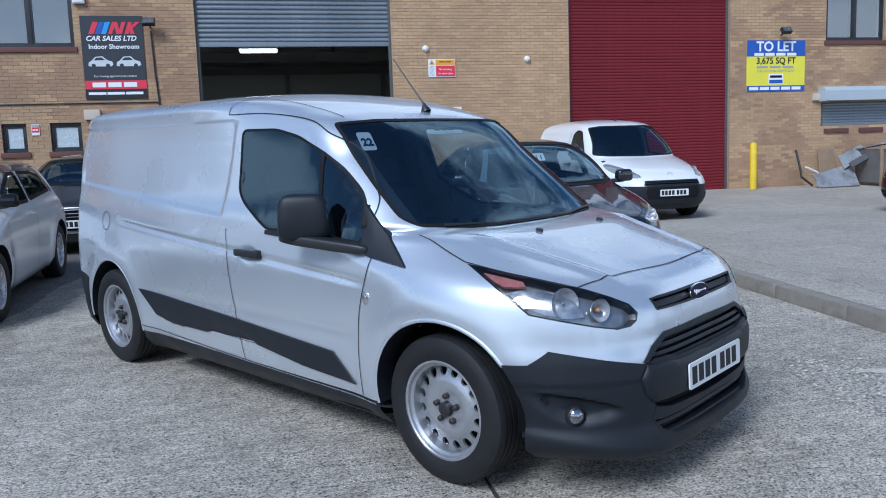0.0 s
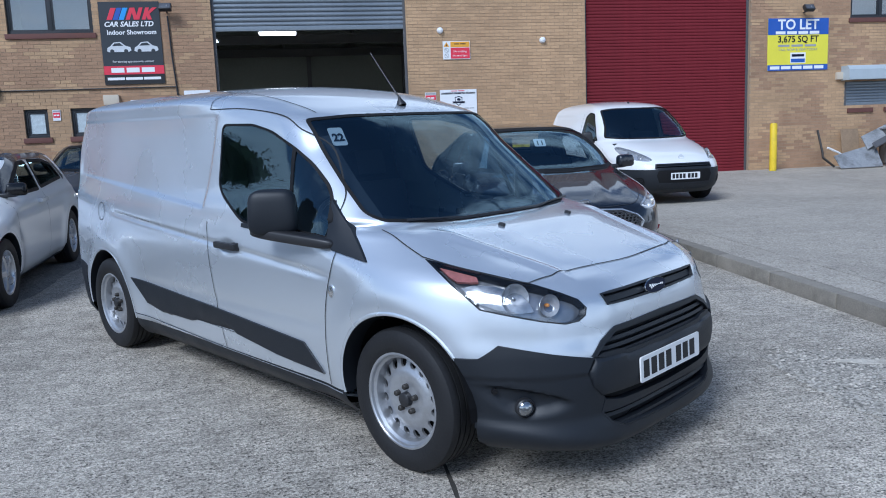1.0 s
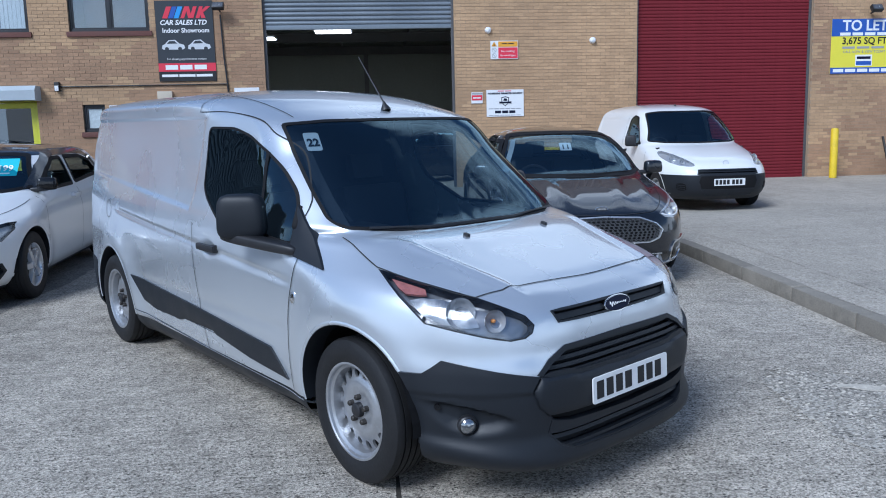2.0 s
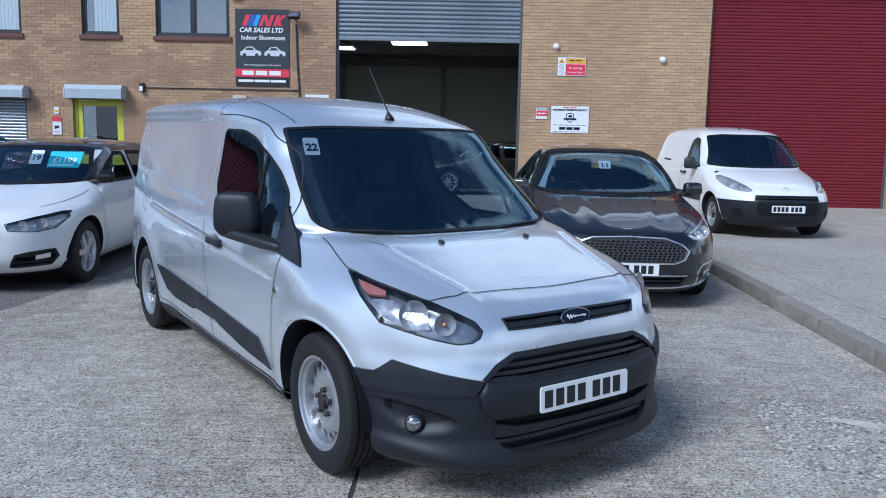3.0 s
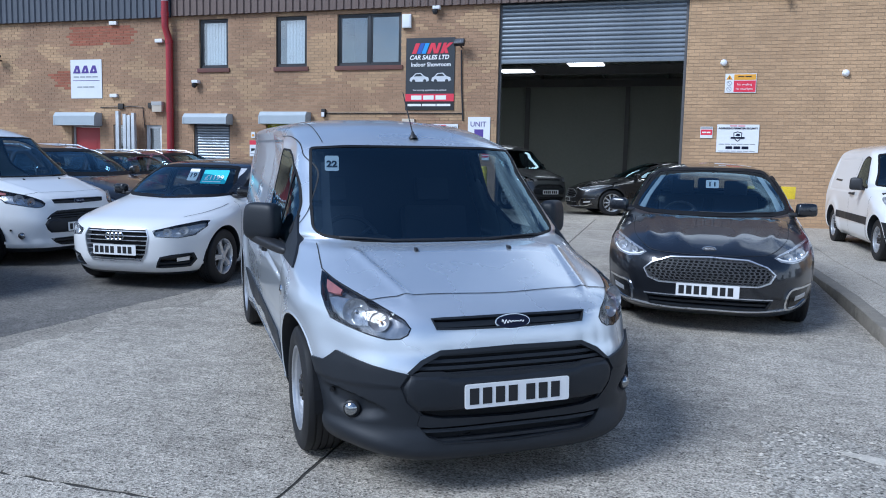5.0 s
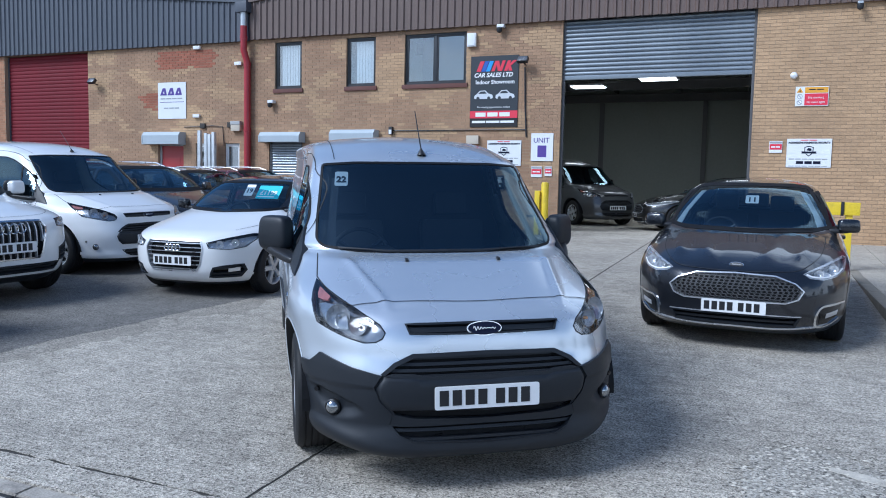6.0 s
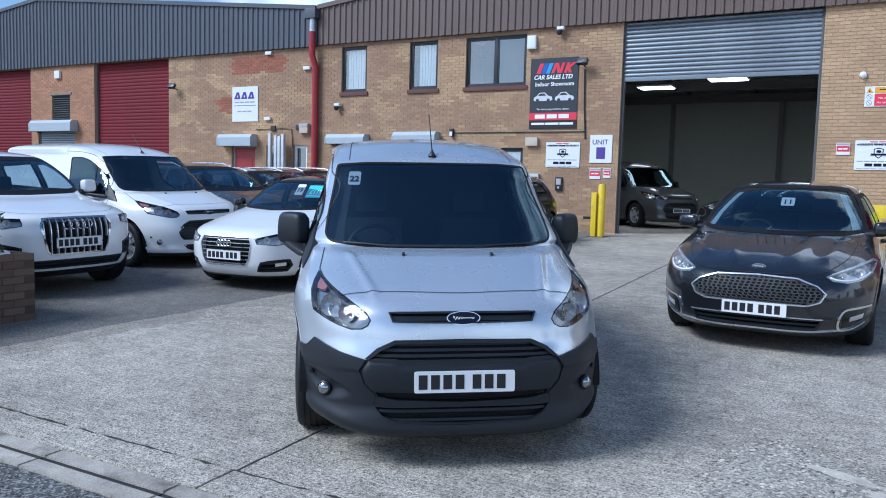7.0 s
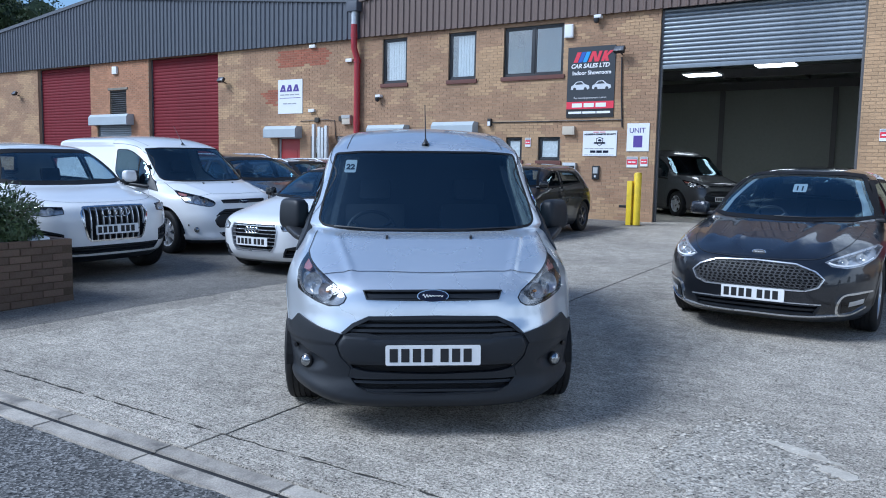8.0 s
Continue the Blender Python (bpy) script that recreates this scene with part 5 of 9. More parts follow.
def alloy_rim_bm(r, w, spokes=5, twin=False, wide=0.10):
    bm = bmesh.new()
    add_lathe(bm, [(r, -w * 0.4), (r - 0.02, -w * 0.38), (r - 0.025, w * 0.3), (r - 0.012, w * 0.40), (r + 0.006, w * 0.43), (r + 0.006, w * 0.41)], 56)
    add_lathe(bm, [(0.001, w * 0.40), (r * 0.10, w * 0.40), (r * 0.22, w * 0.37), (r * 0.24, w * 0.25)], 40)
    bm2 = bm
    for k in range(spokes * (2 if twin else 1)):
        if twin:
            a = 2 * math.pi * (k // 2) / spokes + (0.13 if k % 2 else -0.13)
        else:
            a = 2 * math.pi * k / spokes
        ww = wide * (0.45 if twin else 1)
        rot = Matrix.Rotation(a, 4, "Y")
        prof = [(r * 0.14, ww * 0.42, 0.39), (r * 0.45, ww * 0.34, 0.37), (r * 0.8, ww * 0.42, 0.34), (r - 0.018, ww * 0.62, 0.36)]
        rows = []
        for q, hw, d in prof:
            rows.append([bm.verts.new(rot @ Vector(p)) for p in ((q, w * d - 0.035, hw / 1.0), (q, w * d, hw * 0.8), (q, w * d, -hw * 0.8), (q, w * d - 0.035, -hw))])
        for p, q in zip(rows, rows[1:]):
            for i in range(4):
                bm.faces.new((p[i], p[(i + 1) % 4], q[(i + 1) % 4], q[i]))
    bmesh.ops.recalc_face_normals(bm, faces=bm.faces)
    return bm


def add_wheel(car, x, side, r, w, rim, style, track, rim_mat, rim_mesh, hub_label=""):
    """One wheel: tyre, rim, centre cap, dark backing disc, nuts."""
    s = 1 if side == "left" else -1
    wheel = part("wheel", tyre_bm(r, w, rim), M["tyre"], car)
    wheel.matrix_basis = Matrix.Translation((x, s * track, r)) @ (pose(0, 0, 0) if s > 0 else pose(0, 0, 0, 0, 0, 180))
    ob = new("rim", rim_mesh)
    ob.parent = wheel
    # wide brake disc; on steel wheels blackened so the rim holes look shaded
    part("brake_disc", lathe_bm([(0.001, -0.004), (rim * 0.86, -0.004), (rim * 0.86, -0.03), (0.001, -0.03)], 40), M["rubber"] if style == "steel" else M["iron"], wheel)
    if style == "steel":
        bm = lathe_bm([(0.034, w * 0.24), (0.032, w * 0.37), (0.026, w * 0.39), (0.001, w * 0.39)], 20)
        part("centre_cap", bm, M["dark"], wheel)
        for k in range(5):
            q = 2 * math.pi * k / 5 + 0.3
            part("wheel_nut", lathe_bm([(0.014, w * 0.25), (0.013, w * 0.35), (0.009, w * 0.37), (0.001, w * 0.37)], 8, m=Matrix.Translation((0.058 * math.cos(q), 0, 0.058 * math.sin(q)))), M["iron"], wheel)
    else:
        part("centre_cap", lathe_bm([(0.032, w * 0.38), (0.03, w * 0.42), (0.001, w * 0.425)], 20), M["alloy"], wheel)
    return wheel


def number_plate(car, hull, y, z, tilt=0.0, mat="plate_white", out=0.012, holder=True, x=None):
    """A plate with plain bars where the characters stand."""
    if x is None:
        got, ok = project(hull, [(y - 0.2, z), (y, z), (y + 0.2, z)], "front")
        x = float(np.nanmax(got[:, 0])) + out
    p = part("number_plate", prism_bm(fillet([(-0.26, -0.0555), (0.26, -0.0555), (0.26, 0.0555), (-0.26, 0.0555)], 0.012), 0.006, 0.001), M[mat], car)
    p.matrix_basis = Matrix.Translation((x, y, z)) @ pose(0, 0, 0, 0, 0, 90) @ pose(0, 0, 0, tilt)
    first = part("plate_character", box_bm(-0.0225, -0.0075, -0.037, 0.0225, -0.0055, 0.037), M["ink"], p)
    first.location.x = -0.215
    for a in (-0.152, -0.089, -0.026, 0.062, 0.125, 0.188):
        ob = new("plate_character", first.data)
        ob.parent, ob.location.x = p, a
    return p


def seat_bm(w=0.5):
    bm = bmesh.new()
    add_box(bm, -0.25, -w / 2, 0.0, 0.28, w / 2, 0.16, 0.05)
    add_box(bm, -0.07, -w / 2, 0.0, 0.07, w / 2, 0.62, 0.05, m=pose(-0.25, 0, 0.08, 0, -14, 0))
    add_box(bm, -0.05, -0.13, 0.66, 0.04, 0.13, 0.84, 0.04, m=pose(-0.25, 0, 0.08, 0, -14, 0))
    return bm


def blob_bm(a, b, c, power=4.0, nu=28, nv=16, m=None):
    """A rounded block with half sizes a, b, c."""
    bm = bmesh.new()
    e = 2.0 / power
    sg = lambda q: math.copysign(abs(q) ** e, q)
    rings = []
    for j in range(1, nv):
        f = math.pi * (j / nv - 0.5)
        rings.append([bm.verts.new((a * sg(math.cos(f)) * sg(math.cos(q)), b * sg(math.cos(f)) * sg(math.sin(q)), c * sg(math.sin(f)))) for q in (2 * math.pi * k / nu for k in range(nu))])
    for p, q in zip(rings, rings[1:]):
        for k in range(nu):
            bm.faces.new((p[k], p[(k + 1) % nu], q[(k + 1) % nu], q[k]))
    bm.faces.new(rings[0][::-1])
    bm.faces.new(rings[-1])
    if m is not None:
        bmesh.ops.transform(bm, matrix=m, verts=bm.verts)
    return bm


def mirror_parts(car, hull, x, z, side, mat_shell, mat_arm, size=(0.13, 0.2, 0.15), out=0.05, sweep=14.0, arm=None):
    """A door mirror: rounded shell swept back, its glass, the arm that holds it; z is the shell's middle."""
    s = 1 if side == "left" else -1
    got, _ = project(hull, [(x, z - size[2] * 0.4)], side)
    y0 = abs(float(got[0, 1])) + out
    dx, dy, dz = size
    shell = part("wing_mirror", blob_bm(dx / 2, dy / 2, dz / 2, 4.6), mat_shell, car, smooth=60)
    for v in shell.data.vertices:
        k, h = v.co.y / dy + 0.5, v.co.z / dz + 0.5
        if v.co.x > 0:
            v.co.x *= 1.0 - 0.25 * abs(h - 0.4) - 0.15 * k
        else:
            v.co.x *= 0.55
        v.co.y *= 1.0 - 0.10 * h
    q = radians(sweep)
    centre = Vector((x - math.sin(q) * dy / 2, y0 + math.cos(q) * dy / 2, z))
    shell.matrix_basis = Matrix.Diagonal((1, s, 1, 1)) @ Matrix.Translation(centre) @ pose(0, 0, 0, 0, 0, sweep)
    part("mirror_glass", blob_bm(0.004, dy * 0.41, dz * 0.40, 5, m=Matrix.Translation((-dx * 0.275 - 0.003, 0, 0))), M["chrome"], shell)
    if arm:
        (ax, ay, az), (bx, by, bz), thick, high = arm
    else:
        (ax, ay, az), (bx, by, bz), thick, high = (x - 0.02, y0 - out - 0.02, z - dz * 0.42), (centre.x, centre.y, z - dz * 0.40), 0.04, 0.022
    va, vb = Vector((ax, ay, az)), Vector((bx, by, bz))
    inv = shell.matrix_basis.inverted() @ Matrix.Diagonal((1, s, 1, 1))
    way = (vb - va).to_track_quat("X", "Z").to_matrix().to_4x4()
    part("mirror_arm", blob_bm((vb - va).length / 2 + 0.01, thick, high, 4, m=inv @ Matrix.Translation((va + vb) / 2) @ way), mat_arm, shell, smooth=60)
    return shell

# ---- vehicles ----
def both(poly):
    """An outline and its mirror image across the middle."""
    return [poly, [(-a, b) for a, b in poly][::-1]]


def sym(poly):
    """A whole outline from its left half, given from the middle out and back to the middle."""
    return poly + [(-a, b) for a, b in poly[::-1] if abs(a) > 1e-6]


def raise_ridges(bm, spec):
    """The raised creases of a bonnet."""
    for y0, y1, amp, wide, xa, xb in spec.get("ridges", ()):
        for v in bm.verts:
            k = (v.co.x - xa) / (xb - xa)
            if 0 < k < 1 and v.co.z > spec["ridge_above"]:
                d = abs(v.co.y) - (y0 + (y1 - y0) * k)
                v.co.z += amp * math.exp(-(d / wide) ** 2) * min(1, 6 * k, 6 * (1 - k))


def build_car(spec, m, name, label, category="car", group="parked vehicles", paint=None):
    """A vehicle from its plan: skin, glass, lamps, trims, wheels, inside."""
    car = thing(name, label, category, m, group)
    hull = spec["hull"]
    paint = paint or M[spec["paint"]]
    dark = M["bumper"]
    wrx, rr, rim, tw, track = spec["axles"], spec["tyre"], spec["rim"], spec["tyre_width"], spec["track"]
    ar = spec["arch"]
    arches = [(x, rr + 0.01, ar) for x in wrx]
    screen, sides, rear = spec["screen"], spec["side_windows"], spec.get("rear_window")
    holes = [("front", screen)]
    for q in sides:
        holes += [("left", q), ("right", q)]
    if rear:
        holes.append(("rear", rear))
    for q in spec.get("grilles", ()):
        holes.append(("wrap", q["poly"]))
    for q in list(spec.get("lamps", ())) + list(spec.get("cuts", ())):
        holes += [("wrap", p) for p in both(q)]
    fine = spec.get("step", 0.045)
    bm = hull_body(hull, holes, [(x, z, r + 0.012) for x, z, r in arches], fine, spec.get("nf", 22), spec.get("ns", 70), 12)
    for x, z, r in arches:
        for side in ("left", "right"):
            lip = bmesh.new()
            arch_lip(hull, lip, x, z, r, side, 0 if not spec.get("dark_arches") else 2, spec.get("lip", 0.03), lift=spec.get("lip_lift", 0.006))
            for f in lip.faces:
                c = f.calc_center_median()
                if c.x > 0.2 and c.z < spec.get("dark_nose", 0.0):
                    f.material_index = 2
            part("arch_lip", lip, [paint, M["seam"], dark], car, smooth=50)
    for line, view in spec.get("seams", ()):
        for vw in (("left", "right") if view == "side" else (view,)):
            cut = skin_strip(hull, flowing(line), vw, 0.005, 0.0028, 0.0)
            raise_ridges(cut, spec)
            part("shut_line", cut, M["seam"], car)
    raise_ridges(bm, spec)
    low = spec.get("dark_below", 0.0)
    for f in bm.faces:
        c = f.calc_center_median()
        if f.material_index == 0 and (c.z < low or (c.x > 0.2 and c.z < spec.get("dark_nose", 0.0))):
            f.material_index = 2
        elif c.z > spec.get("dark_above", 9.0):
            f.material_index = 3
    part("body", bm, [paint, M["seam"], dark, M["paint_black"]], car, smooth=60)
    part("underbody", liner_bm(hull, arches), M["rubber"], car, smooth=0)
    # glass, each pane in its dark seal
    sw = spec.get("seal", 0.05)
    glass = M[spec.get("glass", "glass")]
    def pane(nm, poly, view, seal=sw, cell=0.07, gl=None):
        sgn = 1 if sum((b[0] - a[0]) * (b[1] + a[1]) for a, b in zip(poly, poly[1:] + poly[:1])) < 0 else -1
        p = part(nm, skin_panel(hull, poly, view, 0.002, 0.0, cell), gl or glass, car)
        part("seal", skin_strip(hull, poly, view, seal, 0.0045, 0.02, closed=True, inset=sgn * seal * 0.32), M["rubber"], p)
        return p
    pane("windscreen", screen, "front", cell=0.035)
    for i, q in enumerate(sides):
        for side in ("left", "right"):
            pane("side_window", q, side, spec.get("side_seal", 0.035), gl=M["glass_dark"] if i in spec.get("privacy", ()) else None)
    if rear:
        pane("rear_window", rear, "rear")
    for poly, view in spec.get("pillars", ()):
        for side in ("left", "right"):
            part("window_trim", skin_panel(hull, poly, side, 0.004, 0.008), M["gloss_black"], car)
    # nose
    for q in spec.get("grilles", ()):
        grille(car, hull, **q)
    for q in spec.get("lamps", ()):
        for i, p in enumerate(both(q)):
            headlamp(car, hull, p, spec.get("lamp_style", "twin"), 1 if i == 0 else -1, both(spec["indicator"])[i] if "indicator" in spec else None, spec.get("bowl", "lamp_bowl"))
    for nm, poly, view, mat, off, depth, *cell in spec.get("panels", ()):
        polys = both(poly) if view == "wrap2" else [poly]
        for vw in (("left", "right") if view == "side" else ("wrap",) if view == "wrap2" else (view,)):
            for p in polys:
                part(nm, skin_panel(hull, p, vw, off, depth, cell[0] if cell else 0.06), paint if mat == "paint" else M[mat], car)
    for nm, line, view, wide, mat, off in spec.get("strips", ()):
        lines = both(line) if view == "wrap2" else [line]
        for vw in (("left", "right") if view == "side" else ("wrap",) if view == "wrap2" else (view,)):
            for p in lines:
                part(nm, skin_strip(hull, flowing(p, 4), vw, wide, off, 0.012, step=0.05), M[mat], car)
    if "plate" in spec:
        number_plate(car, hull, 0.0, spec["plate"][0], spec["plate"][1], out=spec["plate"][2])
    # wheels
    style = spec.get("wheel", "alloy")
    rb = steel_rim_bm(rim, tw) if style == "steel" else alloy_rim_bm(rim, tw, spec.get("spokes", 5), spec.get("twin", False), spec.get("spoke_wide", 0.10))
    rim_mesh = bpy.data.meshes.new("rim")
    rb.to_mesh(rim_mesh)
    rb.free()
    rim_mesh.materials.append(M["steel_rim"] if style == "steel" else M[spec.get("rim_mat", "alloy")])
    rim_mesh.polygons.foreach_set("use_smooth", [True] * len(rim_mesh.polygons))
    rim_mesh.set_sharp_from_angle(angle=radians(35))
    for x in wrx:
        for side in ("left", "right"):
            add_wheel(car, x, side, rr, tw, rim, style, track - tw / 2, None, rim_mesh)
    # door furniture
    for x, z in spec.get("handles", ()):
        for side in ("left", "right"):
            s = 1 if side == "left" else -1
            got, _ = project(hull, [(x, z)], side)
            y = abs(got[0, 1])
            h = bmesh.new()
            add_box(h, x - 0.11, y + 0.018, z - 0.018, x + 0.11, y + 0.045, z + 0.02, 0.012)
            add_box(h, x - 0.11, y - 0.01, z - 0.015, x - 0.07, y + 0.03, z + 0.015, 0.006)
            add_box(h, x + 0.06, y - 0.01, z - 0.02, x + 0.115, y + 0.03, z + 0.025, 0.01)
            if s < 0:
                bmesh.ops.transform(h, matrix=Matrix.Diagonal((1, -1, 1, 1)), verts=h.verts)
                bmesh.ops.reverse_faces(h, faces=h.faces)
            part("door_handle", h, M[spec.get("handle_mat", "dark")] if spec.get("handle_mat") else paint, car)
    if "mirror" in spec:
        mx, mz, size, out, shell, *more = spec["mirror"]
        for side in spec.get("mirror_sides", ("left", "right")):
            mirror_parts(car, hull, mx, mz, side, M[shell] if shell else paint, M["dark"], size, out, *more)
    # wipers
    for line in spec.get("wipers", ()):
        got, _ = project(hull, line, "front")
        part("wiper", tube_bm([Vector(p) + Vector((0.02, 0, 0.012)) for p in got], 0.006, 6), M["dark"], car)
    # inside
    ix, iz, iy = spec["seats"]
    for s in (1, -1):
        st = part("front_seat", seat_bm(0.5), M["cloth"], car)
        st.matrix_basis = Matrix.Translation((ix, s * iy, iz))
    if spec.get("rear_seat"):
        bm = seat_bm(1.2)
        st = part("rear_seat", bm, M["cloth"], car)
        st.matrix_basis = Matrix.Translation((ix - 0.85, 0, iz))
    dx, dz = spec["dash"]
    dw = float(hull.w(dz)) - 0.10
    d = bmesh.new()
    add_box(d, dx - 0.28, -dw, dz - 0.35, dx + 0.30, dw, dz, 0.05)
    add_box(d, dx - 0.34, -iy - 0.2, dz - 0.08, dx - 0.05, -iy + 0.2, dz + 0.05, 0.04)
    part("dashboard", d, M["dark"], car)
    sw_ = bmesh.new()
    tilt = Matrix.Translation((dx - 0.42, -iy, dz - 0.02)) @ pose(0, 0, 0, 0, 62, 0)
    add_tube(sw_, [tilt @ Vector((0.19 * math.cos(q), 0.19 * math.sin(q), 0)) for q in (2 * math.pi * k / 28 for k in range(28))], 0.015, 8, closed=True)
    for q in (0.1, 2.2, 4.1):
        add_tube(sw_, [tilt @ Vector((0.05 * math.cos(q), 0.05 * math.sin(q), -0.02)), tilt @ Vector((0.19 * math.cos(q), 0.19 * math.sin(q), 0))], 0.016, 6)
    add_box(sw_, -0.06, -0.07, -0.05, 0.06, 0.07, 0.0, 0.02, m=tilt)
    part("steering_wheel", sw_, M["dark"], car)
    if spec.get("bulkhead"):
        bx = spec["bulkhead"]
        zz = np.linspace(hull.z0 + 0.1, hull.z1 - 0.06, 12)
        pts = [(float(hull.half(bx, z)) - 0.03, z) for z in zz]
        b = bmesh.new()
        b.faces.new([b.verts.new((bx, y, z)) for y, z in pts] + [b.verts.new((bx, -y, z)) for y, z in pts[::-1]])
        ex = bmesh.ops.extrude_face_region(b, geom=b.faces[:])
        for v in ex["geom"]:
            if isinstance(v, bmesh.types.BMVert):
                v.co.x -= 0.03
        bmesh.ops.recalc_face_normals(b, faces=b.faces)
        part("bulkhead", b, M["cloth"], car, smooth=0)
    return car


def grille(car, hull, poly, bars=4, name="grille", mat="gloss_black", bar_mat="bumper", deep=0.05, bar=0.02, rim=None, rim_wide=0.02, mesh=False, upright=0):
    """A recessed opening with bars across it, and a rim."""
    back = part(name, skin_panel(hull, poly, "wrap", -deep, 0.0, 0.08), M[mat], car)
    part("surround", skin_strip(hull, poly, "wrap", rim_wide, 0.007, deep + 0.012, closed=True, step=0.04), M[rim or "bumper"], back)
    lo, hi = np.min(poly, axis=0), np.max(poly, axis=0)
    def span_at(v, ax):
        cs = []
        for i in range(len(poly)):
            a, b = poly[i], poly[(i + 1) % len(poly)]
            if (a[ax] > v) != (b[ax] > v):
                cs.append(a[1 - ax] + (b[1 - ax] - a[1 - ax]) * (v - a[ax]) / (b[ax] - a[ax]))
        cs.sort()
        return cs
    for k in range(bars):
        z = lo[1] + (hi[1] - lo[1]) * (k + 0.5) / bars
        cs = span_at(z, 1)
        if len(cs) >= 2:
            part("bar", skin_strip(hull, [(cs[0] + 0.004, z), (cs[-1] - 0.004, z)], "wrap", bar, -0.008, 0.03, step=0.05), M[bar_mat], back)
    for k in range(upright):
        c = lo[0] + (hi[0] - lo[0]) * (k + 0.5) / upright
        cs = span_at(c, 0)
        if len(cs) >= 2:
            part("bar", skin_strip(hull, [(c, cs[0] + 0.004), (c, cs[-1] - 0.004)], "wrap", 0.010, -0.010, 0.03, step=0.05), M["alloy"], back)
    if mesh:
        bm = bmesh.new()
        rows = mesh
        for k in range(rows):
            z = lo[1] + (hi[1] - lo[1]) * (k + 0.5) / rows
            cs = span_at(z, 1)
            if len(cs) < 2:
                continue
            h = (hi[1] - lo[1]) / rows
            wd = (hi[0] - lo[0]) / 25
            c = cs[0] + 0.01 + (wd / 2 if k % 2 else 0)
            while c < cs[-1] - 0.01:
                hexa = [(c + wd * 0.5 * math.cos(q), z + h * 0.58 * math.sin(q)) for q in (math.pi / 3 * i for i in range(6))]
                skin_strip(hull, hexa, "wrap", 0.004, -0.008, 0.012, closed=True, bm=bm, step=0.2)
                c += wd
        tagged(part("mesh", bm, M[bar_mat], back), kind="stuff")
    return back


def headlamp(car, hull, poly, style, s, indicator=None, bowl_mat="lamp_bowl"):
    """A lamp unit: dark bowl, reflectors, amber lens, clear cover."""
    bowl = part("headlight", skin_panel(hull, poly, "wrap", -0.045, 0.0, 0.06), M["lamp_silver" if indicator else bowl_mat], car)
    part("rim", skin_strip(hull, poly, "wrap", 0.006, 0.002, 0.05, closed=True, step=0.03), M["lamp_bowl" if bowl_mat == "reflector" else "gloss_black"], bowl)
    if indicator:
        pan = [(0.60, 0.852), (0.64, 0.880), (0.70, 0.880), (0.738, 0.868), (0.735, 0.805), (0.70, 0.782), (0.64, 0.768), (0.60, 0.775)]
        part("reflector_panel", skin_panel(hull, both(pan)[0 if s > 0 else 1], "wrap", -0.030, 0.01, 0.05), M["lamp_facets"], bowl)
        part("indicator", skin_panel(hull, indicator, "wrap", -0.016, 0.012, 0.05), M["salmon"], bowl)
    p = np.array(poly)
    a, b = p[np.argmin(np.abs(p[:, 0]))], p[np.argmax(np.abs(p[:, 0]))]
    for k, (t, rad, mt) in enumerate(((0.36, 0.046, "lamp_bowl"), (0.62, 0.062, "lamp_bowl")) if style == "twin" else ((0.3, 0.045, "reflector"), (0.62, 0.045, "reflector"))):
        c = a + (b - a) * t
        # middle of the outline at that share
        cs = []
        for i in range(len(poly)):
            u, v = poly[i], poly[(i + 1) % len(poly)]
            if (u[0] > c[0]) != (v[0] > c[0]):
                cs.append(u[1] + (v[1] - u[1]) * (c[0] - u[0]) / (v[0] - u[0]))
        if len(cs) < 2:
            continue
        z = (min(cs) + max(cs)) / 2
        rad = min(rad, (max(cs) - min(cs)) * 0.46)
        pos, _ = project(hull, [(c[0], z), (c[0] * 0.985, z)], "wrap")
        e = 1e-3
        q = hull.wrap(np.array([c[0] - e, c[0] + e, c[0], c[0]]), np.array([z, z, z - e, z + e]))
        nrm = np.cross(q[1] - q[0], q[3] - q[2])
        nrm = Vector(nrm / np.linalg.norm(nrm))
        if nrm.x < 0:
            nrm = -nrm
        way = (nrm * 0.5 + Vector((1, 0.25 * s, 0))).normalized()
        rot = way.to_track_quat("Y", "Z").to_matrix().to_4x4()
        cup = lathe_bm([(rad, -0.004), (rad * 0.96, -0.012), (rad * 0.72, -0.03), (rad * 0.3, -0.042), (0.001, -0.044)], 20, m=Matrix.Translation(Vector(pos[0]) - nrm * 0.008) @ rot)
        cu = part("reflector", cup, M[mt], bowl)
        part("bulb", lathe_bm([(0.001, -0.012), (0.007, -0.016), (0.009, -0.026), (0.006, -0.04)], 10, m=Matrix.Translation(Vector(pos[0]) - nrm * 0.008) @ rot), M["amber"] if k == 0 and indicator else M["chrome"], cu)
    part("lens", skin_panel(hull, poly, "wrap", 0.003, 0.0, 0.06), M["glass_lamp"], bowl)
    return bowl


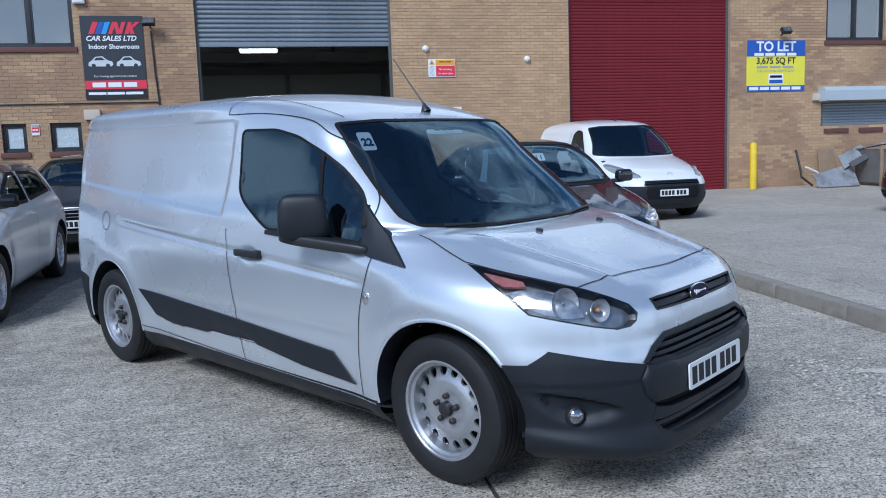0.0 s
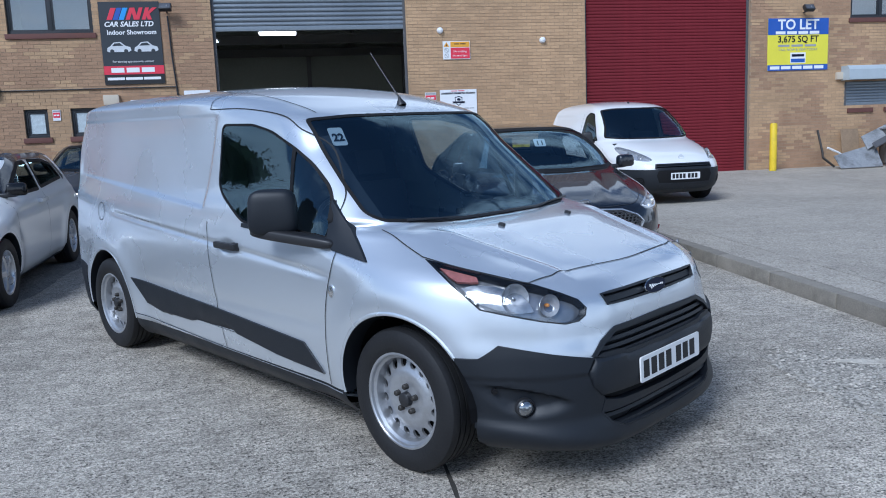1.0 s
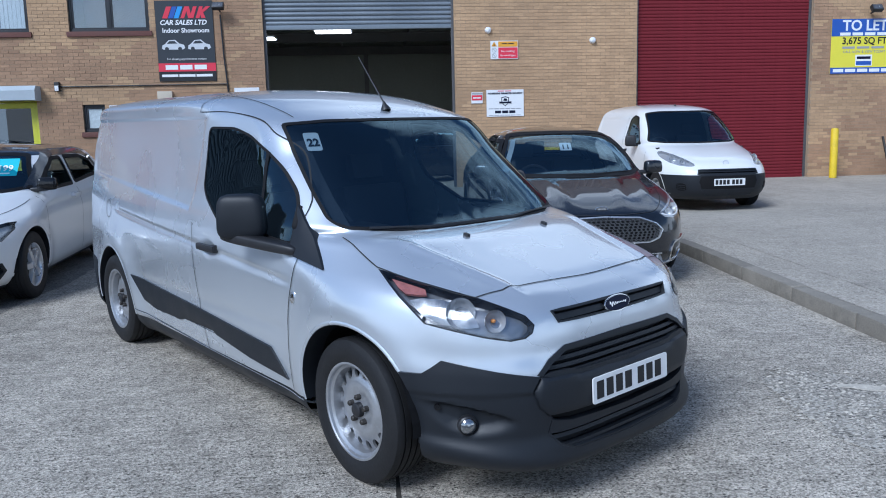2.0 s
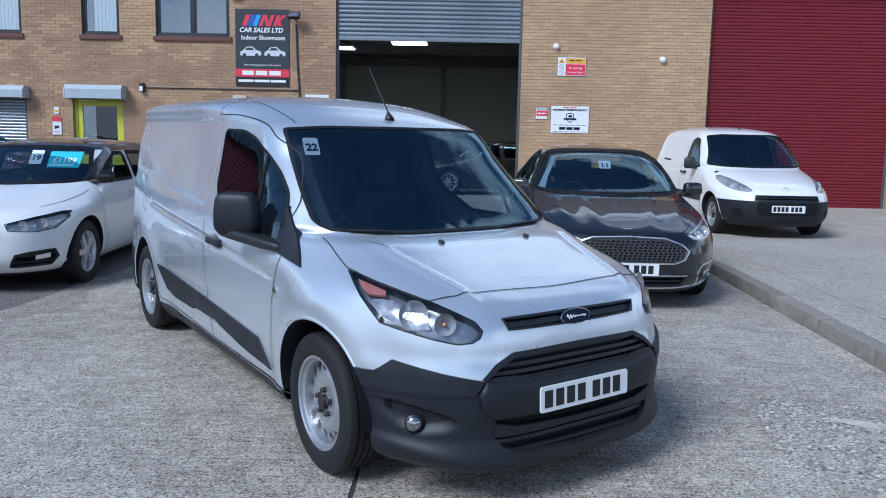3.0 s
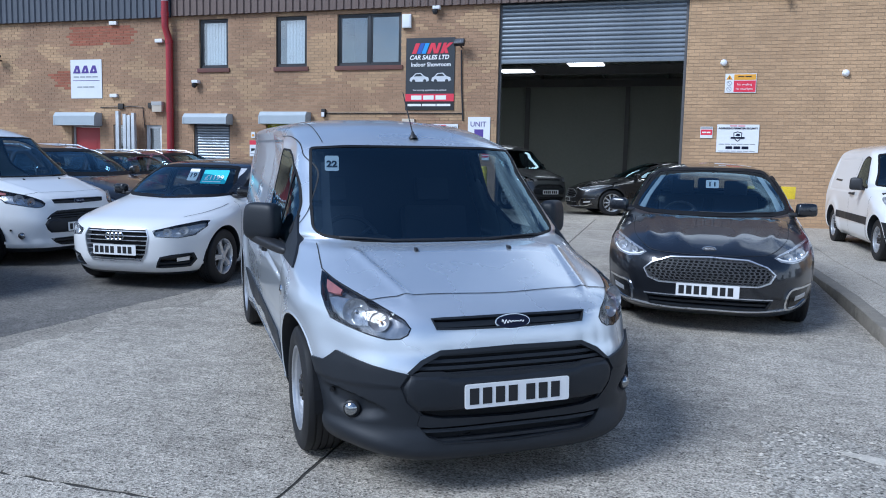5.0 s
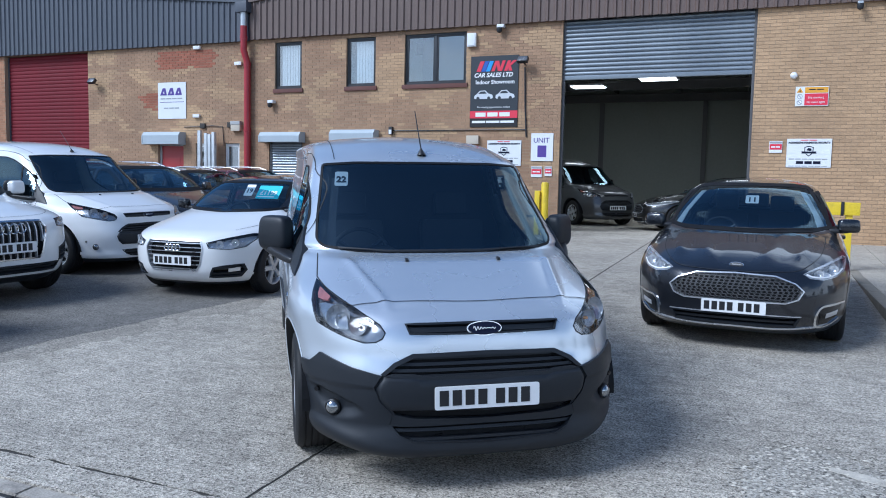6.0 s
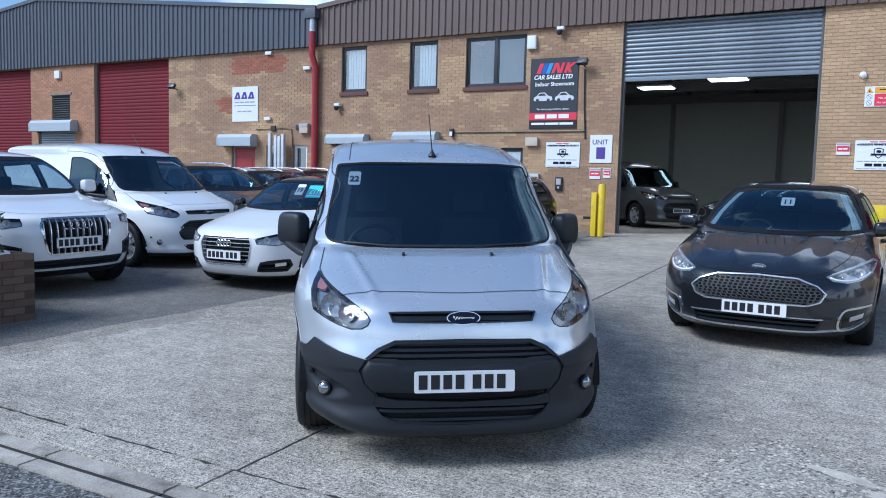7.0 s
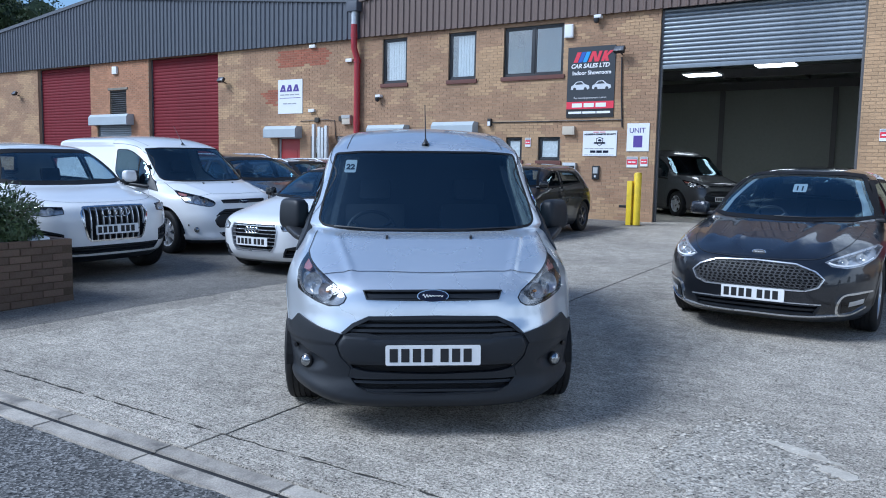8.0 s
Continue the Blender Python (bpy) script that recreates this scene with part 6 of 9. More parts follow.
def bumps(*items):
    """Swellings of the sides: (height of the middle, half height, from, to, amount)."""
    def swell(x, z):
        x, z = np.asarray(x, float), np.asarray(z, float)
        s = 0.0
        for kind, *a in items:
            if kind == "arch":
                ax, az, r, amt = a
                d = np.hypot(x - ax, (z - az))
                s = s + amt * np.exp(-((d - r) / 0.10) ** 2) * (z > az - 0.4)
            elif kind == "groove":
                z0, slope, wd, amt, xa, xb = a
                zz = z - (z0 + slope * x)
                s = s - amt * np.exp(-(zz / wd) ** 2) * np.clip((x - xa) / 0.15, 0, 1) * np.clip((xb - x) / 0.15, 0, 1)
            elif kind == "step":
                z0, slope, wd, amt, xa, xb = a
                zz = z - (z0 + slope * x)
                s = s + amt / (1 + np.exp(np.clip(zz / wd, -30, 30))) * np.clip((x - xa) / 0.12, 0, 1) * np.clip((xb - x) / 0.12, 0, 1)
            elif kind == "dish":
                x0, z0, rx, rz, amt = a
                s = s - amt * ease(1.3 - 1.3 * np.hypot((x - x0) / rx, (z - z0) / rz))
            elif kind == "panel":
                xa, xb, za, slope, zb, amt, e = a
                k = np.clip(np.minimum(np.minimum(x - xa, xb - x), np.minimum(z - za - slope * x, zb - z)) / e, 0, 1)
                s = s - amt * k * k * (3 - 2 * k)
        return s
    return swell


# a panel van with a sloping nose, long wheelbase
VAN_HIGH = softened(curve_through([(0.17, 0.0), (1.3, 0.0), (1.5, 0.008), (1.6, 0.030), (1.65, 0.066), (1.70, 0.155), (1.74, 0.23), (1.80, 0.2)]), 0.17, 1.80, 0.02)
VAN_LOW = softened(curve_through([(0.17, -0.01), (0.5, -0.05), (0.7, -0.09), (0.9, -0.10), (1.1, -0.072), (1.3, -0.022), (1.45, 0.0), (1.80, 0.0)]), 0.17, 1.80, 0.04)


def van_widen(x, z):
    """The box behind the cab is squarer under the roof and drawn in below the waist at the tail."""
    high = VAN_HIGH(z) * ease((-1.1 - x) / 1.1)
    low = VAN_LOW(z) * np.clip((-2.3 - x) / 1.5, 0, 1.1) ** 2
    return high + low


VAN_HULL = Hull(
    front=[(0.17, 0.70), (0.21, 0.80), (0.27, 0.815), (0.34, 0.795), (0.48, 0.80), (0.58, 0.79), (0.66, 0.765), (0.72, 0.755), (0.80, 0.73), (0.86, 0.67), (0.90, 0.58), (0.95, 0.41), (1.0, 0.23), (1.042, 0.075), (1.065, -0.09), (1.10, -0.15), (1.2, -0.275), (1.4, -0.53), (1.575, -0.765), (1.63, -0.87), (1.69, -1.05), (1.74, -1.30), (1.775, -1.65), (1.79, -1.9), (1.80, -2.3)],
    rear=[(0.17, -3.62), (0.30, -3.70), (0.5, -3.80), (0.7, -3.89), (0.90, -3.905), (1.15, -3.875), (1.45, -3.855), (1.6, -3.835), (1.66, -3.815), (1.70, -3.785), (1.74, -3.72), (1.765, -3.58), (1.785, -3.25), (1.80, -2.6)],
    width=[(0.17, 0.80), (0.25, 0.86), (0.40, 0.885), (0.60, 0.90), (0.80, 0.905), (0.95, 0.89), (1.06, 0.87), (1.2, 0.82), (1.4, 0.765), (1.55, 0.725), (1.63, 0.695), (1.69, 0.645), (1.745, 0.50), (1.78, 0.30), (1.80, 0.004)],
    nose=[(0.17, 0.9, 1.8, 4.3), (0.6, 0.95, 1.8, 4.3), (0.85, 0.98, 1.8, 4.0), (0.95, 1.0, 1.8, 4.0), (1.04, 0.85, 1.9, 4.0), (1.09, 0.5, 2.0, 3.5), (1.4, 0.40, 2.0, 3.6), (1.575, 0.30, 2.0, 4.0), (1.66, 0.5, 2.0, 3.0), (1.80, 0.6, 2.0, 2.0)],
    tail=[(0.17, 0.16, 2.2, 3.5), (1.1, 0.20, 2.2, 3.5), (1.65, 0.28, 2.2, 3.5), (1.80, 0.6, 2.0, 2.0)],
    swell=bumps(("arch", 0.0, 0.33, 0.42, 0.020), ("arch", -3.06, 0.33, 0.42, 0.020), ("panel", -3.66, -1.665, 0.958, -0.0735, 1.625, 0.010, 0.020), ("groove", 0.806, -0.0632, 0.016, 0.009, -3.0, -0.40), ("groove", 0.60, 0.012, 0.03, 0.005, -2.6, -0.45), ("dish", -1.365, 0.895, 0.10, 0.055, 0.012)),
    soft=0.010, widen=van_widen)

def bumper_outline(hull, top, mouth, low, arch_r, arch_z):
    """Half the outline of a moulded bumper: below its top edge, round the wheel arch, out of the openings."""
    arch = []
    for z in np.linspace(low, top[0][1], 9):
        x = math.sqrt(max(0.0, arch_r ** 2 - (z - arch_z) ** 2)) + 0.012
        arch.append((hull.share(x, z), float(z)))
    return [(0.0, low)] + arch + top[1:] + mouth


VAN_LAMP = [(0.72, 0.948), (0.745, 0.905), (0.755, 0.865), (0.745, 0.82), (0.73, 0.778), (0.665, 0.758), (0.59, 0.736), (0.52, 0.721), (0.47, 0.727), (0.44, 0.745), (0.426, 0.772), (0.445, 0.806), (0.49, 0.835), (0.548, 0.868), (0.605, 0.893), (0.66, 0.918)]
VAN_MOUTH = [(0.454, 0.577), (0.488, 0.522), (0.467, 0.451), (0.416, 0.394), (0.432, 0.342), (0.396, 0.287), (0.331, 0.259), (0.0, 0.247)]
VAN_BUMPER = bumper_outline(VAN_HULL, [(0.822, 0.578), (0.768, 0.584), (0.718, 0.640), (0.585, 0.606)], VAN_MOUTH, 0.175, 0.385, 0.335)
VAN_PLATE_PANEL = sym([(0, 0.555), (0.28, 0.56), (0.32, 0.572), (0.446, 0.573), (0.480, 0.522), (0.462, 0.455), (0.425, 0.412), (0, 0.40)])


def van_bumper_lift(u, z):
    """The moulding of the bumper: a scoop round the fog lamp under a crisp crease, a chin that flares at the foot."""
    c = np.abs(u)
    top = np.interp(c, (0.50, 0.545, 0.60, 0.68, 0.775), (0.385, 0.415, 0.442, 0.466, 0.484))
    low = np.interp(c, (0.50, 0.545, 0.60, 0.665, 0.72, 0.79), (0.380, 0.365, 0.345, 0.330, 0.352, 0.44))
    scoop = ease((top - z) / 0.020) * ease((z - low) / 0.06) * ease((c - 0.51) / 0.10) * ease((0.80 - c) / 0.10)
    lip = np.interp(c, (0.0, 0.33, 0.45, 0.56, 0.66, 0.74, 0.84), (0.205, 0.210, 0.222, 0.240, 0.262, 0.280, 0.30))
    d = z - lip
    chin = np.where(d > 0, np.exp(-(d / 0.035) ** 2), np.exp(-(d / 0.06) ** 2)) * ease((0.90 - c) / 0.2)
    fold = 0.007 * ease((z - 0.535 + 0.05 * c) / 0.012)
    return 0.006 - 0.030 * scoop + 0.020 * chin + fold


VAN = dict(
    hull=VAN_HULL, paint="paint_silver", axles=(0.0, -3.062), tyre=0.325, rim=0.213, tyre_width=0.205, track=0.890, arch=0.385, wheel="steel",
    step=0.017, nf=64, ns=210, seal=0.013, side_seal=0.013,
    screen=fillet(sym([(0, 1.585), (0.45, 1.583), (0.662, 1.569), (0.69, 1.40), (0.722, 1.24), (0.738, 1.12), (0.70, 1.085), (0.5, 1.068), (0, 1.066)]), 0.025, 3),
    side_windows=[fillet([(-1.60, 1.560), (-1.28, 1.555), (-1.08, 1.515), (-0.885, 1.440), (-0.72, 1.350), (-0.575, 1.245), (-0.515, 1.172), (-0.49, 1.08), (-0.478, 1.007), (-0.81, 1.035), (-1.21, 1.035), (-1.27, 1.06), (-1.48, 1.165), (-1.545, 1.225)], 0.05, 4)],
    rear_window=None, seats=(-1.25, 0.46, 0.40), dash=(-0.50, 0.98), bulkhead=-1.80,
    lamps=[VAN_LAMP], cuts=[[(0.50, 0.375), (0.53, 0.415), (0.60, 0.458), (0.70, 0.485), (0.80, 0.495), (0.81, 0.42), (0.74, 0.340), (0.66, 0.318), (0.57, 0.335)], [(0.0, 0.404), (0.42, 0.416), (0.405, 0.394), (0.323, 0.372), (0.0, 0.360)]],
    grilles=[dict(poly=sym([(0, 0.673), (0.315, 0.668), (0.395, 0.627), (0.45, 0.579), (0.318, 0.577), (0.28, 0.565), (0, 0.56)]), bars=4, name="grille", mat="rubber", bar=0.015, deep=0.045),
             dict(poly=sym([(0, 0.341), (0.428, 0.339), (0.394, 0.289), (0.331, 0.261), (0, 0.249)]), bars=2, name="lower_grille", mat="rubber", bar=0.014, deep=0.05, rim_wide=0.010),
             dict(poly=sym([(0, 0.813), (0.338, 0.811), (0.322, 0.769), (0, 0.763)]), bars=1, name="upper_slot", mat="rubber", deep=0.028, rim_wide=0.009, bar=0.024)],
    panels=[("bumper", VAN_BUMPER, "wrap2", "bumper", van_bumper_lift, 0.014, 0.011),
            ("bumper_bar", sym([(0.0, 0.362), (0.323, 0.374), (0.414, 0.393), (0.430, 0.343), (0.0, 0.343)]), "wrap", "bumper", 0.008, 0.03),
            ("plate_panel", VAN_PLATE_PANEL, "wrap", "bumper", pillow(VAN_PLATE_PANEL, 0.001, 0.018, 0.026), 0.02, 0.018),
            ("mouth_shadow_gap", sym([(0, 0.398), (0.42, 0.41), (0.41, 0.396), (0.323, 0.376), (0, 0.364)]), "wrap", "rubber", -0.022, 0.0),
            ("side_moulding", [(-2.635, 0.573), (-2.46, 0.422), (-2.24, 0.39), (-2.16, 0.418), (-1.34, 0.404), (-0.955, 0.358), (-0.80, 0.349), (-0.54, 0.338), (-0.69, 0.474), (-1.6, 0.528)], "side", "bumper", 0.010, 0.014),
            ("sill_moulding", [(-2.665, 0.32), (-1.6, 0.285), (-0.41, 0.272), (-0.41, 0.176), (-2.665, 0.176)], "side", "paint", lambda u, z: 0.006 - 0.75 * np.clip(0.285 - 0.012 * (u + 1.6) - z, 0, 0.12), 0.012, 0.03),
            ("window_trim", [(-0.43, 0.962), (-0.80, 0.995), (-1.22, 1.012), (-1.22, 1.034), (-0.80, 1.034), (-0.44, 1.003)], "side", "bumper", 0.009, 0.014),
            ("rear_bumper", [(-3.47, 0.20), (-3.47, 0.56), (-3.80, 0.60), (-3.90, 0.60), (-3.90, 0.20)], "side", "bumper", 0.006, 0.014)],
    strips=[("window_divider", [(-0.868, 1.425), (-0.845, 1.32), (-0.792, 1.04)], "side", 0.024, "rubber", 0.006),
            ("window_trim", [(-0.520, 1.175), (-0.505, 1.14), (-0.486, 1.08), (-0.474, 1.02)], "side", 0.026, "rubber", 0.007)],
    dark_below=0.29, dark_nose=0.572, lip=0.014, ridges=[(0.60, 0.44, 0.013, 0.022, -0.08, 0.66)], ridge_above=0.84, indicator=[(0.662, 0.905), (0.685, 0.918), (0.713, 0.932), (0.728, 0.905), (0.728, 0.888), (0.70, 0.887), (0.675, 0.890)],
    plate=(0.474, -3.0, 0.020), handles=[(-1.365, 0.90)], handle_mat="dark", mirror=(-0.70, 1.128, (0.155, 0.25, 0.222), -0.005, "bumper", 42.0, ((-0.44, 0.86, 0.985), (-0.885, 1.015, 1.032), 0.045, 0.027)),
    wipers=[[(0.60, 1.074), (0.2, 1.066), (-0.05, 1.068)], [(0.0, 1.066), (-0.35, 1.067), (-0.62, 1.078)]],
    seams=[([(-1.50, 0.29), (-1.515, 0.43), (-1.552, 0.737), (-1.60, 1.02)], "side"),
           ([(-2.665, 0.324), (-1.6, 0.289), (-0.42, 0.276)], "side"),
           ([(-1.70, 1.735), (-1.735, 1.70), (-1.75, 1.648)], "side"),
           ([(-1.75, 1.648), (-1.4, 1.64), (-1.034, 1.593), (-0.87, 1.52), (-0.70, 1.433), (-0.519, 1.248), (-0.475, 1.185), (-0.462, 1.12)], "side"),
           ([(-0.405, 0.96), (-0.42, 0.89), (-0.487, 0.637), (-0.498, 0.292)], "side"),
           ([(-3.15 + 0.062 * math.cos(q), 0.985 + 0.062 * math.sin(q)) for q in (2 * math.pi * k / 20 for k in range(21))], "side"),
           ([(-0.24, 0.735), (-0.14, 0.742), (0.05, 0.757)], "top"), ([(-0.24, -0.735), (-0.14, -0.742), (0.05, -0.757)], "top"),
           ([(-3.4, 0.53), (-2, 0.55), (-1.2, 0.57), (-0.9, 0.58)], "top"), ([(-3.4, -0.53), (-2, -0.55), (-1.2, -0.57), (-0.9, -0.58)], "top"),
           ([(0.515, -0.62), (0.535, -0.55), (0.557, -0.454), (0.584, -0.2), (0.595, 0.0), (0.584, 0.2), (0.557, 0.454), (0.535, 0.55), (0.515, 0.62)], "top"),
           ([(0.515, -0.617), (0.45, -0.655), (0.33, -0.698), (0.195, -0.731), (0.05, -0.757)], "top"), ([(0.515, 0.617), (0.45, 0.655), (0.33, 0.698), (0.195, 0.731), (0.05, 0.757)], "top")],
)


def card(parent, words, x, y, z, yaw, lean, w=0.13, h=0.16, mat="paper", ink="ink", size=0.10, name="price_card"):
    """A card behind the glass with its number."""
    m = Matrix.Translation((x, y, z)) @ pose(0, 0, 0, 0, 0, 90 + yaw) @ pose(0, 0, 0, lean)
    c = part(name, prism_bm(fillet([(-w / 2, -h / 2), (w / 2, -h / 2), (w / 2, h / 2), (-w / 2, h / 2)], 0.015), 0.002), M[mat], parent)
    c.matrix_basis = m
    if words:
        lettering("card_number", words, size, M[ink], c, Matrix.Translation((0, -0.004, -h * 0.08)), bold=0.002)
    return c


def oval_badge(car, hull, z, w=0.088, h=0.036, out=0.012, rim="chrome", face="ink_navy"):
    got, _ = project(hull, [(0.0, z)], "front")
    ring = [(w * math.cos(q), h * math.sin(q)) for q in (2 * math.pi * k / 32 for k in range(32))]
    b = part("badge", prism_bm(ring, 0.014, 0.003), M[rim], car, "chrome rimmed oval badge")
    b.matrix_basis = Matrix.Translation((float(got[0, 0]) - 0.006, 0, z)) @ pose(0, 0, 0, 0, 0, 90) @ pose(0, 0, 0, -14)
    part("badge_face", prism_bm([(a * 0.95, c * 0.90) for a, c in ring], 0.016, 0.002), M[face], b)
    bm = bmesh.new()
    add_tube(bm, [(w * (-0.62 + 1.24 * k / 36), -0.0170, h * (0.34 - 0.5 * k / 36) * math.sin(k * 1.15)) for k in range(37)], h * 0.055, 5)
    part("badge_mark", bm, M["ink_white"], b)
    return b


def rings_badge(car, hull, z, r=0.036, gap=0.055, n=4):
    got, _ = project(hull, [(0.0, z)], "front")
    bm = bmesh.new()
    for k in range(n):
        add_tube(bm, [((k - (n - 1) / 2) * gap + r * math.cos(q), 0, r * math.sin(q)) for q in (2 * math.pi * i / 24 for i in range(24))], 0.0055, 6, closed=True)
    b = part("badge", bm, M["chrome"], car, "row of linked chrome rings")
    b.matrix_basis = Matrix.Translation((float(got[0, 0]) + 0.012, 0, z)) @ pose(0, 0, 0, 0, 0, 90)


def corner_trim(car, s):
    """The black corner piece between quarter light, bonnet and mirror arm."""
    rim = [(-0.522, 0.790, 1.186), (-0.445, 0.803, 1.122), (-0.36, 0.812, 1.056), (-0.28, 0.838, 0.990), (-0.200, 0.868, 0.928), (-0.31, 0.876, 0.945), (-0.43, 0.882, 0.962), (-0.480, 0.872, 1.0), (-0.500, 0.832, 1.09)]
    mid = (-0.40, 0.852, 1.02)
    bm = bmesh.new()
    up = [bm.verts.new((x, s * (y + 0.008), z)) for x, y, z in rim]
    low = [bm.verts.new((x, s * (y - 0.03), z)) for x, y, z in rim]
    c = bm.verts.new((mid[0], s * (mid[1] + 0.012), mid[2]))
    n = len(rim)
    for i in range(n):
        j = (i + 1) % n
        bm.faces.new((up[i], up[j], c))
        bm.faces.new((up[j], up[i], low[i], low[j]))
    bmesh.ops.recalc_face_normals(bm, faces=bm.faces)
    part("corner_trim", bm, M["bumper"], car, smooth=40)


def van_extras(car, hull, fog=True):
    """Fog lamps, repeaters, aerial, nozzles, bonnet creases."""
    for s in (1, -1):
        corner_trim(car, s)
        p = hull.wrap(np.array([s * 0.678]), np.array([0.385]))[0]
        way = Vector((0.86, 0.5 * s, 0)).normalized().to_track_quat("Y", "Z").to_matrix().to_4x4()
        m = Matrix.Translation(Vector(p) + Vector((-0.006, 0, 0))) @ way
        f = part("fog_lamp", lathe_bm([(0.040, -0.01), (0.040, 0.014), (0.034, 0.020)], 24, m=m), M["dark"], car)
        part("reflector", lathe_bm([(0.034, 0.016), (0.028, 0.024), (0.015, 0.031), (0.001, 0.033)], 20, m=m), M["fog_glass"], f)
        p2 = hull.wrap(np.array([s * 0.745]), np.array([0.452]))[0]
        part("parking_sensor", lathe_bm([(0.013, -0.004), (0.012, 0.010), (0.001, 0.011)], 14, m=Matrix.Translation(Vector(p2)) @ way), M["gloss_black"], car)
        q, _ = project(hull, [(-0.425, 0.77)], "left" if s > 0 else "right")
        r = part("side_repeater", lathe_bm([(0.030, -0.004), (0.028, 0.006), (0.001, 0.012)], 20, m=Matrix.Translation((q[0, 0], q[0, 1], q[0, 2])) @ (pose(0, 0, 0) if s > 0 else pose(0, 0, 0, 0, 0, 180)) @ Matrix.Diagonal((0.7, 1, 1, 1))), M["chrome"], car)
        n, _ = project(hull, [(0.085, s * 0.265)], "top")
        part("washer_nozzle", box_bm(-0.018, -0.009, -0.004, 0.014, 0.009, 0.014, 0.005, m=Matrix.Translation(Vector(n[0])) @ pose(0, 0, 0, 0, 12, 0)), M["dark"], car)
    a, _ = project(hull, [(-0.88, 0.005)], "top")
    a = Vector(a[0])
    ant = part("aerial", lathe_bm([(0.030, -0.004), (0.028, 0.008), (0.012, 0.035), (0.007, 0.05), (0.001, 0.05)], 16, axis="z", m=Matrix.Translation(a) @ pose(0, 0, 0, 0, -20, 0)), M["dark"], car)
    part("aerial_rod", tube_bm([a + Vector((-0.014, 0, 0.04)), a + Vector((-0.13, 0, 0.17)), a + Vector((-0.25, 0, 0.31))], [0.005, 0.004, 0.003], 6), M["dark"], ant)
    oval_badge(car, hull, 0.785)


van = build_car(VAN, on_ground(1.329, 0.836, -54.52), "van", "silver long wheelbase panel van with black bumpers and steel wheels", "van")
van_extras(van, VAN_HULL)
for s in (1, -1):
    part("pillar_trim", skin_panel(VAN_HULL, [(s * y, z) for y, z in ((0.585, 1.54), (0.635, 1.53), (0.695, 1.22), (0.712, 1.10), (0.655, 1.09), (0.640, 1.24))][::s], "front", -0.075, 0.006, 0.06), M["cloth"], van, "dark grey inner pillar lining")
sc, _ = project(VAN_HULL, [(-0.58, 1.49)], "front")
card(van, "22", float(sc[0, 0]) - 0.06, -0.545, 1.475, -10, -38, 0.085, 0.115, size=0.065)

white_van = build_car(dict(VAN, paint="paint_white", step=0.035, nf=26, ns=90, handle_mat="dark",
    cuts=[], panels=[p for p in VAN["panels"] if p[0] not in ("bumper", "fog_bezel", "bumper_bar", "side_moulding", "rear_bumper", "mouth_shadow_gap")], strips=VAN["strips"], dark_below=0.23, dark_nose=0.0, wheel="alloy", spokes=7),
    on_ground(-5.947, 5.438, -6.8) @ Matrix.Scale(1.046, 4), "van", "white panel van with body coloured bumper", "van")
van_extras(white_van, VAN_HULL)

# a smaller white panel van with a black lower bumper, on the apron
PV_HULL = Hull(
    front=[(0.20, 0.74), (0.28, 0.85), (0.40, 0.885), (0.55, 0.89), (0.64, 0.87), (0.70, 0.83), (0.78, 0.74), (0.86, 0.57), (0.94, 0.34), (1.01, 0.10), (1.06, -0.10), (1.10, -0.20), (1.3, -0.44), (1.5, -0.70), (1.62, -0.88), (1.69, -1.05), (1.74, -1.35), (1.775, -1.8), (1.79, -2.2)],
    rear=[(0.20, -3.30), (0.40, -3.42), (0.8, -3.45), (1.2, -3.42), (1.55, -3.36), (1.68, -3.28), (1.74, -3.1), (1.775, -2.8), (1.79, -2.4)],
    width=[(0.20, 0.78), (0.30, 0.86), (0.5, 0.90), (0.8, 0.905), (1.0, 0.885), (1.1, 0.865), (1.3, 0.81), (1.5, 0.75), (1.62, 0.70), (1.69, 0.62), (1.74, 0.48), (1.775, 0.28), (1.79, 0.05)],
    nose=[(0.20, 0.85, 1.9, 4.0), (0.7, 0.9, 1.9, 3.8), (0.9, 0.95, 1.9, 3.6), (1.05, 0.8, 1.9, 3.5), (1.15, 0.5, 2.0, 3.4), (1.6, 0.4, 2.0, 3.4), (1.79, 0.6, 2.0, 2.0)],
    tail=[(0.20, 0.16, 2.2, 3.5), (1.6, 0.25, 2.2, 3.5), (1.79, 0.5, 2.0, 2.0)],
    swell=bumps(("arch", 0.0, 0.33, 0.42, 0.02), ("arch", -2.73, 0.33, 0.42, 0.02), ("panel", -3.1, -1.35, 0.95, 0.0, 1.55, 0.008, 0.04)))
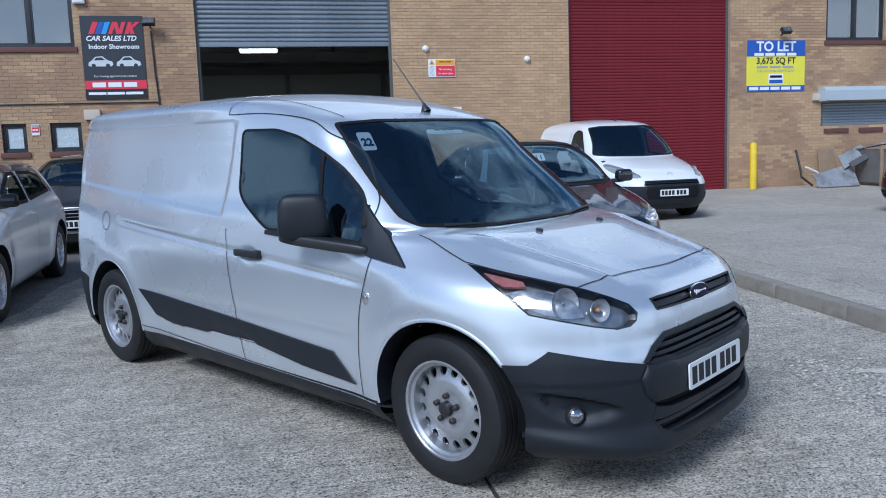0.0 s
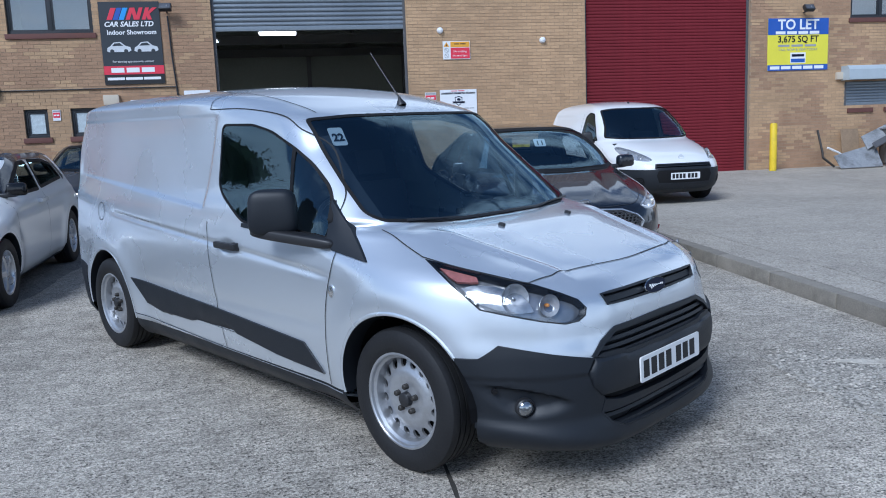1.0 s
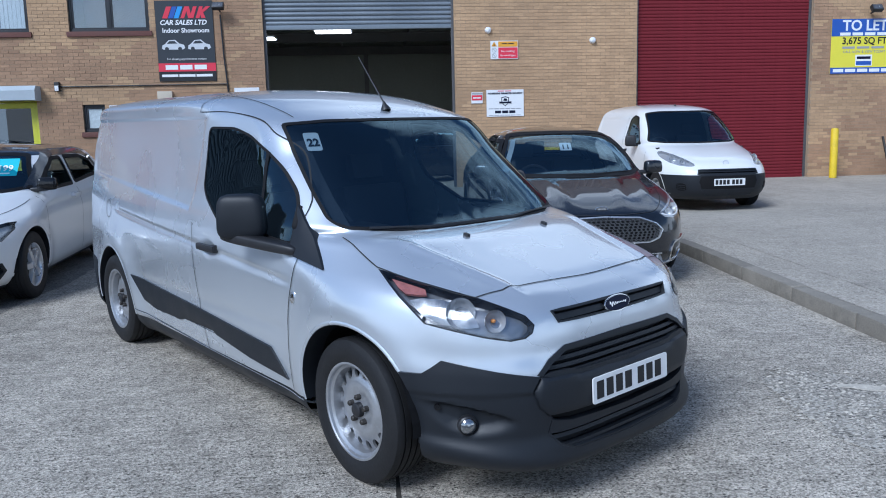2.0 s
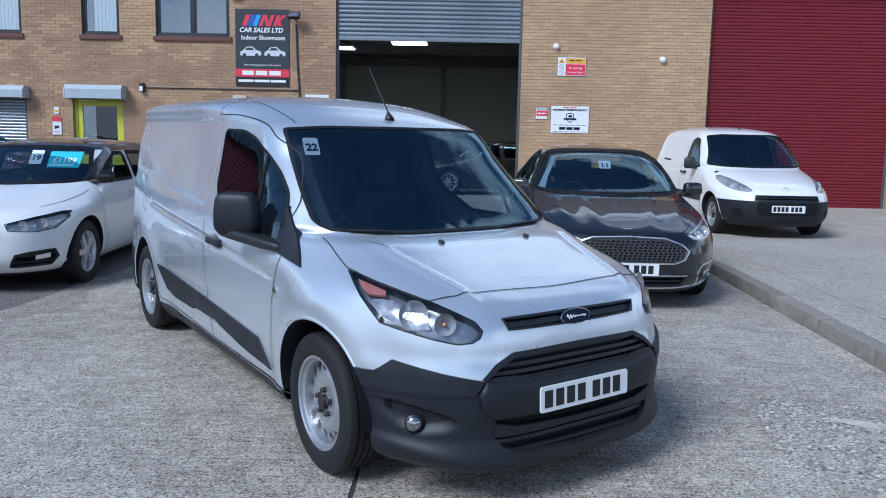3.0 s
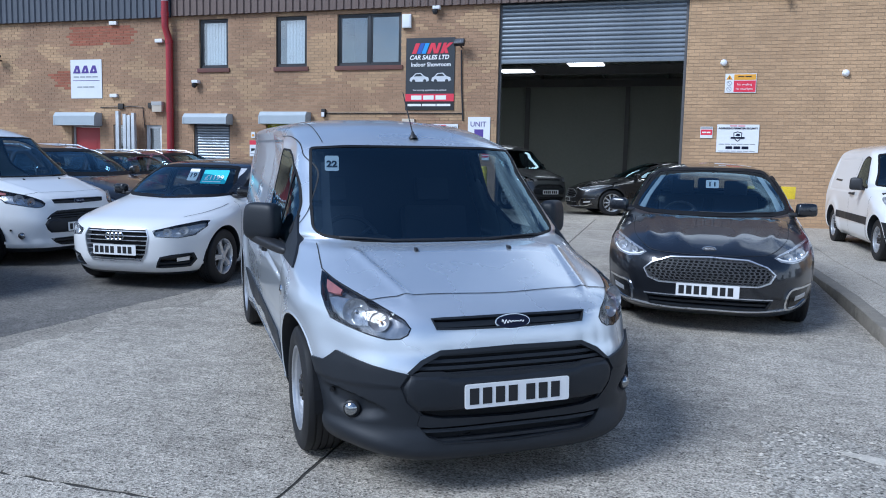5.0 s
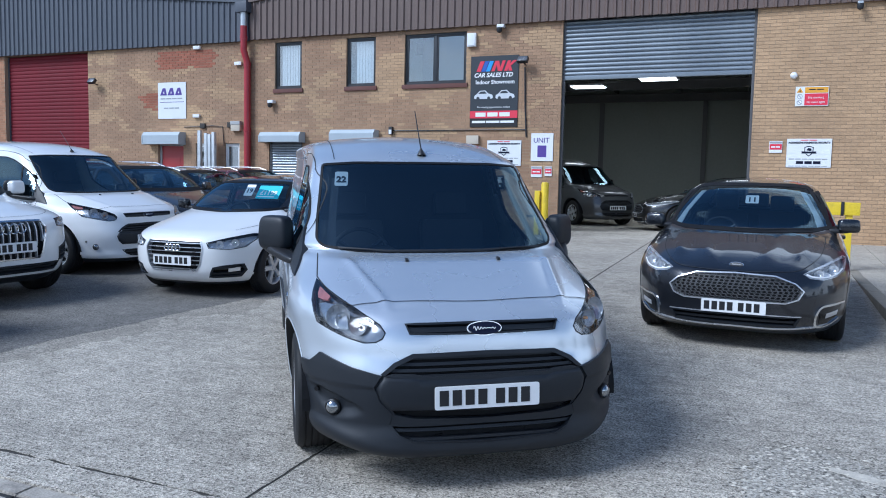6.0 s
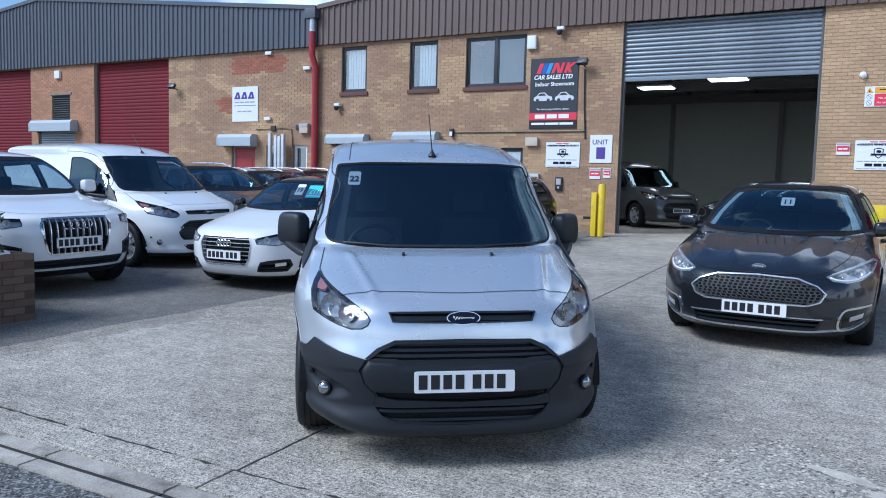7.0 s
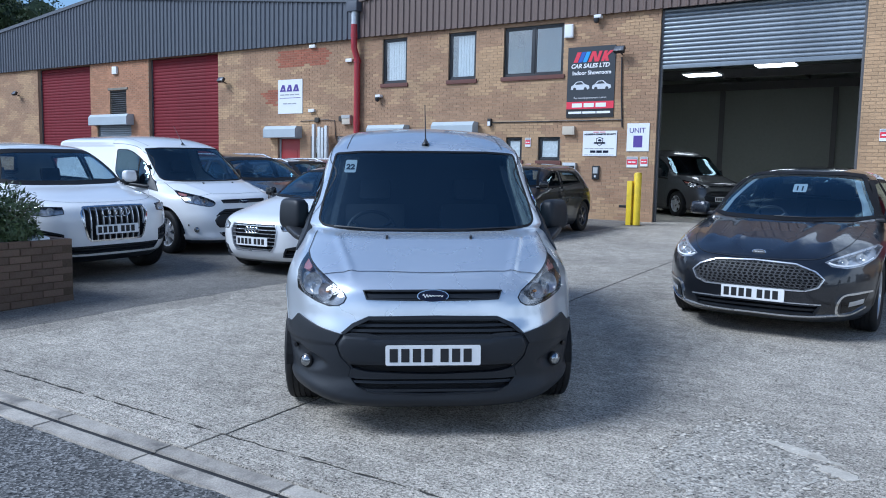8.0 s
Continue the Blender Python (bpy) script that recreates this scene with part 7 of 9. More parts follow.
PARTNER = dict(
    hull=PV_HULL, paint="paint_white", axles=(0.0, -2.728), tyre=0.315, rim=0.195, tyre_width=0.2, track=0.87, arch=0.37, wheel="steel", step=0.035, nf=28, ns=90, seal=0.022, side_seal=0.022, mirror_sides=("right",), bowl="reflector",
    screen=fillet(sym([(0, 1.63), (0.45, 1.63), (0.655, 1.605), (0.74, 1.30), (0.805, 1.115), (0.6, 1.09), (0, 1.08)]), 0.04, 3),
    side_windows=[fillet([(-1.50, 1.10), (-1.47, 1.51), (-1.30, 1.575), (-1.10, 1.545), (-0.84, 1.25), (-0.69, 1.06)], 0.05, 3)],
    seats=(-1.2, 0.5, 0.42), dash=(-0.45, 1.02), bulkhead=-1.62,
    lamps=[fillet([(0.43, 0.755), (0.50, 0.732), (0.64, 0.750), (0.735, 0.795), (0.785, 0.87), (0.77, 0.945), (0.70, 0.965), (0.60, 0.915), (0.50, 0.835)], 0.03, 2)],
    grilles=[dict(poly=sym([(0, 0.68), (0.42, 0.68), (0.44, 0.61), (0, 0.60)]), bars=2, name="grille", bar=0.02),
             dict(poly=sym([(0, 0.36), (0.40, 0.36), (0.36, 0.27), (0, 0.26)]), bars=2, name="lower_grille")],
    panels=[("bumper", bumper_outline(PV_HULL, [(0.84, 0.60), (0.75, 0.60), (0.6, 0.60)], [(0.45, 0.60), (0.0, 0.595), (0.0, 0.365), (0.41, 0.365), (0.37, 0.265), (0.0, 0.255)], 0.205, 0.38, 0.325), "wrap2", "bumper", 0.006, 0.014),
            ("fog_bezel", fillet([(0.60, 0.47), (0.70, 0.475), (0.72, 0.40), (0.69, 0.35), (0.59, 0.36)], 0.03, 2), "wrap2", "rubber", 0.010, 0.01),
            ("plate_panel", sym([(0, 0.585), (0.40, 0.585), (0.43, 0.50), (0.40, 0.385), (0, 0.375)]), "wrap", "rubber", 0.009, 0.012),
            ("side_moulding", [(-2.33, 0.50), (-0.45, 0.50), (-0.45, 0.62), (-2.33, 0.62)], "side", "bumper", 0.010, 0.014)],
    strips=[("fog_slat", [(0.61, 0.375 + 0.03 * k), (0.70, 0.38 + 0.03 * k)], "wrap2", 0.008, "bumper", 0.016) for k in range(3)] + [("door_rail", [(-2.80, 1.155), (-2.38, 1.145)], "side", 0.030, "dark", 0.006)],
    dark_below=0.22, plate=(0.485, 0.0, 0.016), handles=[(-1.42, 0.95)], handle_mat="dark", mirror=(-0.80, 1.13, (0.14, 0.20, 0.20), 0.03, "dark"),
    seams=[([(-1.60, 0.3), (-1.60, 1.55)], "side"), ([(-0.42, 0.3), (-0.40, 0.95)], "side")])
small_van = build_car(PARTNER, on_ground(6.34, 9.80, -88.0, apron_z), "van", "small white panel van with black bumper on the apron", "van")
oval_badge(small_van, PV_HULL, 0.77, 0.05, 0.055, rim="alloy", face="ink_silver")
stub, _ = project(PV_HULL, [(-1.25, 0.0)], "top")
part("aerial", lathe_bm([(0.028, -0.01), (0.022, 0.010), (0.009, 0.035), (0.001, 0.038)], 12, axis="z", m=Matrix.Translation(Vector(stub[0]))), M["dark"], small_van)

# a charcoal saloon with a wide chrome-edged grille
SAL_HULL = Hull(
    front=[(0.16, 0.80), (0.22, 0.90), (0.35, 0.945), (0.50, 0.945), (0.60, 0.925), (0.68, 0.88), (0.73, 0.79), (0.80, 0.58), (0.87, 0.27), (0.93, -0.06), (0.96, -0.24), (1.00, -0.36), (1.15, -0.64), (1.28, -0.92), (1.36, -1.14), (1.41, -1.36), (1.445, -1.7), (1.46, -2.05)],
    rear=[(0.16, -3.68), (0.4, -3.86), (0.7, -3.88), (0.95, -3.84), (1.03, -3.74), (1.08, -3.5), (1.2, -3.12), (1.33, -2.74), (1.41, -2.42), (1.445, -2.25), (1.46, -2.15)],
    width=[(0.16, 0.80), (0.25, 0.87), (0.45, 0.91), (0.65, 0.92), (0.80, 0.91), (0.92, 0.875), (1.0, 0.835), (1.15, 0.765), (1.3, 0.68), (1.37, 0.62), (1.42, 0.48), (1.445, 0.30), (1.46, 0.05)],
    nose=[(0.16, 0.80, 1.9, 3.8), (0.6, 0.9, 1.9, 3.4), (0.75, 1.0, 1.8, 3.6), (0.9, 1.0, 1.9, 4.0), (0.98, 0.7, 2.0, 3.6), (1.3, 0.45, 2.0, 3.4), (1.46, 0.5, 2.0, 2.0)],
    tail=[(0.16, 0.4, 2.0, 3.2), (0.9, 0.4, 2.0, 3.2), (1.1, 0.45, 2.0, 3.4), (1.46, 0.5, 2.0, 2.0)],
    swell=bumps(("arch", 0.0, 0.33, 0.41, 0.015), ("arch", -2.85, 0.33, 0.41, 0.015), ("groove", 0.72, -0.02, 0.03, 0.008, -3.2, -0.4)))
SALOON = dict(
    hull=SAL_HULL, paint="paint_charcoal", axles=(0.0, -2.85), tyre=0.335, rim=0.235, tyre_width=0.23, track=0.90, arch=0.37, wheel="alloy", spokes=10, spoke_wide=0.05, step=0.035, nf=28, ns=90,
    screen=fillet(sym([(0, 1.405), (0.4, 1.40), (0.565, 1.38), (0.70, 1.15), (0.79, 0.99), (0.6, 0.965), (0, 0.955)]), 0.04, 3),
    side_windows=[fillet([(-1.48, 0.97), (-1.50, 1.33), (-1.25, 1.32), (-0.95, 1.18), (-0.60, 0.97)], 0.04, 3), fillet([(-2.55, 0.99), (-2.45, 1.22), (-2.2, 1.31), (-1.60, 1.335), (-1.58, 0.97)], 0.04, 3)],
    rear_window=fillet(sym([(0, 1.37), (0.5, 1.35), (0.66, 1.08), (0, 1.07)]), 0.04, 3),
    seats=(-1.45, 0.36, 0.30), rear_seat=True, dash=(-0.62, 0.88),
    lamps=[[(0.455, 0.688), (0.50, 0.655), (0.60, 0.638), (0.72, 0.655), (0.80, 0.695), (0.85, 0.775), (0.80, 0.795), (0.68, 0.768), (0.55, 0.727)]], lamp_style="pair", bowl="reflector",
    grilles=[dict(poly=sym([(0, 0.676), (0.27, 0.664), (0.40, 0.610), (0.462, 0.548), (0.43, 0.478), (0.35, 0.445), (0, 0.445)]), bars=0, name="grille", rim="alloy", rim_wide=0.010, mat="rubber", bar_mat="grey_dark", mesh=9),
             dict(poly=sym([(0, 0.33), (0.46, 0.33), (0.44, 0.245), (0, 0.235)]), bars=1, name="lower_grille")],
    panels=[("fog_bezel", [(0.60, 0.40), (0.72, 0.42), (0.80, 0.43), (0.78, 0.33), (0.70, 0.27), (0.62, 0.26)], "wrap2", "gloss_black", 0.004, 0.008),
            ("fog_lamp", [(0.66, 0.355), (0.77, 0.375), (0.77, 0.335), (0.66, 0.315)], "wrap2", "reflector", 0.007, 0.006)],
    strips=[("chrome_trim", [(0.82, 0.435), (0.70, 0.425), (0.605, 0.41), (0.575, 0.33), (0.60, 0.25), (0.70, 0.25), (0.80, 0.30)], "wrap2", 0.017, "chrome", 0.011),
            ("chrome_trim", [(0.0, 0.225), (0.3, 0.225), (0.60, 0.245)], "wrap2", 0.011, "alloy", 0.013),
            ("chrome_trim", [(0.0, 0.338), (0.3, 0.338), (0.47, 0.335)], "wrap2", 0.007, "alloy", 0.010),
            ("daylight_lamp", [(0.475, 0.684), (0.52, 0.666), (0.60, 0.656), (0.71, 0.670), (0.785, 0.705)], "wrap2", 0.010, "ink_white", 0.004),
            ("lamp_brow", [(0.49, 0.703), (0.56, 0.723), (0.68, 0.758), (0.79, 0.783)], "wrap2", 0.009, "alloy", 0.004),
            ("chrome_trim", [(-2.5, 0.965), (-1.5, 0.95), (-0.6, 0.95)], "side", 0.018, "chrome", 0.006)],
    seal=0.03, dark_below=0.19, ridges=[(0.38, 0.22, 0.018, 0.045, -0.25, 0.78), (0.63, 0.50, 0.018, 0.05, -0.25, 0.62)], ridge_above=0.70, plate=(0.395, 0.0, 0.018), handles=[(-1.40, 0.85), (-2.35, 0.87)], mirror=(-0.60, 1.02, (0.14, 0.21, 0.135), 0.05, ""),
    wipers=[[(0.6, 0.985), (0.2, 0.972), (-0.1, 0.975)]],
    seams=[([(-0.35, 0.25), (-0.38, 0.6), (-0.45, 0.92)], "side"), ([(-1.52, 0.25), (-1.55, 0.95)], "side"),
           ([(-0.30, 0.72), (0.1, 0.70), (0.45, 0.645), (0.76, 0.50), (0.852, 0.27), (0.866, 0.0), (0.852, -0.27), (0.76, -0.50), (0.45, -0.645), (0.1, -0.70), (-0.30, -0.72)], "top"),
           ])
saloon = build_car(SALOON, on_ground(2.816, 4.68, -92.0), "car", "charcoal metallic saloon with chrome edged mesh grille", "car")
oval_badge(saloon, SAL_HULL, 0.735, 0.058, 0.023, face="grey_dark")
for s in (1, -1):
    part("pillar_trim", skin_panel(SAL_HULL, [(s * y, z) for y, z in ((0.49, 1.36), (0.545, 1.35), (0.675, 1.14), (0.75, 1.005), (0.68, 0.99), (0.625, 1.14))][::s], "front", -0.035, 0.006, 0.06), M["pale_lining"], saloon, "pale grey inner pillar lining")
card(saloon, "11", -0.885, 0.02, 1.245, 0, -52, 0.13, 0.13)

# a small white hatchback with a black roof
HAT_HULL = Hull(
    front=[(0.17, 0.62), (0.23, 0.72), (0.36, 0.785), (0.55, 0.795), (0.66, 0.775), (0.72, 0.735), (0.77, 0.64), (0.82, 0.45), (0.88, 0.20), (0.94, -0.05), (0.97, -0.20), (1.02, -0.30), (1.15, -0.53), (1.28, -0.80), (1.35, -1.0), (1.385, -1.25), (1.41, -1.7)],
    rear=[(0.17, -2.96), (0.4, -3.12), (0.7, -3.15), (0.9, -3.11), (1.0, -3.06), (1.2, -2.88), (1.33, -2.68), (1.38, -2.4), (1.41, -1.9)],
    width=[(0.17, 0.76), (0.28, 0.83), (0.5, 0.86), (0.72, 0.868), (0.86, 0.85), (0.96, 0.805), (1.15, 0.735), (1.28, 0.675), (1.34, 0.61), (1.38, 0.47), (1.40, 0.28), (1.41, 0.05)],
    nose=[(0.17, 0.75, 1.9, 3.6), (0.6, 0.8, 1.9, 3.4), (0.8, 0.9, 1.9, 3.4), (0.92, 0.9, 1.9, 3.6), (1.0, 0.6, 2.0, 3.4), (1.3, 0.4, 2.0, 3.4), (1.41, 0.5, 2.0, 2.0)],
    tail=[(0.17, 0.4, 2.0, 3.0), (1.0, 0.4, 2.0, 3.0), (1.3, 0.4, 2.0, 3.0), (1.41, 0.5, 2.0, 2.0)],
    swell=bumps(("arch", 0.0, 0.32, 0.40, 0.015), ("arch", -2.47, 0.32, 0.40, 0.015), ("groove", 0.80, -0.02, 0.03, 0.008, -2.9, -0.35)))
HATCH = dict(
    hull=HAT_HULL, paint="paint_white", axles=(0.0, -2.469), tyre=0.315, rim=0.205, tyre_width=0.21, track=0.86, arch=0.355, wheel="alloy", spokes=5, spoke_wide=0.085, step=0.034, nf=28, ns=90, seal=0.03, dark_above=1.29,
    screen=fillet(sym([(0, 1.33), (0.4, 1.325), (0.55, 1.31), (0.66, 1.12), (0.72, 1.0), (0.55, 0.975), (0, 0.96)]), 0.04, 3),
    side_windows=[fillet([(-1.42, 0.96), (-1.42, 1.27), (-1.15, 1.27), (-0.85, 1.15), (-0.50, 0.96)], 0.04, 3), fillet([(-2.45, 1.02), (-2.3, 1.20), (-2.05, 1.26), (-1.52, 1.275), (-1.50, 0.97)], 0.04, 3)],
    rear_window=fillet(sym([(0, 1.30), (0.5, 1.28), (0.6, 1.02), (0, 1.0)]), 0.04, 3),
    seats=(-1.30, 0.34, 0.32), rear_seat=True, dash=(-0.55, 0.88),
    lamps=[[(0.375, 0.662), (0.405, 0.602), (0.60, 0.585), (0.73, 0.608), (0.80, 0.69), (0.79, 0.748), (0.73, 0.750), (0.56, 0.714)]], lamp_style="pair",
    grilles=[dict(poly=sym([(0, 0.680), (0.31, 0.678), (0.342, 0.60), (0.318, 0.42), (0.275, 0.335), (0, 0.33)]), bars=7, name="grille", rim="alloy", rim_wide=0.012, mat="rubber", bar_mat="alloy", bar=0.008),
             dict(poly=[(0.455, 0.375), (0.55, 0.395), (0.72, 0.410), (0.745, 0.345), (0.70, 0.275), (0.415, 0.270)], bars=2, name="lower_grille"),
             dict(poly=[(-0.455, 0.375), (-0.415, 0.270), (-0.70, 0.275), (-0.745, 0.345), (-0.72, 0.410), (-0.55, 0.395)], bars=2, name="lower_grille")],
    panels=[("fog_lamp", [(0.60, 0.365), (0.70, 0.378), (0.70, 0.335), (0.60, 0.325)], "wrap2", "reflector", -0.004, 0.006),
            ("pillar_cover", [(-0.50, 0.97), (-0.86, 1.16), (-1.08, 1.265), (-1.02, 1.285), (-0.80, 1.20), (-0.44, 1.0)], "side", "paint_black", 0.006, 0.006)],
    strips=[("roof_arch", [(-0.52, 0.985), (-0.86, 1.175), (-1.16, 1.30), (-1.5, 1.31), (-2.05, 1.30), (-2.33, 1.23), (-2.55, 1.02)], "side", 0.06, "paint_black", 0.004)],
    dark_below=0.20, plate=(0.455, 0.0, 0.016), handles=[(-1.30, 0.86)], mirror=(-0.50, 1.03, (0.13, 0.19, 0.125), 0.05, "gloss_black"),
    seams=[([(-0.33, 0.28), (-0.36, 0.6), (-0.42, 0.92)], "side"), ([(-1.45, 0.25), (-1.47, 0.93)], "side"),
           ([(0.42, 0.60), (0.15, 0.70), (-0.12, 0.745), (-0.30, 0.75)], "top"), ([(0.42, -0.60), (0.15, -0.70), (-0.12, -0.745), (-0.30, -0.75)], "top")])
hatch = build_car(HATCH, on_ground(-3.30, 4.47, -86.8), "car", "small white hatchback with black roof and price cards", "car")
rings_badge(hatch, HAT_HULL, 0.60, 0.033, 0.05)
card(hatch, "19", -0.70, 0.06, 1.215, 0, -42, 0.13, 0.19)
pc = card(hatch, "\u00a31199", -0.66, 0.375, 1.195, 0, -42, 0.34, 0.22, "ink_cyan", "ink_white", 0.10, "price_sign")
part("small_print", prism_bm([(-0.15, -0.085), (0.1, -0.085), (0.1, -0.07), (-0.15, -0.07)], 0.003), M["ink_white"], pc)

# a tall white estate with an upright grille
SUV_HULL = Hull(
    front=[(0.22, 0.68), (0.30, 0.80), (0.45, 0.85), (0.70, 0.86), (0.84, 0.83), (0.90, 0.76), (0.945, 0.60), (0.99, 0.35), (1.04, 0.08), (1.08, -0.14), (1.12, -0.25), (1.3, -0.50), (1.48, -0.82), (1.56, -1.02), (1.60, -1.3), (1.635, -1.8)],
    rear=[(0.22, -3.45), (0.5, -3.66), (0.9, -3.70), (1.1, -3.64), (1.4, -3.40), (1.55, -3.18), (1.60, -2.9), (1.635, -2.1)],
    width=[(0.22, 0.80), (0.35, 0.89), (0.6, 0.935), (0.85, 0.94), (1.0, 0.92), (1.1, 0.88), (1.3, 0.80), (1.48, 0.71), (1.56, 0.63), (1.60, 0.5), (1.625, 0.28), (1.635, 0.05)],
    nose=[(0.22, 0.8, 1.9, 3.6), (0.7, 0.85, 1.9, 3.6), (0.95, 0.95, 1.9, 3.8), (1.06, 0.8, 1.9, 3.6), (1.15, 0.5, 2.0, 3.4), (1.5, 0.4, 2.0, 3.4), (1.635, 0.5, 2.0, 2.0)],
    tail=[(0.22, 0.4, 2.0, 3.0), (1.1, 0.4, 2.0, 3.0), (1.635, 0.5, 2.0, 2.0)],
    swell=bumps(("arch", 0.0, 0.36, 0.44, 0.02), ("arch", -2.81, 0.36, 0.44, 0.02)))
SUV = dict(
    hull=SUV_HULL, paint="paint_white", axles=(0.0, -2.807), tyre=0.36, rim=0.235, tyre_width=0.235, track=0.92, arch=0.40, wheel="alloy", spokes=5, spoke_wide=0.1, step=0.04, nf=24, ns=80,
    screen=fillet(sym([(0, 1.535), (0.45, 1.53), (0.6, 1.51), (0.72, 1.28), (0.79, 1.14), (0.6, 1.11), (0, 1.10)]), 0.04, 3),
    side_windows=[fillet([(-1.45, 1.10), (-1.45, 1.47), (-1.2, 1.48), (-0.95, 1.38), (-0.55, 1.10)], 0.04, 3), fillet([(-2.5, 1.12), (-2.45, 1.44), (-1.55, 1.48), (-1.53, 1.10)], 0.04, 3)],
    rear_window=fillet(sym([(0, 1.5), (0.55, 1.48), (0.66, 1.18), (0, 1.16)]), 0.04, 3),
    seats=(-1.35, 0.38, 0.42), rear_seat=True, dash=(-0.55, 1.02),
    lamps=[[(0.48, 0.80), (0.62, 0.775), (0.76, 0.79), (0.84, 0.86), (0.78, 0.895), (0.62, 0.88), (0.48, 0.875)]], lamp_style="pair",
    grilles=[dict(poly=sym([(0, 0.875), (0.305, 0.87), (0.335, 0.80), (0.285, 0.52), (0.26, 0.48), (0, 0.48)]), bars=0, upright=11, name="grille", rim="chrome", rim_wide=0.016, mat="rubber", deep=0.07),
             dict(poly=[(0.50, 0.56), (0.70, 0.62), (0.78, 0.60), (0.76, 0.45), (0.52, 0.43)], bars=2, name="lower_grille"),
             dict(poly=[(-0.50, 0.56), (-0.52, 0.43), (-0.76, 0.45), (-0.78, 0.60), (-0.70, 0.62)], bars=2, name="lower_grille"),
             dict(poly=sym([(0, 0.41), (0.5, 0.41), (0.46, 0.34), (0, 0.34)]), bars=1, name="lower_grille")],
    dark_below=0.30, plate=(0.605, 0.0, 0.020), handles=[(-1.35, 0.98), (-2.4, 1.0)], mirror=(-0.60, 1.18, (0.14, 0.21, 0.16), 0.05, ""),
    seams=[([(-0.36, 0.35), (-0.40, 1.05)], "side"), ([(-1.48, 0.35), (-1.50, 1.05)], "side"),
           ([(-0.2, 0.76), (0.2, 0.72), (0.5, 0.62), (0.68, 0.4), (0.72, 0.0), (0.68, -0.4), (0.5, -0.62), (0.2, -0.72), (-0.2, -0.76)], "top")])
suv = build_car(SUV, on_ground(-5.36, 2.69, -7.0) @ Matrix.Scale(1.045, 4), "car", "tall white estate car with upright chrome grille", "car")
rings_badge(suv, SUV_HULL, 0.80, 0.05, 0.078)

# dark estate with silver roof rails, and the further cars of the row
EST_HULL = Hull(
    front=[(0.17, 0.72), (0.25, 0.84), (0.40, 0.88), (0.60, 0.86), (0.70, 0.82), (0.78, 0.68), (0.85, 0.42), (0.92, 0.10), (0.97, -0.16), (1.01, -0.28), (1.15, -0.52), (1.30, -0.85), (1.38, -1.06), (1.43, -1.35), (1.465, -1.8)],
    rear=[(0.17, -3.5), (0.4, -3.68), (0.8, -3.70), (1.0, -3.64), (1.25, -3.42), (1.38, -3.22), (1.44, -2.9), (1.465, -2.1)],
    width=[(0.17, 0.78), (0.28, 0.86), (0.5, 0.90), (0.75, 0.905), (0.9, 0.88), (1.0, 0.83), (1.2, 0.745), (1.33, 0.67), (1.39, 0.58), (1.43, 0.46), (1.455, 0.28), (1.465, 0.05)],
    nose=[(0.17, 0.8, 1.9, 3.6), (0.6, 0.85, 1.9, 3.4), (0.8, 0.95, 1.9, 3.6), (0.95, 0.9, 1.9, 3.6), (1.05, 0.55, 2.0, 3.4), (1.35, 0.4, 2.0, 3.4), (1.465, 0.5, 2.0, 2.0)],
    tail=[(0.17, 0.35, 2.0, 3.0), (1.0, 0.35, 2.0, 3.0), (1.465, 0.5, 2.0, 2.0)],
    swell=bumps(("arch", 0.0, 0.33, 0.41, 0.015), ("arch", -2.7, 0.33, 0.41, 0.015)))
ESTATE = dict(
    hull=EST_HULL, paint="paint_black", axles=(0.0, -2.70), tyre=0.325, rim=0.215, tyre_width=0.215, track=0.885, arch=0.365, wheel="alloy", spokes=5, step=0.045, nf=22, ns=70,
    screen=fillet(sym([(0, 1.39), (0.42, 1.385), (0.57, 1.365), (0.68, 1.16), (0.745, 1.03), (0.55, 1.0), (0, 0.99)]), 0.04, 3),
    side_windows=[fillet([(-1.42, 0.99), (-1.42, 1.34), (-1.2, 1.34), (-0.92, 1.22), (-0.52, 0.99)], 0.04, 3), fillet([(-2.35, 1.0), (-2.3, 1.33), (-1.52, 1.345), (-1.50, 0.99)], 0.04, 3), fillet([(-3.1, 1.06), (-2.95, 1.26), (-2.4, 1.33), (-2.43, 1.01)], 0.04, 3)],
    rear_window=fillet(sym([(0, 1.36), (0.5, 1.34), (0.6, 1.06), (0, 1.04)]), 0.04, 3),
    seats=(-1.35, 0.36, 0.32), rear_seat=True, dash=(-0.58, 0.92),
    lamps=[[(0.52, 0.65), (0.66, 0.64), (0.80, 0.68), (0.86, 0.75), (0.78, 0.77), (0.6, 0.73)]], lamp_style="pair",
    grilles=[dict(poly=sym([(0, 0.68), (0.36, 0.67), (0.38, 0.58), (0, 0.57)]), bars=3, name="grille", rim="chrome", rim_wide=0.014),
             dict(poly=sym([(0, 0.38), (0.45, 0.38), (0.42, 0.27), (0, 0.26)]), bars=3, name="lower_grille")],
    dark_below=0.2, plate=(0.46, 0.0, 0.02), handles=[(-1.32, 0.9), (-2.25, 0.92)], mirror=(-0.53, 1.055, (0.13, 0.20, 0.135), 0.05, ""),
    seams=[([(-0.34, 0.28), (-0.40, 0.95)], "side"), ([(-1.46, 0.28), (-1.47, 0.97)], "side")])


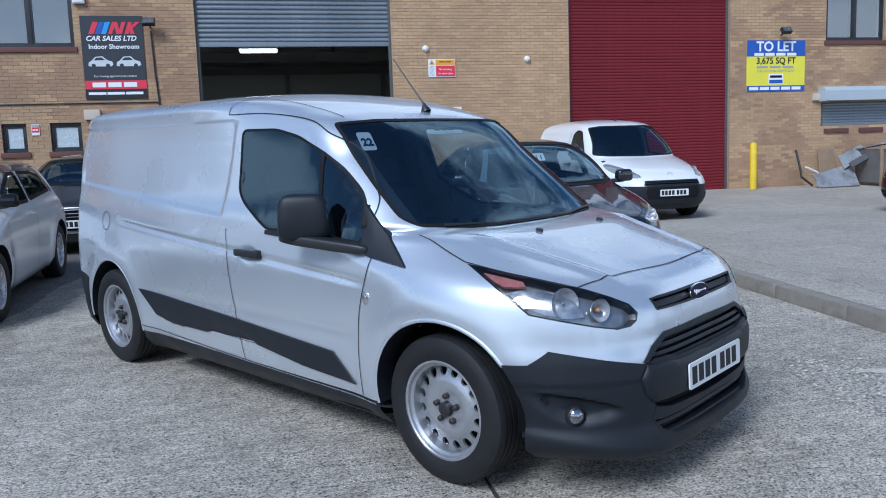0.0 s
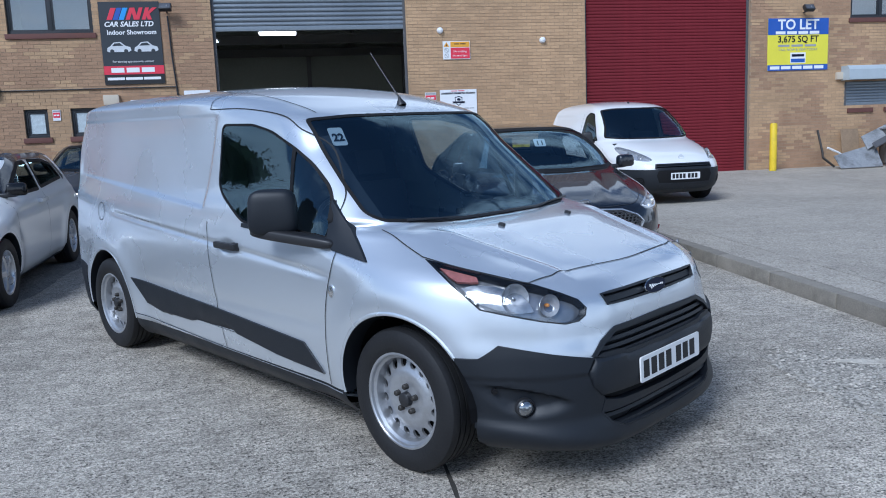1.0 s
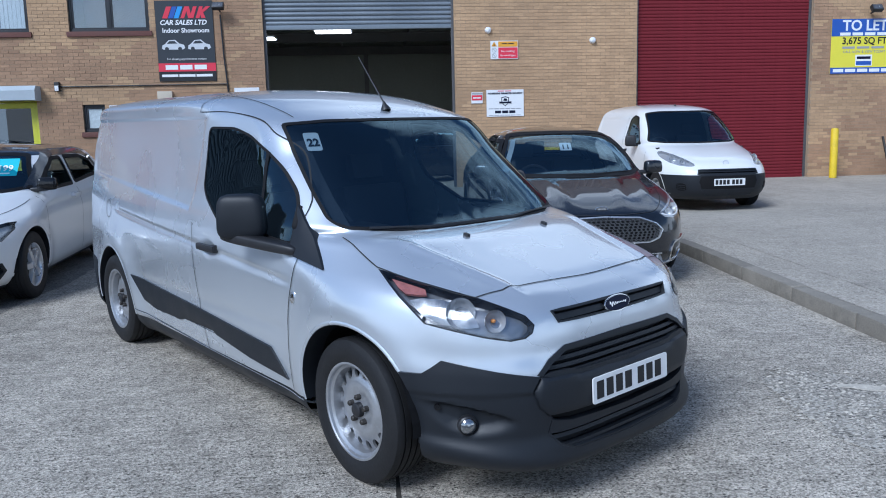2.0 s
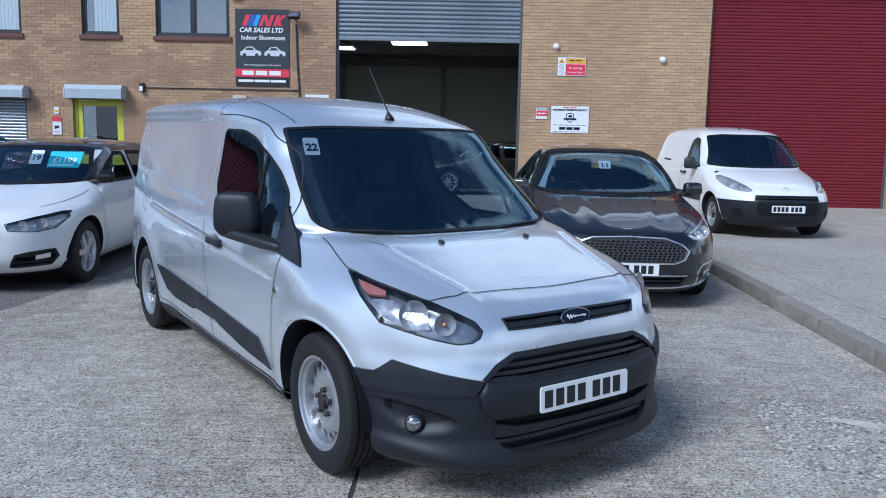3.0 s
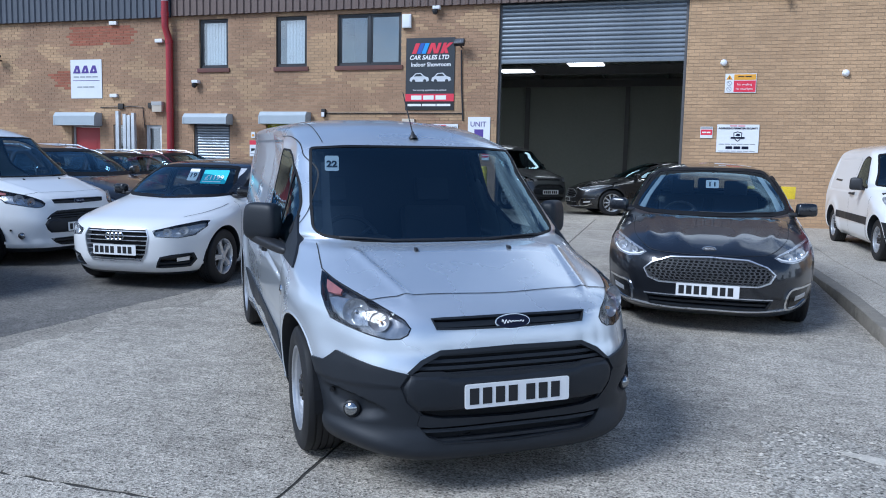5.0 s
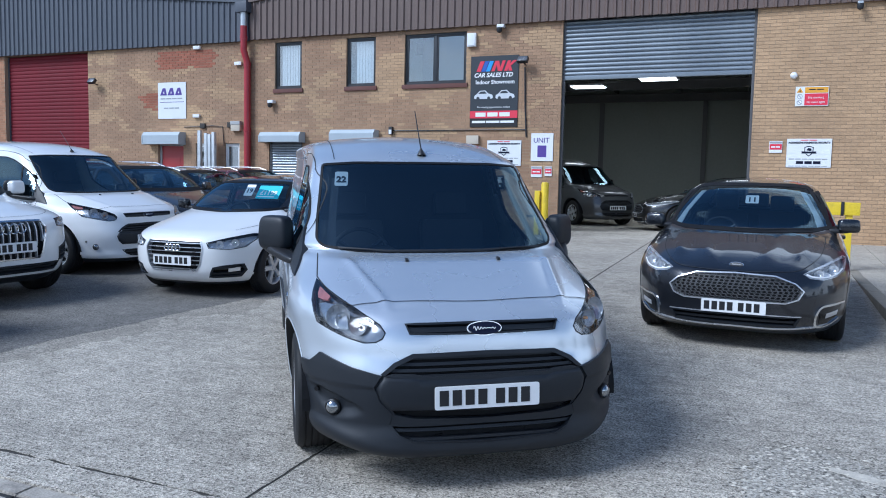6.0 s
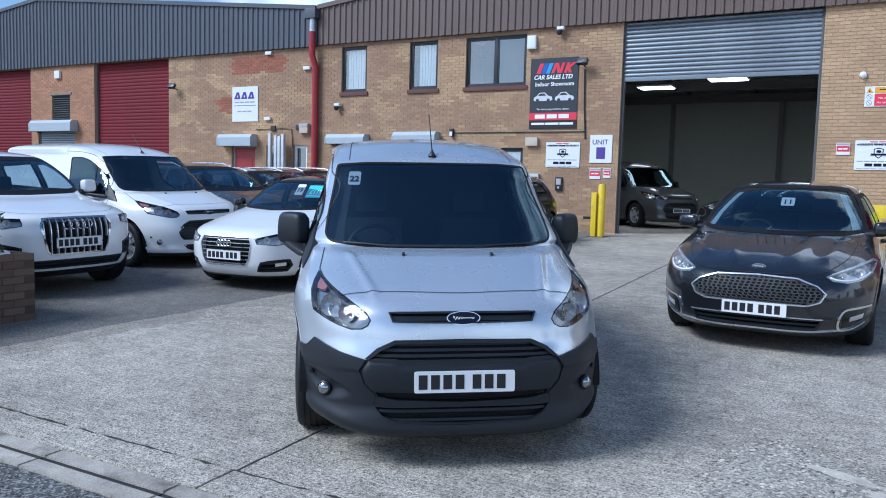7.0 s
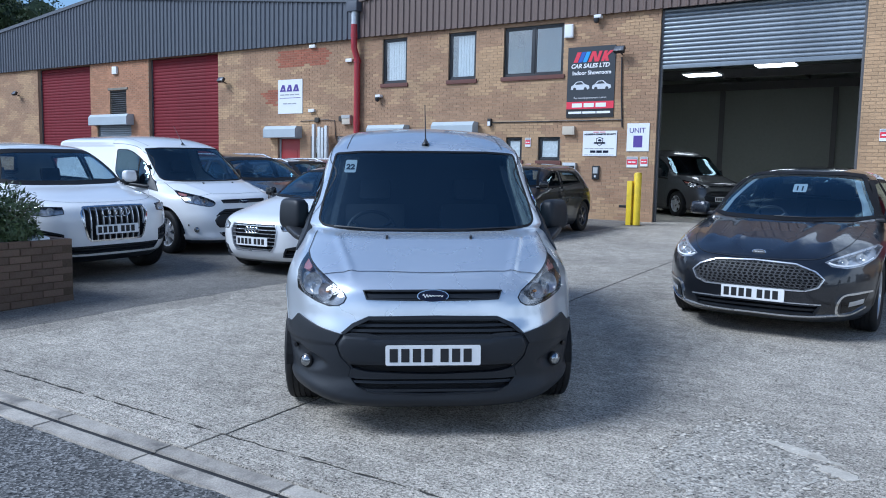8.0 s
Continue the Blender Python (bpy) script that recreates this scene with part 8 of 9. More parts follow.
def roof_rails(car, hull, mat):
    for s in (1, -1):
        got, _ = project(hull, [(x, s * 0.53) for x in (-1.25, -1.5, -2.0, -2.6, -3.0)], "top")
        pts = [Vector(p) + Vector((0, 0, h)) for p, h in zip(got, (0.0, 0.045, 0.05, 0.045, 0.0))]
        part("roof_rail", tube_bm(pts, 0.016, 8), mat, car)


def parked(spec, x, y, heading, label, paint, height=yard_z, rails=None):
    c = build_car(dict(spec, paint=paint), on_ground(x, y, heading, height), "car", label, "car")
    if rails:
        roof_rails(c, spec["hull"], rails)
    return c


near_estate = parked(ESTATE, -6.55, 7.75, -10.0, "black estate car with silver roof rails", "paint_black", rails=M["alloy"])
near_estate.matrix_basis = near_estate.matrix_basis @ Matrix.Scale(1.07, 4)
parked(ESTATE, -7.6, 10.6, -8.0, "dark grey estate car parked in the row", "paint_charcoal", rails=M["alloy"])
parked(ESTATE, -7.8, 12.9, -6.0, "dark red estate car near the building", "paint_red", rails=M["alloy"])

# ---- further cars ----
parked(dict(HATCH, rim_mat="alloy_dark", panels=[], strips=[]), -3.0, 9.5, -90.0, "black hatchback parked behind the white hatchback", "paint_black")
parked(ESTATE, 10.8, 7.95, 176.0, "black estate car standing on the apron", "paint_black", apron_z)
floor_z = lambda x, y: 0.335
shown_van = parked(dict(VAN, wheel="alloy", step=0.045, ns=70, nf=24, dark_below=0.0, dark_nose=0.0, cuts=[], panels=[p for p in VAN["panels"] if p[0] in ("plate_panel", "window_trim")], strips=[]), -1.50, 19.5, -42.0, "grey panel van standing inside the showroom", "paint_grey", floor_z)
shown_van.matrix_basis = shown_van.matrix_basis @ Matrix.Scale(1.09, 4)
parked(dict(SALOON, grilles=[dict(g, mesh=False, bars=4) for g in SALOON["grilles"]]), 0.72, 18.0, -160.0, "black saloon car standing inside the showroom", "paint_black", floor_z)
parked(ESTATE, 2.6, 24.0, -120.0, "dark estate car at the back of the showroom", "paint_grey", floor_z)


# ---- signs on the wall ----
def sign(name, x0, x1, z0, z1, mat, label, out=0.014, category="sign"):
    t = thing(name, label, category, Matrix.Translation(((x0 + x1) / 2, WALL_Y - out, (z0 + z1) / 2)))
    w, h = (x1 - x0) / 2, (z1 - z0) / 2
    part("board", prism_bm([(-w, -h), (w, -h), (w, h), (-w, h)], 0.012, 0.002), M[mat], t)
    return t, w, h


def flat(t, name, poly, mat, lift=0.014):
    p = part(name, prism_bm(poly, 0.002), M[mat], t)
    p.location.y = -lift
    return p


def rect(x0, z0, x1, z1):
    return [(x0, z0), (x1, z0), (x1, z1), (x0, z1)]


def words(t, text, size, mat, x, z, **k):
    return lettering("lettering", text, size, M[mat], t, Matrix.Translation((x, -0.0165, z)), **k)


def bars(t, x0, x1, z, h, n, mat, lift=0.014, gap=0.25):
    """Unreadable or private writing, as plain bars."""
    w = (x1 - x0) / n
    for k in range(n):
        flat(t, "writing_bar", rect(x0 + k * w, z - h / 2, x0 + (k + 1) * w - gap * w * 0.6, z + h / 2), mat, lift)


def small_car_print(t, cx, cz, w, mat, dark):
    """A plain printed silhouette of a car."""
    body = [(-0.5, -0.12), (-0.47, 0.02), (-0.36, 0.08), (-0.20, 0.24), (0.08, 0.26), (0.26, 0.10), (0.46, 0.04), (0.5, -0.10), (0.40, -0.16), (-0.42, -0.16)]
    flat(t, "printed_car", [(cx + a * w, cz + b * w) for a, b in body], mat)
    flat(t, "printed_glass", [(cx + a * w, cz + b * w) for a, b in ((-0.28, 0.09), (-0.17, 0.20), (0.05, 0.215), (0.18, 0.10))], dark, 0.0165)
    for s in (-0.29, 0.28):
        flat(t, "printed_wheel", [(cx + (s + 0.085 * math.cos(q)) * w, cz + (-0.13 + 0.085 * math.sin(q)) * w) for q in (2 * math.pi * k / 14 for k in range(14))], dark, 0.0165)


def build_banner():
    t, w, h = sign("banner", -3.93, -2.69, 2.875, 4.61, "sign_dark", "charcoal dealer banner with red and blue stripes and two printed cars")
    k = w / 0.62
    sl = 0.10
    def stripe(x0, x1, mat):
        flat(t, "logo_stripe", [(x0, 0.49), (x1, 0.49), (x1 + sl, 0.74), (x0 + sl, 0.74)], mat)
    stripe(-0.47, -0.36, "ink_red")
    stripe(-0.345, -0.24, "ink_blue")
    stripe(-0.225, -0.12, "ink_sky")
    # the red letter-like shapes of the mark, as plain slanted shapes
    flat(t, "logo_shape", [(-0.08, 0.49), (0.0, 0.49), (0.10, 0.74), (0.02, 0.74)], "ink_red")
    flat(t, "logo_shape", [(0.04, 0.74), (0.12, 0.74), (0.17, 0.49), (0.09, 0.49)], "ink_red", 0.0165)
    flat(t, "logo_shape", [(0.12, 0.49), (0.20, 0.49), (0.29, 0.74), (0.21, 0.74)], "ink_red", 0.019)
    flat(t, "logo_shape", [(0.25, 0.49), (0.33, 0.49), (0.42, 0.74), (0.34, 0.74)], "ink_red")
    flat(t, "logo_shape", [(0.35, 0.62), (0.48, 0.74), (0.58, 0.74), (0.42, 0.61), (0.46, 0.49), (0.37, 0.49)], "ink_red", 0.0165)
    words(t, "CAR SALES LTD", 0.145, "ink_white", -0.03, 0.395, bold=0.004, slant=0.25)
    words(t, "Indoor Showroom", 0.135, "ink_white", 0.02, 0.225, bold=0.003)
    small_car_print(t, -0.27, -0.10, 0.50, "ink_silver", "sign_dark")
    small_car_print(t, 0.29, -0.10, 0.50, "ink_silver", "sign_dark")
    words(t, "For viewing appointments contact", 0.062, "ink_white", 0.0, -0.385)
    flat(t, "red_band", rect(-w, -0.655, w, -0.475), "ink_red", 0.013)
    bars(t, -0.47, 0.47, -0.565, 0.10, 3, "ink_white", 0.0155)
    flat(t, "black_band", rect(-w, -h, w, -0.66), "ink", 0.013)
    bars(t, -0.56, 0.56, -0.745, 0.055, 3, "ink_white", 0.0155, 0.1)


def build_to_let():
    t, w, h = sign("to_let_board", 11.68, 13.34, 2.79, 4.06, "ink_yellow", "yellow and blue letting board fixed to the brick wall")
    flat(t, "blue_band", rect(-w, 0.235, w, h), "ink_blue", 0.013)
    flat(t, "blue_band", rect(-w, -h, w, -h + 0.14), "ink_blue", 0.013)
    words(t, "TO LET", 0.34, "ink_white", 0, 0.47, bold=0.008)
    bars(t, -0.62, 0.62, 0.285, 0.07, 4, "ink_white", 0.0155)
    words(t, "3,675 SQ FT", 0.22, "ink_navy", 0, 0.12, bold=0.003)
    bars(t, -0.55, 0.55, -0.03, 0.05, 3, "ink_grey", 0.0155)
    words(t, "CALL NOW & VIEW TODAY", 0.085, "ink_grey", 0, -0.13)
    flat(t, "logo_panel", rect(-0.21, -0.46, 0.21, -0.20), "ink_white", 0.0155)
    flat(t, "logo_bar", rect(-0.19, -0.44, 0.19, -0.35), "ink_blue", 0.018)
    flat(t, "logo_bar", rect(-0.17, -0.30, 0.17, -0.24), "ink_navy", 0.018)
    bars(t, -0.76, 0.76, -h + 0.07, 0.075, 5, "ink_white", 0.0155)


def build_warning():
    t, w, h = sign("warning_sign", 3.49, 4.13, 3.25, 3.66, "white", "white safety sign with amber and red warning panels")
    flat(t, "amber_panel", rect(-0.14, 0.07, w - 0.012, h - 0.015), "ink_orange")
    flat(t, "red_panel", rect(-0.14, -h + 0.015, w - 0.012, 0.055), "ink_red")
    bars(t, -0.06, 0.24, 0.14, 0.02, 2, "ink", 0.0165)
    words(t, "No smoking", 0.062, "ink_white", 0.08, -0.03)
    words(t, "No naked lights", 0.055, "ink_white", 0.08, -0.125)
    flat(t, "warning_triangle", [(-0.30, 0.08), (-0.17, 0.08), (-0.235, 0.185)], "ink_orange")
    flat(t, "triangle_mark", [(-0.25, 0.095), (-0.22, 0.095), (-0.235, 0.15)], "ink", 0.0165)
    for z in (0.0, -0.125):
        ring = part("prohibition_ring", tube_bm([(-0.235 + 0.048 * math.cos(q), -0.015, z + 0.048 * math.sin(q)) for q in (2 * math.pi * i / 20 for i in range(20))], 0.005, 6, closed=True), M["ink_grey"], t)
        flat(t, "prohibition_bar", [(-0.27, z + 0.03), (-0.262, z + 0.038), (-0.20, z - 0.03), (-0.208, z - 0.038)], "ink_grey", 0.016)


def build_security(x0, x1, z0, z1):
    t, w, h = sign("security_sign", x0, x1, z0, z1, "white", "white security notice with a navy shield emblem")
    words(t, "AGGRESSIVE PERIMETER SECURITY", 0.052 * w / 0.43, "ink_navy", 0, h - 0.085, bold=0.002)
    bars(t, -0.17, 0.17, h - 0.03, 0.018, 2, "ink_red", 0.0145)
    sh = [(-0.09, 0.13), (0.0, 0.155), (0.09, 0.13), (0.085, 0.03), (0.05, -0.03), (0.0, -0.07), (-0.05, -0.03), (-0.085, 0.03)]
    flat(t, "shield", sh, "ink_navy")
    flat(t, "shield_face", [(a * 0.82, 0.045 + (b - 0.045) * 0.82) for a, b in sh], "white", 0.0165)
    flat(t, "shield_emblem", [(-0.05, 0.06), (-0.02, 0.11), (0.04, 0.10), (0.055, 0.06), (0.02, 0.045)], "ink_navy", 0.0185)
    flat(t, "ribbon", [(-0.15, 0.035), (0.15, 0.035), (0.135, 0.015), (0.15, -0.005), (-0.15, -0.005), (-0.135, 0.015)], "ink_navy", 0.0205)
    bars(t, -w + 0.05, w - 0.05, -0.125, 0.018, 6, "ink_grey", 0.0145)
    bars(t, -0.24, 0.26, -0.20, 0.06, 3, "ink_navy", 0.0145)
    bars(t, -w + 0.05, w - 0.05, -h + 0.03, 0.012, 6, "ink_grey", 0.0145)


def build_small_signs():
    t, w, h = sign("unit_sign", -2.32, -1.77, 2.04, 2.71, "white", "white unit sign with dark red lettering")
    words(t, "UNIT", 0.17, "ink_purple", -0.02, 0.16)
    flat(t, "number_bar", rect(-0.11, -0.24, 0.11, 0.04), "ink_purple")
    for x0, x1, z0, z1 in ((-2.30, -2.03, 1.65, 1.91), (-1.96, -1.78, 1.68, 1.91), (3.03, 3.29, 2.26, 2.51), (-5.06, -4.90, 2.15, 2.38)):
        t, w, h = sign("sticker_sign", x0, x1, z0, z1, "white", "small white sticker with a dark red panel")
        flat(t, "red_panel", rect(-w + 0.01, -h * 0.45, w - 0.01, h * 0.5), "ink_red")
        bars(t, -w * 0.7, w * 0.75, 0.0, 0.03, 2, "ink_white", 0.0165)
        flat(t, "grey_strip", rect(-w + 0.01, h * 0.62, w - 0.01, h - 0.01), "ink_grey")
    t, w, h = sign("notice", -8.26, -8.05, 1.67, 2.09, "white", "white camera notice with red heading")
    flat(t, "red_panel", rect(-w, h * 0.45, w, h), "ink_red", 0.013)
    flat(t, "camera_mark", [(-0.06, -0.08), (0.05, -0.05), (0.05, 0.0), (-0.06, 0.0)], "ink")
    bars(t, -0.08, 0.08, -0.14, 0.02, 2, "ink_grey", 0.0145)
    t, w, h = sign("notice", -8.21, -8.10, 2.15, 2.31, "white", "small white sticker above the camera notice")
    flat(t, "orange_mark", rect(-w * 0.6, -h * 0.5, w * 0.6, h * 0.2), "ink_orange")
    t, w, h = sign("company_board", -13.93, -12.88, 3.20, 4.27, "white", "white company board with a purple mark")
    # the mark, as plain slanted shapes
    for x in (-0.36, -0.08, 0.20):
        flat(t, "logo_shape", [(x - 0.08, 0.16), (x, 0.16), (x + 0.10, 0.37), (x + 0.02, 0.37)], "ink_purple")
        flat(t, "logo_shape", [(x + 0.04, 0.37), (x + 0.12, 0.37), (x + 0.18, 0.16), (x + 0.10, 0.16)], "ink_purple", 0.0165)
        flat(t, "logo_shape", rect(x + 0.0, 0.16, x + 0.12, 0.21), "ink_purple", 0.0185)
    bars(t, -0.42, 0.42, 0.06, 0.035, 4, "ink_grey", 0.0145)
    flat(t, "rule", rect(-0.45, -0.05, 0.45, -0.035), "ink_purple")
    bars(t, -0.30, 0.30, -0.22, 0.035, 3, "ink_grey", 0.0145)


build_banner()
build_to_let()
build_warning()
build_security(3.38, 4.25, 1.95, 2.56)
build_security(-3.45, -2.57, 1.92, 2.54)
build_small_signs()


# ---- fittings on the wall ----
def wall_box(name, x0, x1, z0, z1, deep, mat, label, category, bevel=0.012):
    t = thing(name, label, category, Matrix.Translation(((x0 + x1) / 2, WALL_Y, (z0 + z1) / 2)))
    w, h = (x1 - x0) / 2, (z1 - z0) / 2
    part("case", box_bm(-w, -deep, -h, w, -0.006, h, bevel), M[mat], t)
    return t, w, h


def floodlight(x, z):
    t = thing("flood_light", "black outdoor floodlight on a short bracket", "lamp", Matrix.Translation((x, WALL_Y, z)), "flood lights")
    part("bracket", tube_bm([(0, -0.006, -0.05), (0, -0.12, -0.03), (0, -0.16, 0.0)], 0.018, 8), M["dark"], t)
    part("housing", box_bm(-0.13, -0.05, -0.08, 0.13, 0.05, 0.08, 0.015, m=Matrix.Translation((0, -0.22, 0.03)) @ pose(0, 0, 0, -35)), M["dark"], t)
    part("lens", box_bm(-0.11, -0.056, -0.065, 0.11, -0.049, 0.065, 0.003, m=Matrix.Translation((0, -0.22, 0.03)) @ pose(0, 0, 0, -35)), M["lamp_dark"], t)


for x, z in ((-2.53, 4.42), (12.65, 4.24), (-16.36, 4.34), (-29.02, 4.36)):
    floodlight(x, z)


def conduit(pts, label="thin dark cable conduit clipped to the brickwork", r=0.014):
    t = tagged(finish("conduit", tube_bm(pts, r, 6), M["dark"]), label, "conduit")


conduit([(-2.53, 14.97, 4.30), (-2.50, 14.97, 3.4), (-2.46, 14.97, 2.80), (-2.45, 14.97, 2.62)], r=0.018)
conduit([(-2.46, 14.97, 2.80), (-4.0, 14.97, 2.80), (-6.08, 14.97, 2.80)])
conduit([(-12.95, 14.97, 2.95), (-11.9, 14.97, 2.98), (-11.55, 14.97, 2.95), (-11.5, 14.97, 2.4)], r=0.012)
for x, z in ((3.44, 3.90), (5.88, 3.645)):
    t = thing("wall_sensor", "small pale round sensor on the brick wall", "sensor", Matrix.Translation((x, WALL_Y - 0.01, z)))
    part("dome", lathe_bm([(0.075, 0.0), (0.072, -0.03), (0.055, -0.07), (0.02, -0.09), (0.001, -0.092)], 20), M["white"], t)
t, w, h = wall_box("alarm_box", -4.03, -3.80, 4.85, 5.18, 0.09, "white_frame", "white alarm sounder box beside the window", "alarm")
part("alarm_cover", box_bm(-w + 0.02, -0.10, -h + 0.02, w - 0.02, -0.088, h - 0.02, 0.008), M["white"], t)
for x, z in ((-3.16, 5.24), (-9.84, 3.56)):
    t = thing("security_camera", "white dome security camera under a bracket", "camera", Matrix.Translation((x, WALL_Y, z)))
    part("bracket", box_bm(-0.08, -0.16, 0.02, 0.10, -0.006, 0.10, 0.02), M["white"], t)
    part("dome", lathe_bm([(0.001, -0.11), (0.05, -0.09), (0.07, -0.04), (0.065, 0.02), (0.001, 0.03)], 18, axis="z", m=Matrix.Translation((-0.02, -0.12, 0))), M["dark"], t)
t = thing("security_camera", "dark camera under the roof edge", "camera", Matrix.Translation((4.6, WALL_Y - 0.1, 5.25)))
part("bracket", box_bm(-0.05, -0.12, 0.03, 0.05, -0.004, 0.09, 0.01), M["galv"], t)
part("dome", lathe_bm([(0.001, -0.09), (0.05, -0.07), (0.065, -0.02), (0.06, 0.04)], 18, axis="z", m=Matrix.Translation((0, -0.08, 0))), M["dark"], t)
t, w, h = wall_box("passive_sensor", -6.17, -6.07, 2.70, 2.90, 0.10, "dark", "small black lantern sensor on the wall", "sensor")
part("lens", box_bm(-w + 0.01, -0.107, -h + 0.005, w - 0.01, -0.095, 0.02, 0.005), M["white"], t)
wall_box("junction_box", -3.99, -3.67, 2.45, 2.66, 0.10, "beige_box", "beige junction box on the brickwork", "box")
wall_box("junction_box", 13.58, 13.90, 2.53, 2.71, 0.09, "beige_box", "beige junction box beside the shuttered window", "box")
t, w, h = wall_box("intercom", -3.17, -2.99, 1.34, 1.68, 0.06, "dark", "dark door intercom panel with buttons", "intercom")
part("keypad", box_bm(-w + 0.03, -0.066, -0.02, w - 0.03, -0.058, h - 0.04, 0.003), M["grey_box"], t)
part("speaker", lathe_bm([(0.03, -0.058), (0.03, -0.066), (0.001, -0.066)], 14, m=Matrix.Translation((0, 0, -0.09))), M["galv"], t)
t, w, h = wall_box("letter_box", -3.95, -3.60, 1.44, 1.75, 0.11, "galv", "steel letter box with a dark frame", "letter box")
part("flap", box_bm(-w + 0.02, -0.118, 0.02, w - 0.02, -0.108, 0.08, 0.004), M["dark"], t)
for x, z, mat, lb in ((-12.26, 2.98, "iron", "small rusty wall box"), (-11.29, 3.0, "iron", "small rusty wall box")):
    wall_box("wall_box", x - 0.085, x + 0.085, z - 0.075, z + 0.075, 0.06, mat, lb, "box")
t, w, h = wall_box("meter_box", -11.2, -10.89, 2.82, 3.08, 0.12, "beige_box", "pale cable box beside the downpipe", "box")
part("lid", box_bm(-w - 0.01, -0.13, h - 0.08, w + 0.01, -0.006, h + 0.02, 0.008), M["grey_box"], t)
for x, z in ((-12.44, 5.23), (-12.47, 3.27), (-10.98, 4.72), (-22.37, 5.02)):
    wall_box("bell_box" if x < -20 else "wall_light", x - (0.14 if x < -20 else 0.12), x + (0.14 if x < -20 else 0.12), z - (0.14 if x < -20 else 0.05), z + (0.14 if x < -20 else 0.05), 0.09, "white_frame", "small white fitting on the brick wall", "fitting", 0.02)


def shutter_box(x0, x1, z0, z1, deep=0.32):
    t = thing("shutter_housing", "pale grey steel roller shutter housing", "housing", Matrix.Translation((0, WALL_Y, 0)), "shutter housings")
    bm = bmesh.new()
    prof = [(-0.006, z0), (-deep, z0), (-deep, z1 - 0.10), (-deep + 0.08, z1), (-0.006, z1)]
    a = [bm.verts.new((x0, y, z)) for y, z in prof]
    b = [bm.verts.new((x1, y, z)) for y, z in prof]
    n = len(prof)
    for i in range(n):
        bm.faces.new((a[i], a[(i + 1) % n], b[(i + 1) % n], b[i]))
    bm.faces.new(a[::-1]); bm.faces.new(b)
    bmesh.ops.recalc_face_normals(bm, faces=bm.faces)
    part("housing", bm, M["housing"], t, smooth=0)
    for x in (x0 + 0.005, x1 - 0.025):
        part("end_plate", box_bm(x - 0.008, -deep - 0.006, z0 - 0.01, x + 0.028, -0.004, z1 - 0.11, 0.003), M["housing"], t)


for b in ((-10.10, -8.78, 2.50, 2.77), (-7.83, -6.50, 2.51, 2.82), (-14.30, -12.92, 2.44, 2.80), (-23.70, -21.35, 2.975, 3.37), (13.75, 16.0, 2.51, 2.86)):
    shutter_box(*b)
for x in (13.95, 15.0):
    tagged(finish("window_sill", box_bm(x, WALL_Y - 0.05, 1.69, x + 0.72, WALL_Y + 0.0, 1.80, 0.01), M["sill_tile"]), "short dark red tile sill under the shutter", "sill", kind="structure")

# ventilation grille
t = thing("vent_grille", "dark louvred ventilation grille in the brick pier", "vent", Matrix.Translation((-22.265, WALL_Y, 3.805)))
part("backing", box_bm(-0.52, 0.10, -0.50, 0.52, 0.14, 0.50), M["dark"], t)
for k in range(12):
    part("slat", box_bm(-0.50, -0.02, -0.006, 0.50, 0.05, 0.006, m=Matrix.Translation((0, 0.04, -0.44 + 0.08 * k)) @ pose(0, 0, 0, -35)), M["grey_dark"], t)
part("lintel", box_bm(-0.60, -0.03, 0.485, 0.60, 0.02, 0.57, 0.008), M["kerb"], t)


# doors
def door(name, x0, x1, z1, label, frame, leaf, glazed):
    t = thing(name, label, "door", kind="structure")
    y = WALL_Y + 0.08
    bm = bmesh.new()
    add_box(bm, x0 + 0.002, y, BASE, x0 + 0.07, y + 0.09, z1 - 0.002, 0.006)
    add_box(bm, x1 - 0.07, y, BASE, x1 - 0.002, y + 0.09, z1 - 0.002, 0.006)
    add_box(bm, x0 + 0.07, y + 0.001, z1 - 0.07, x1 - 0.07, y + 0.089, z1 - 0.002, 0.006)
    part("door_frame", bm, M[frame], t)
    bm = bmesh.new()
    a, b, lo, hi = x0 + 0.075, x1 - 0.075, BASE + 0.02, z1 - 0.075
    if glazed:
        for q in ((a, lo, b, lo + 0.9), (a, hi - 0.12, b, hi), (a, lo + 0.9, a + 0.11, hi - 0.12), (b - 0.11, lo + 0.9, b, hi - 0.12)):
            add_box(bm, q[0], y + 0.02, q[1], q[2], y + 0.065, q[3], 0.005)
        part("pane", box_bm(a + 0.10, y + 0.038, lo + 0.89, b - 0.10, y + 0.044, hi - 0.11), M["glass_office"], t)
        part("door_notice", box_bm(a + 0.14, y + 0.030, lo + 1.05, a + 0.34, y + 0.037, lo + 1.15), M["white"], t)
    else:
        add_box(bm, a, y + 0.02, lo, b, y + 0.065, hi, 0.005)
        for q in (0.3, 1.1):
            add_box(bm, a + 0.12, y + 0.012, lo + q, b - 0.12, y + 0.021, lo + q + 0.65, 0.004)
    part("leaf", bm, M[leaf], t)
    part("door_handle", box_bm(b - 0.09, y - 0.03, lo + 0.95, b - 0.05, y + 0.02, lo + 1.15, 0.01), M["galv"], t)
    part("reveal_back", box_bm(x0 - 0.3, WALL_Y + 1.8, 0.2, x1 + 0.3, WALL_Y + 1.85, z1 + 0.4), M["grey_dark"], t)


door("door_1", -7.78, -6.60, snap(2.55), "half glazed office door with a yellow green frame", "yellow_green", "yellow_green", True)
door("door_2", -13.97, -13.0, snap(2.45), "plain red painted door in a grey frame", "grey_box", "red_door", False)

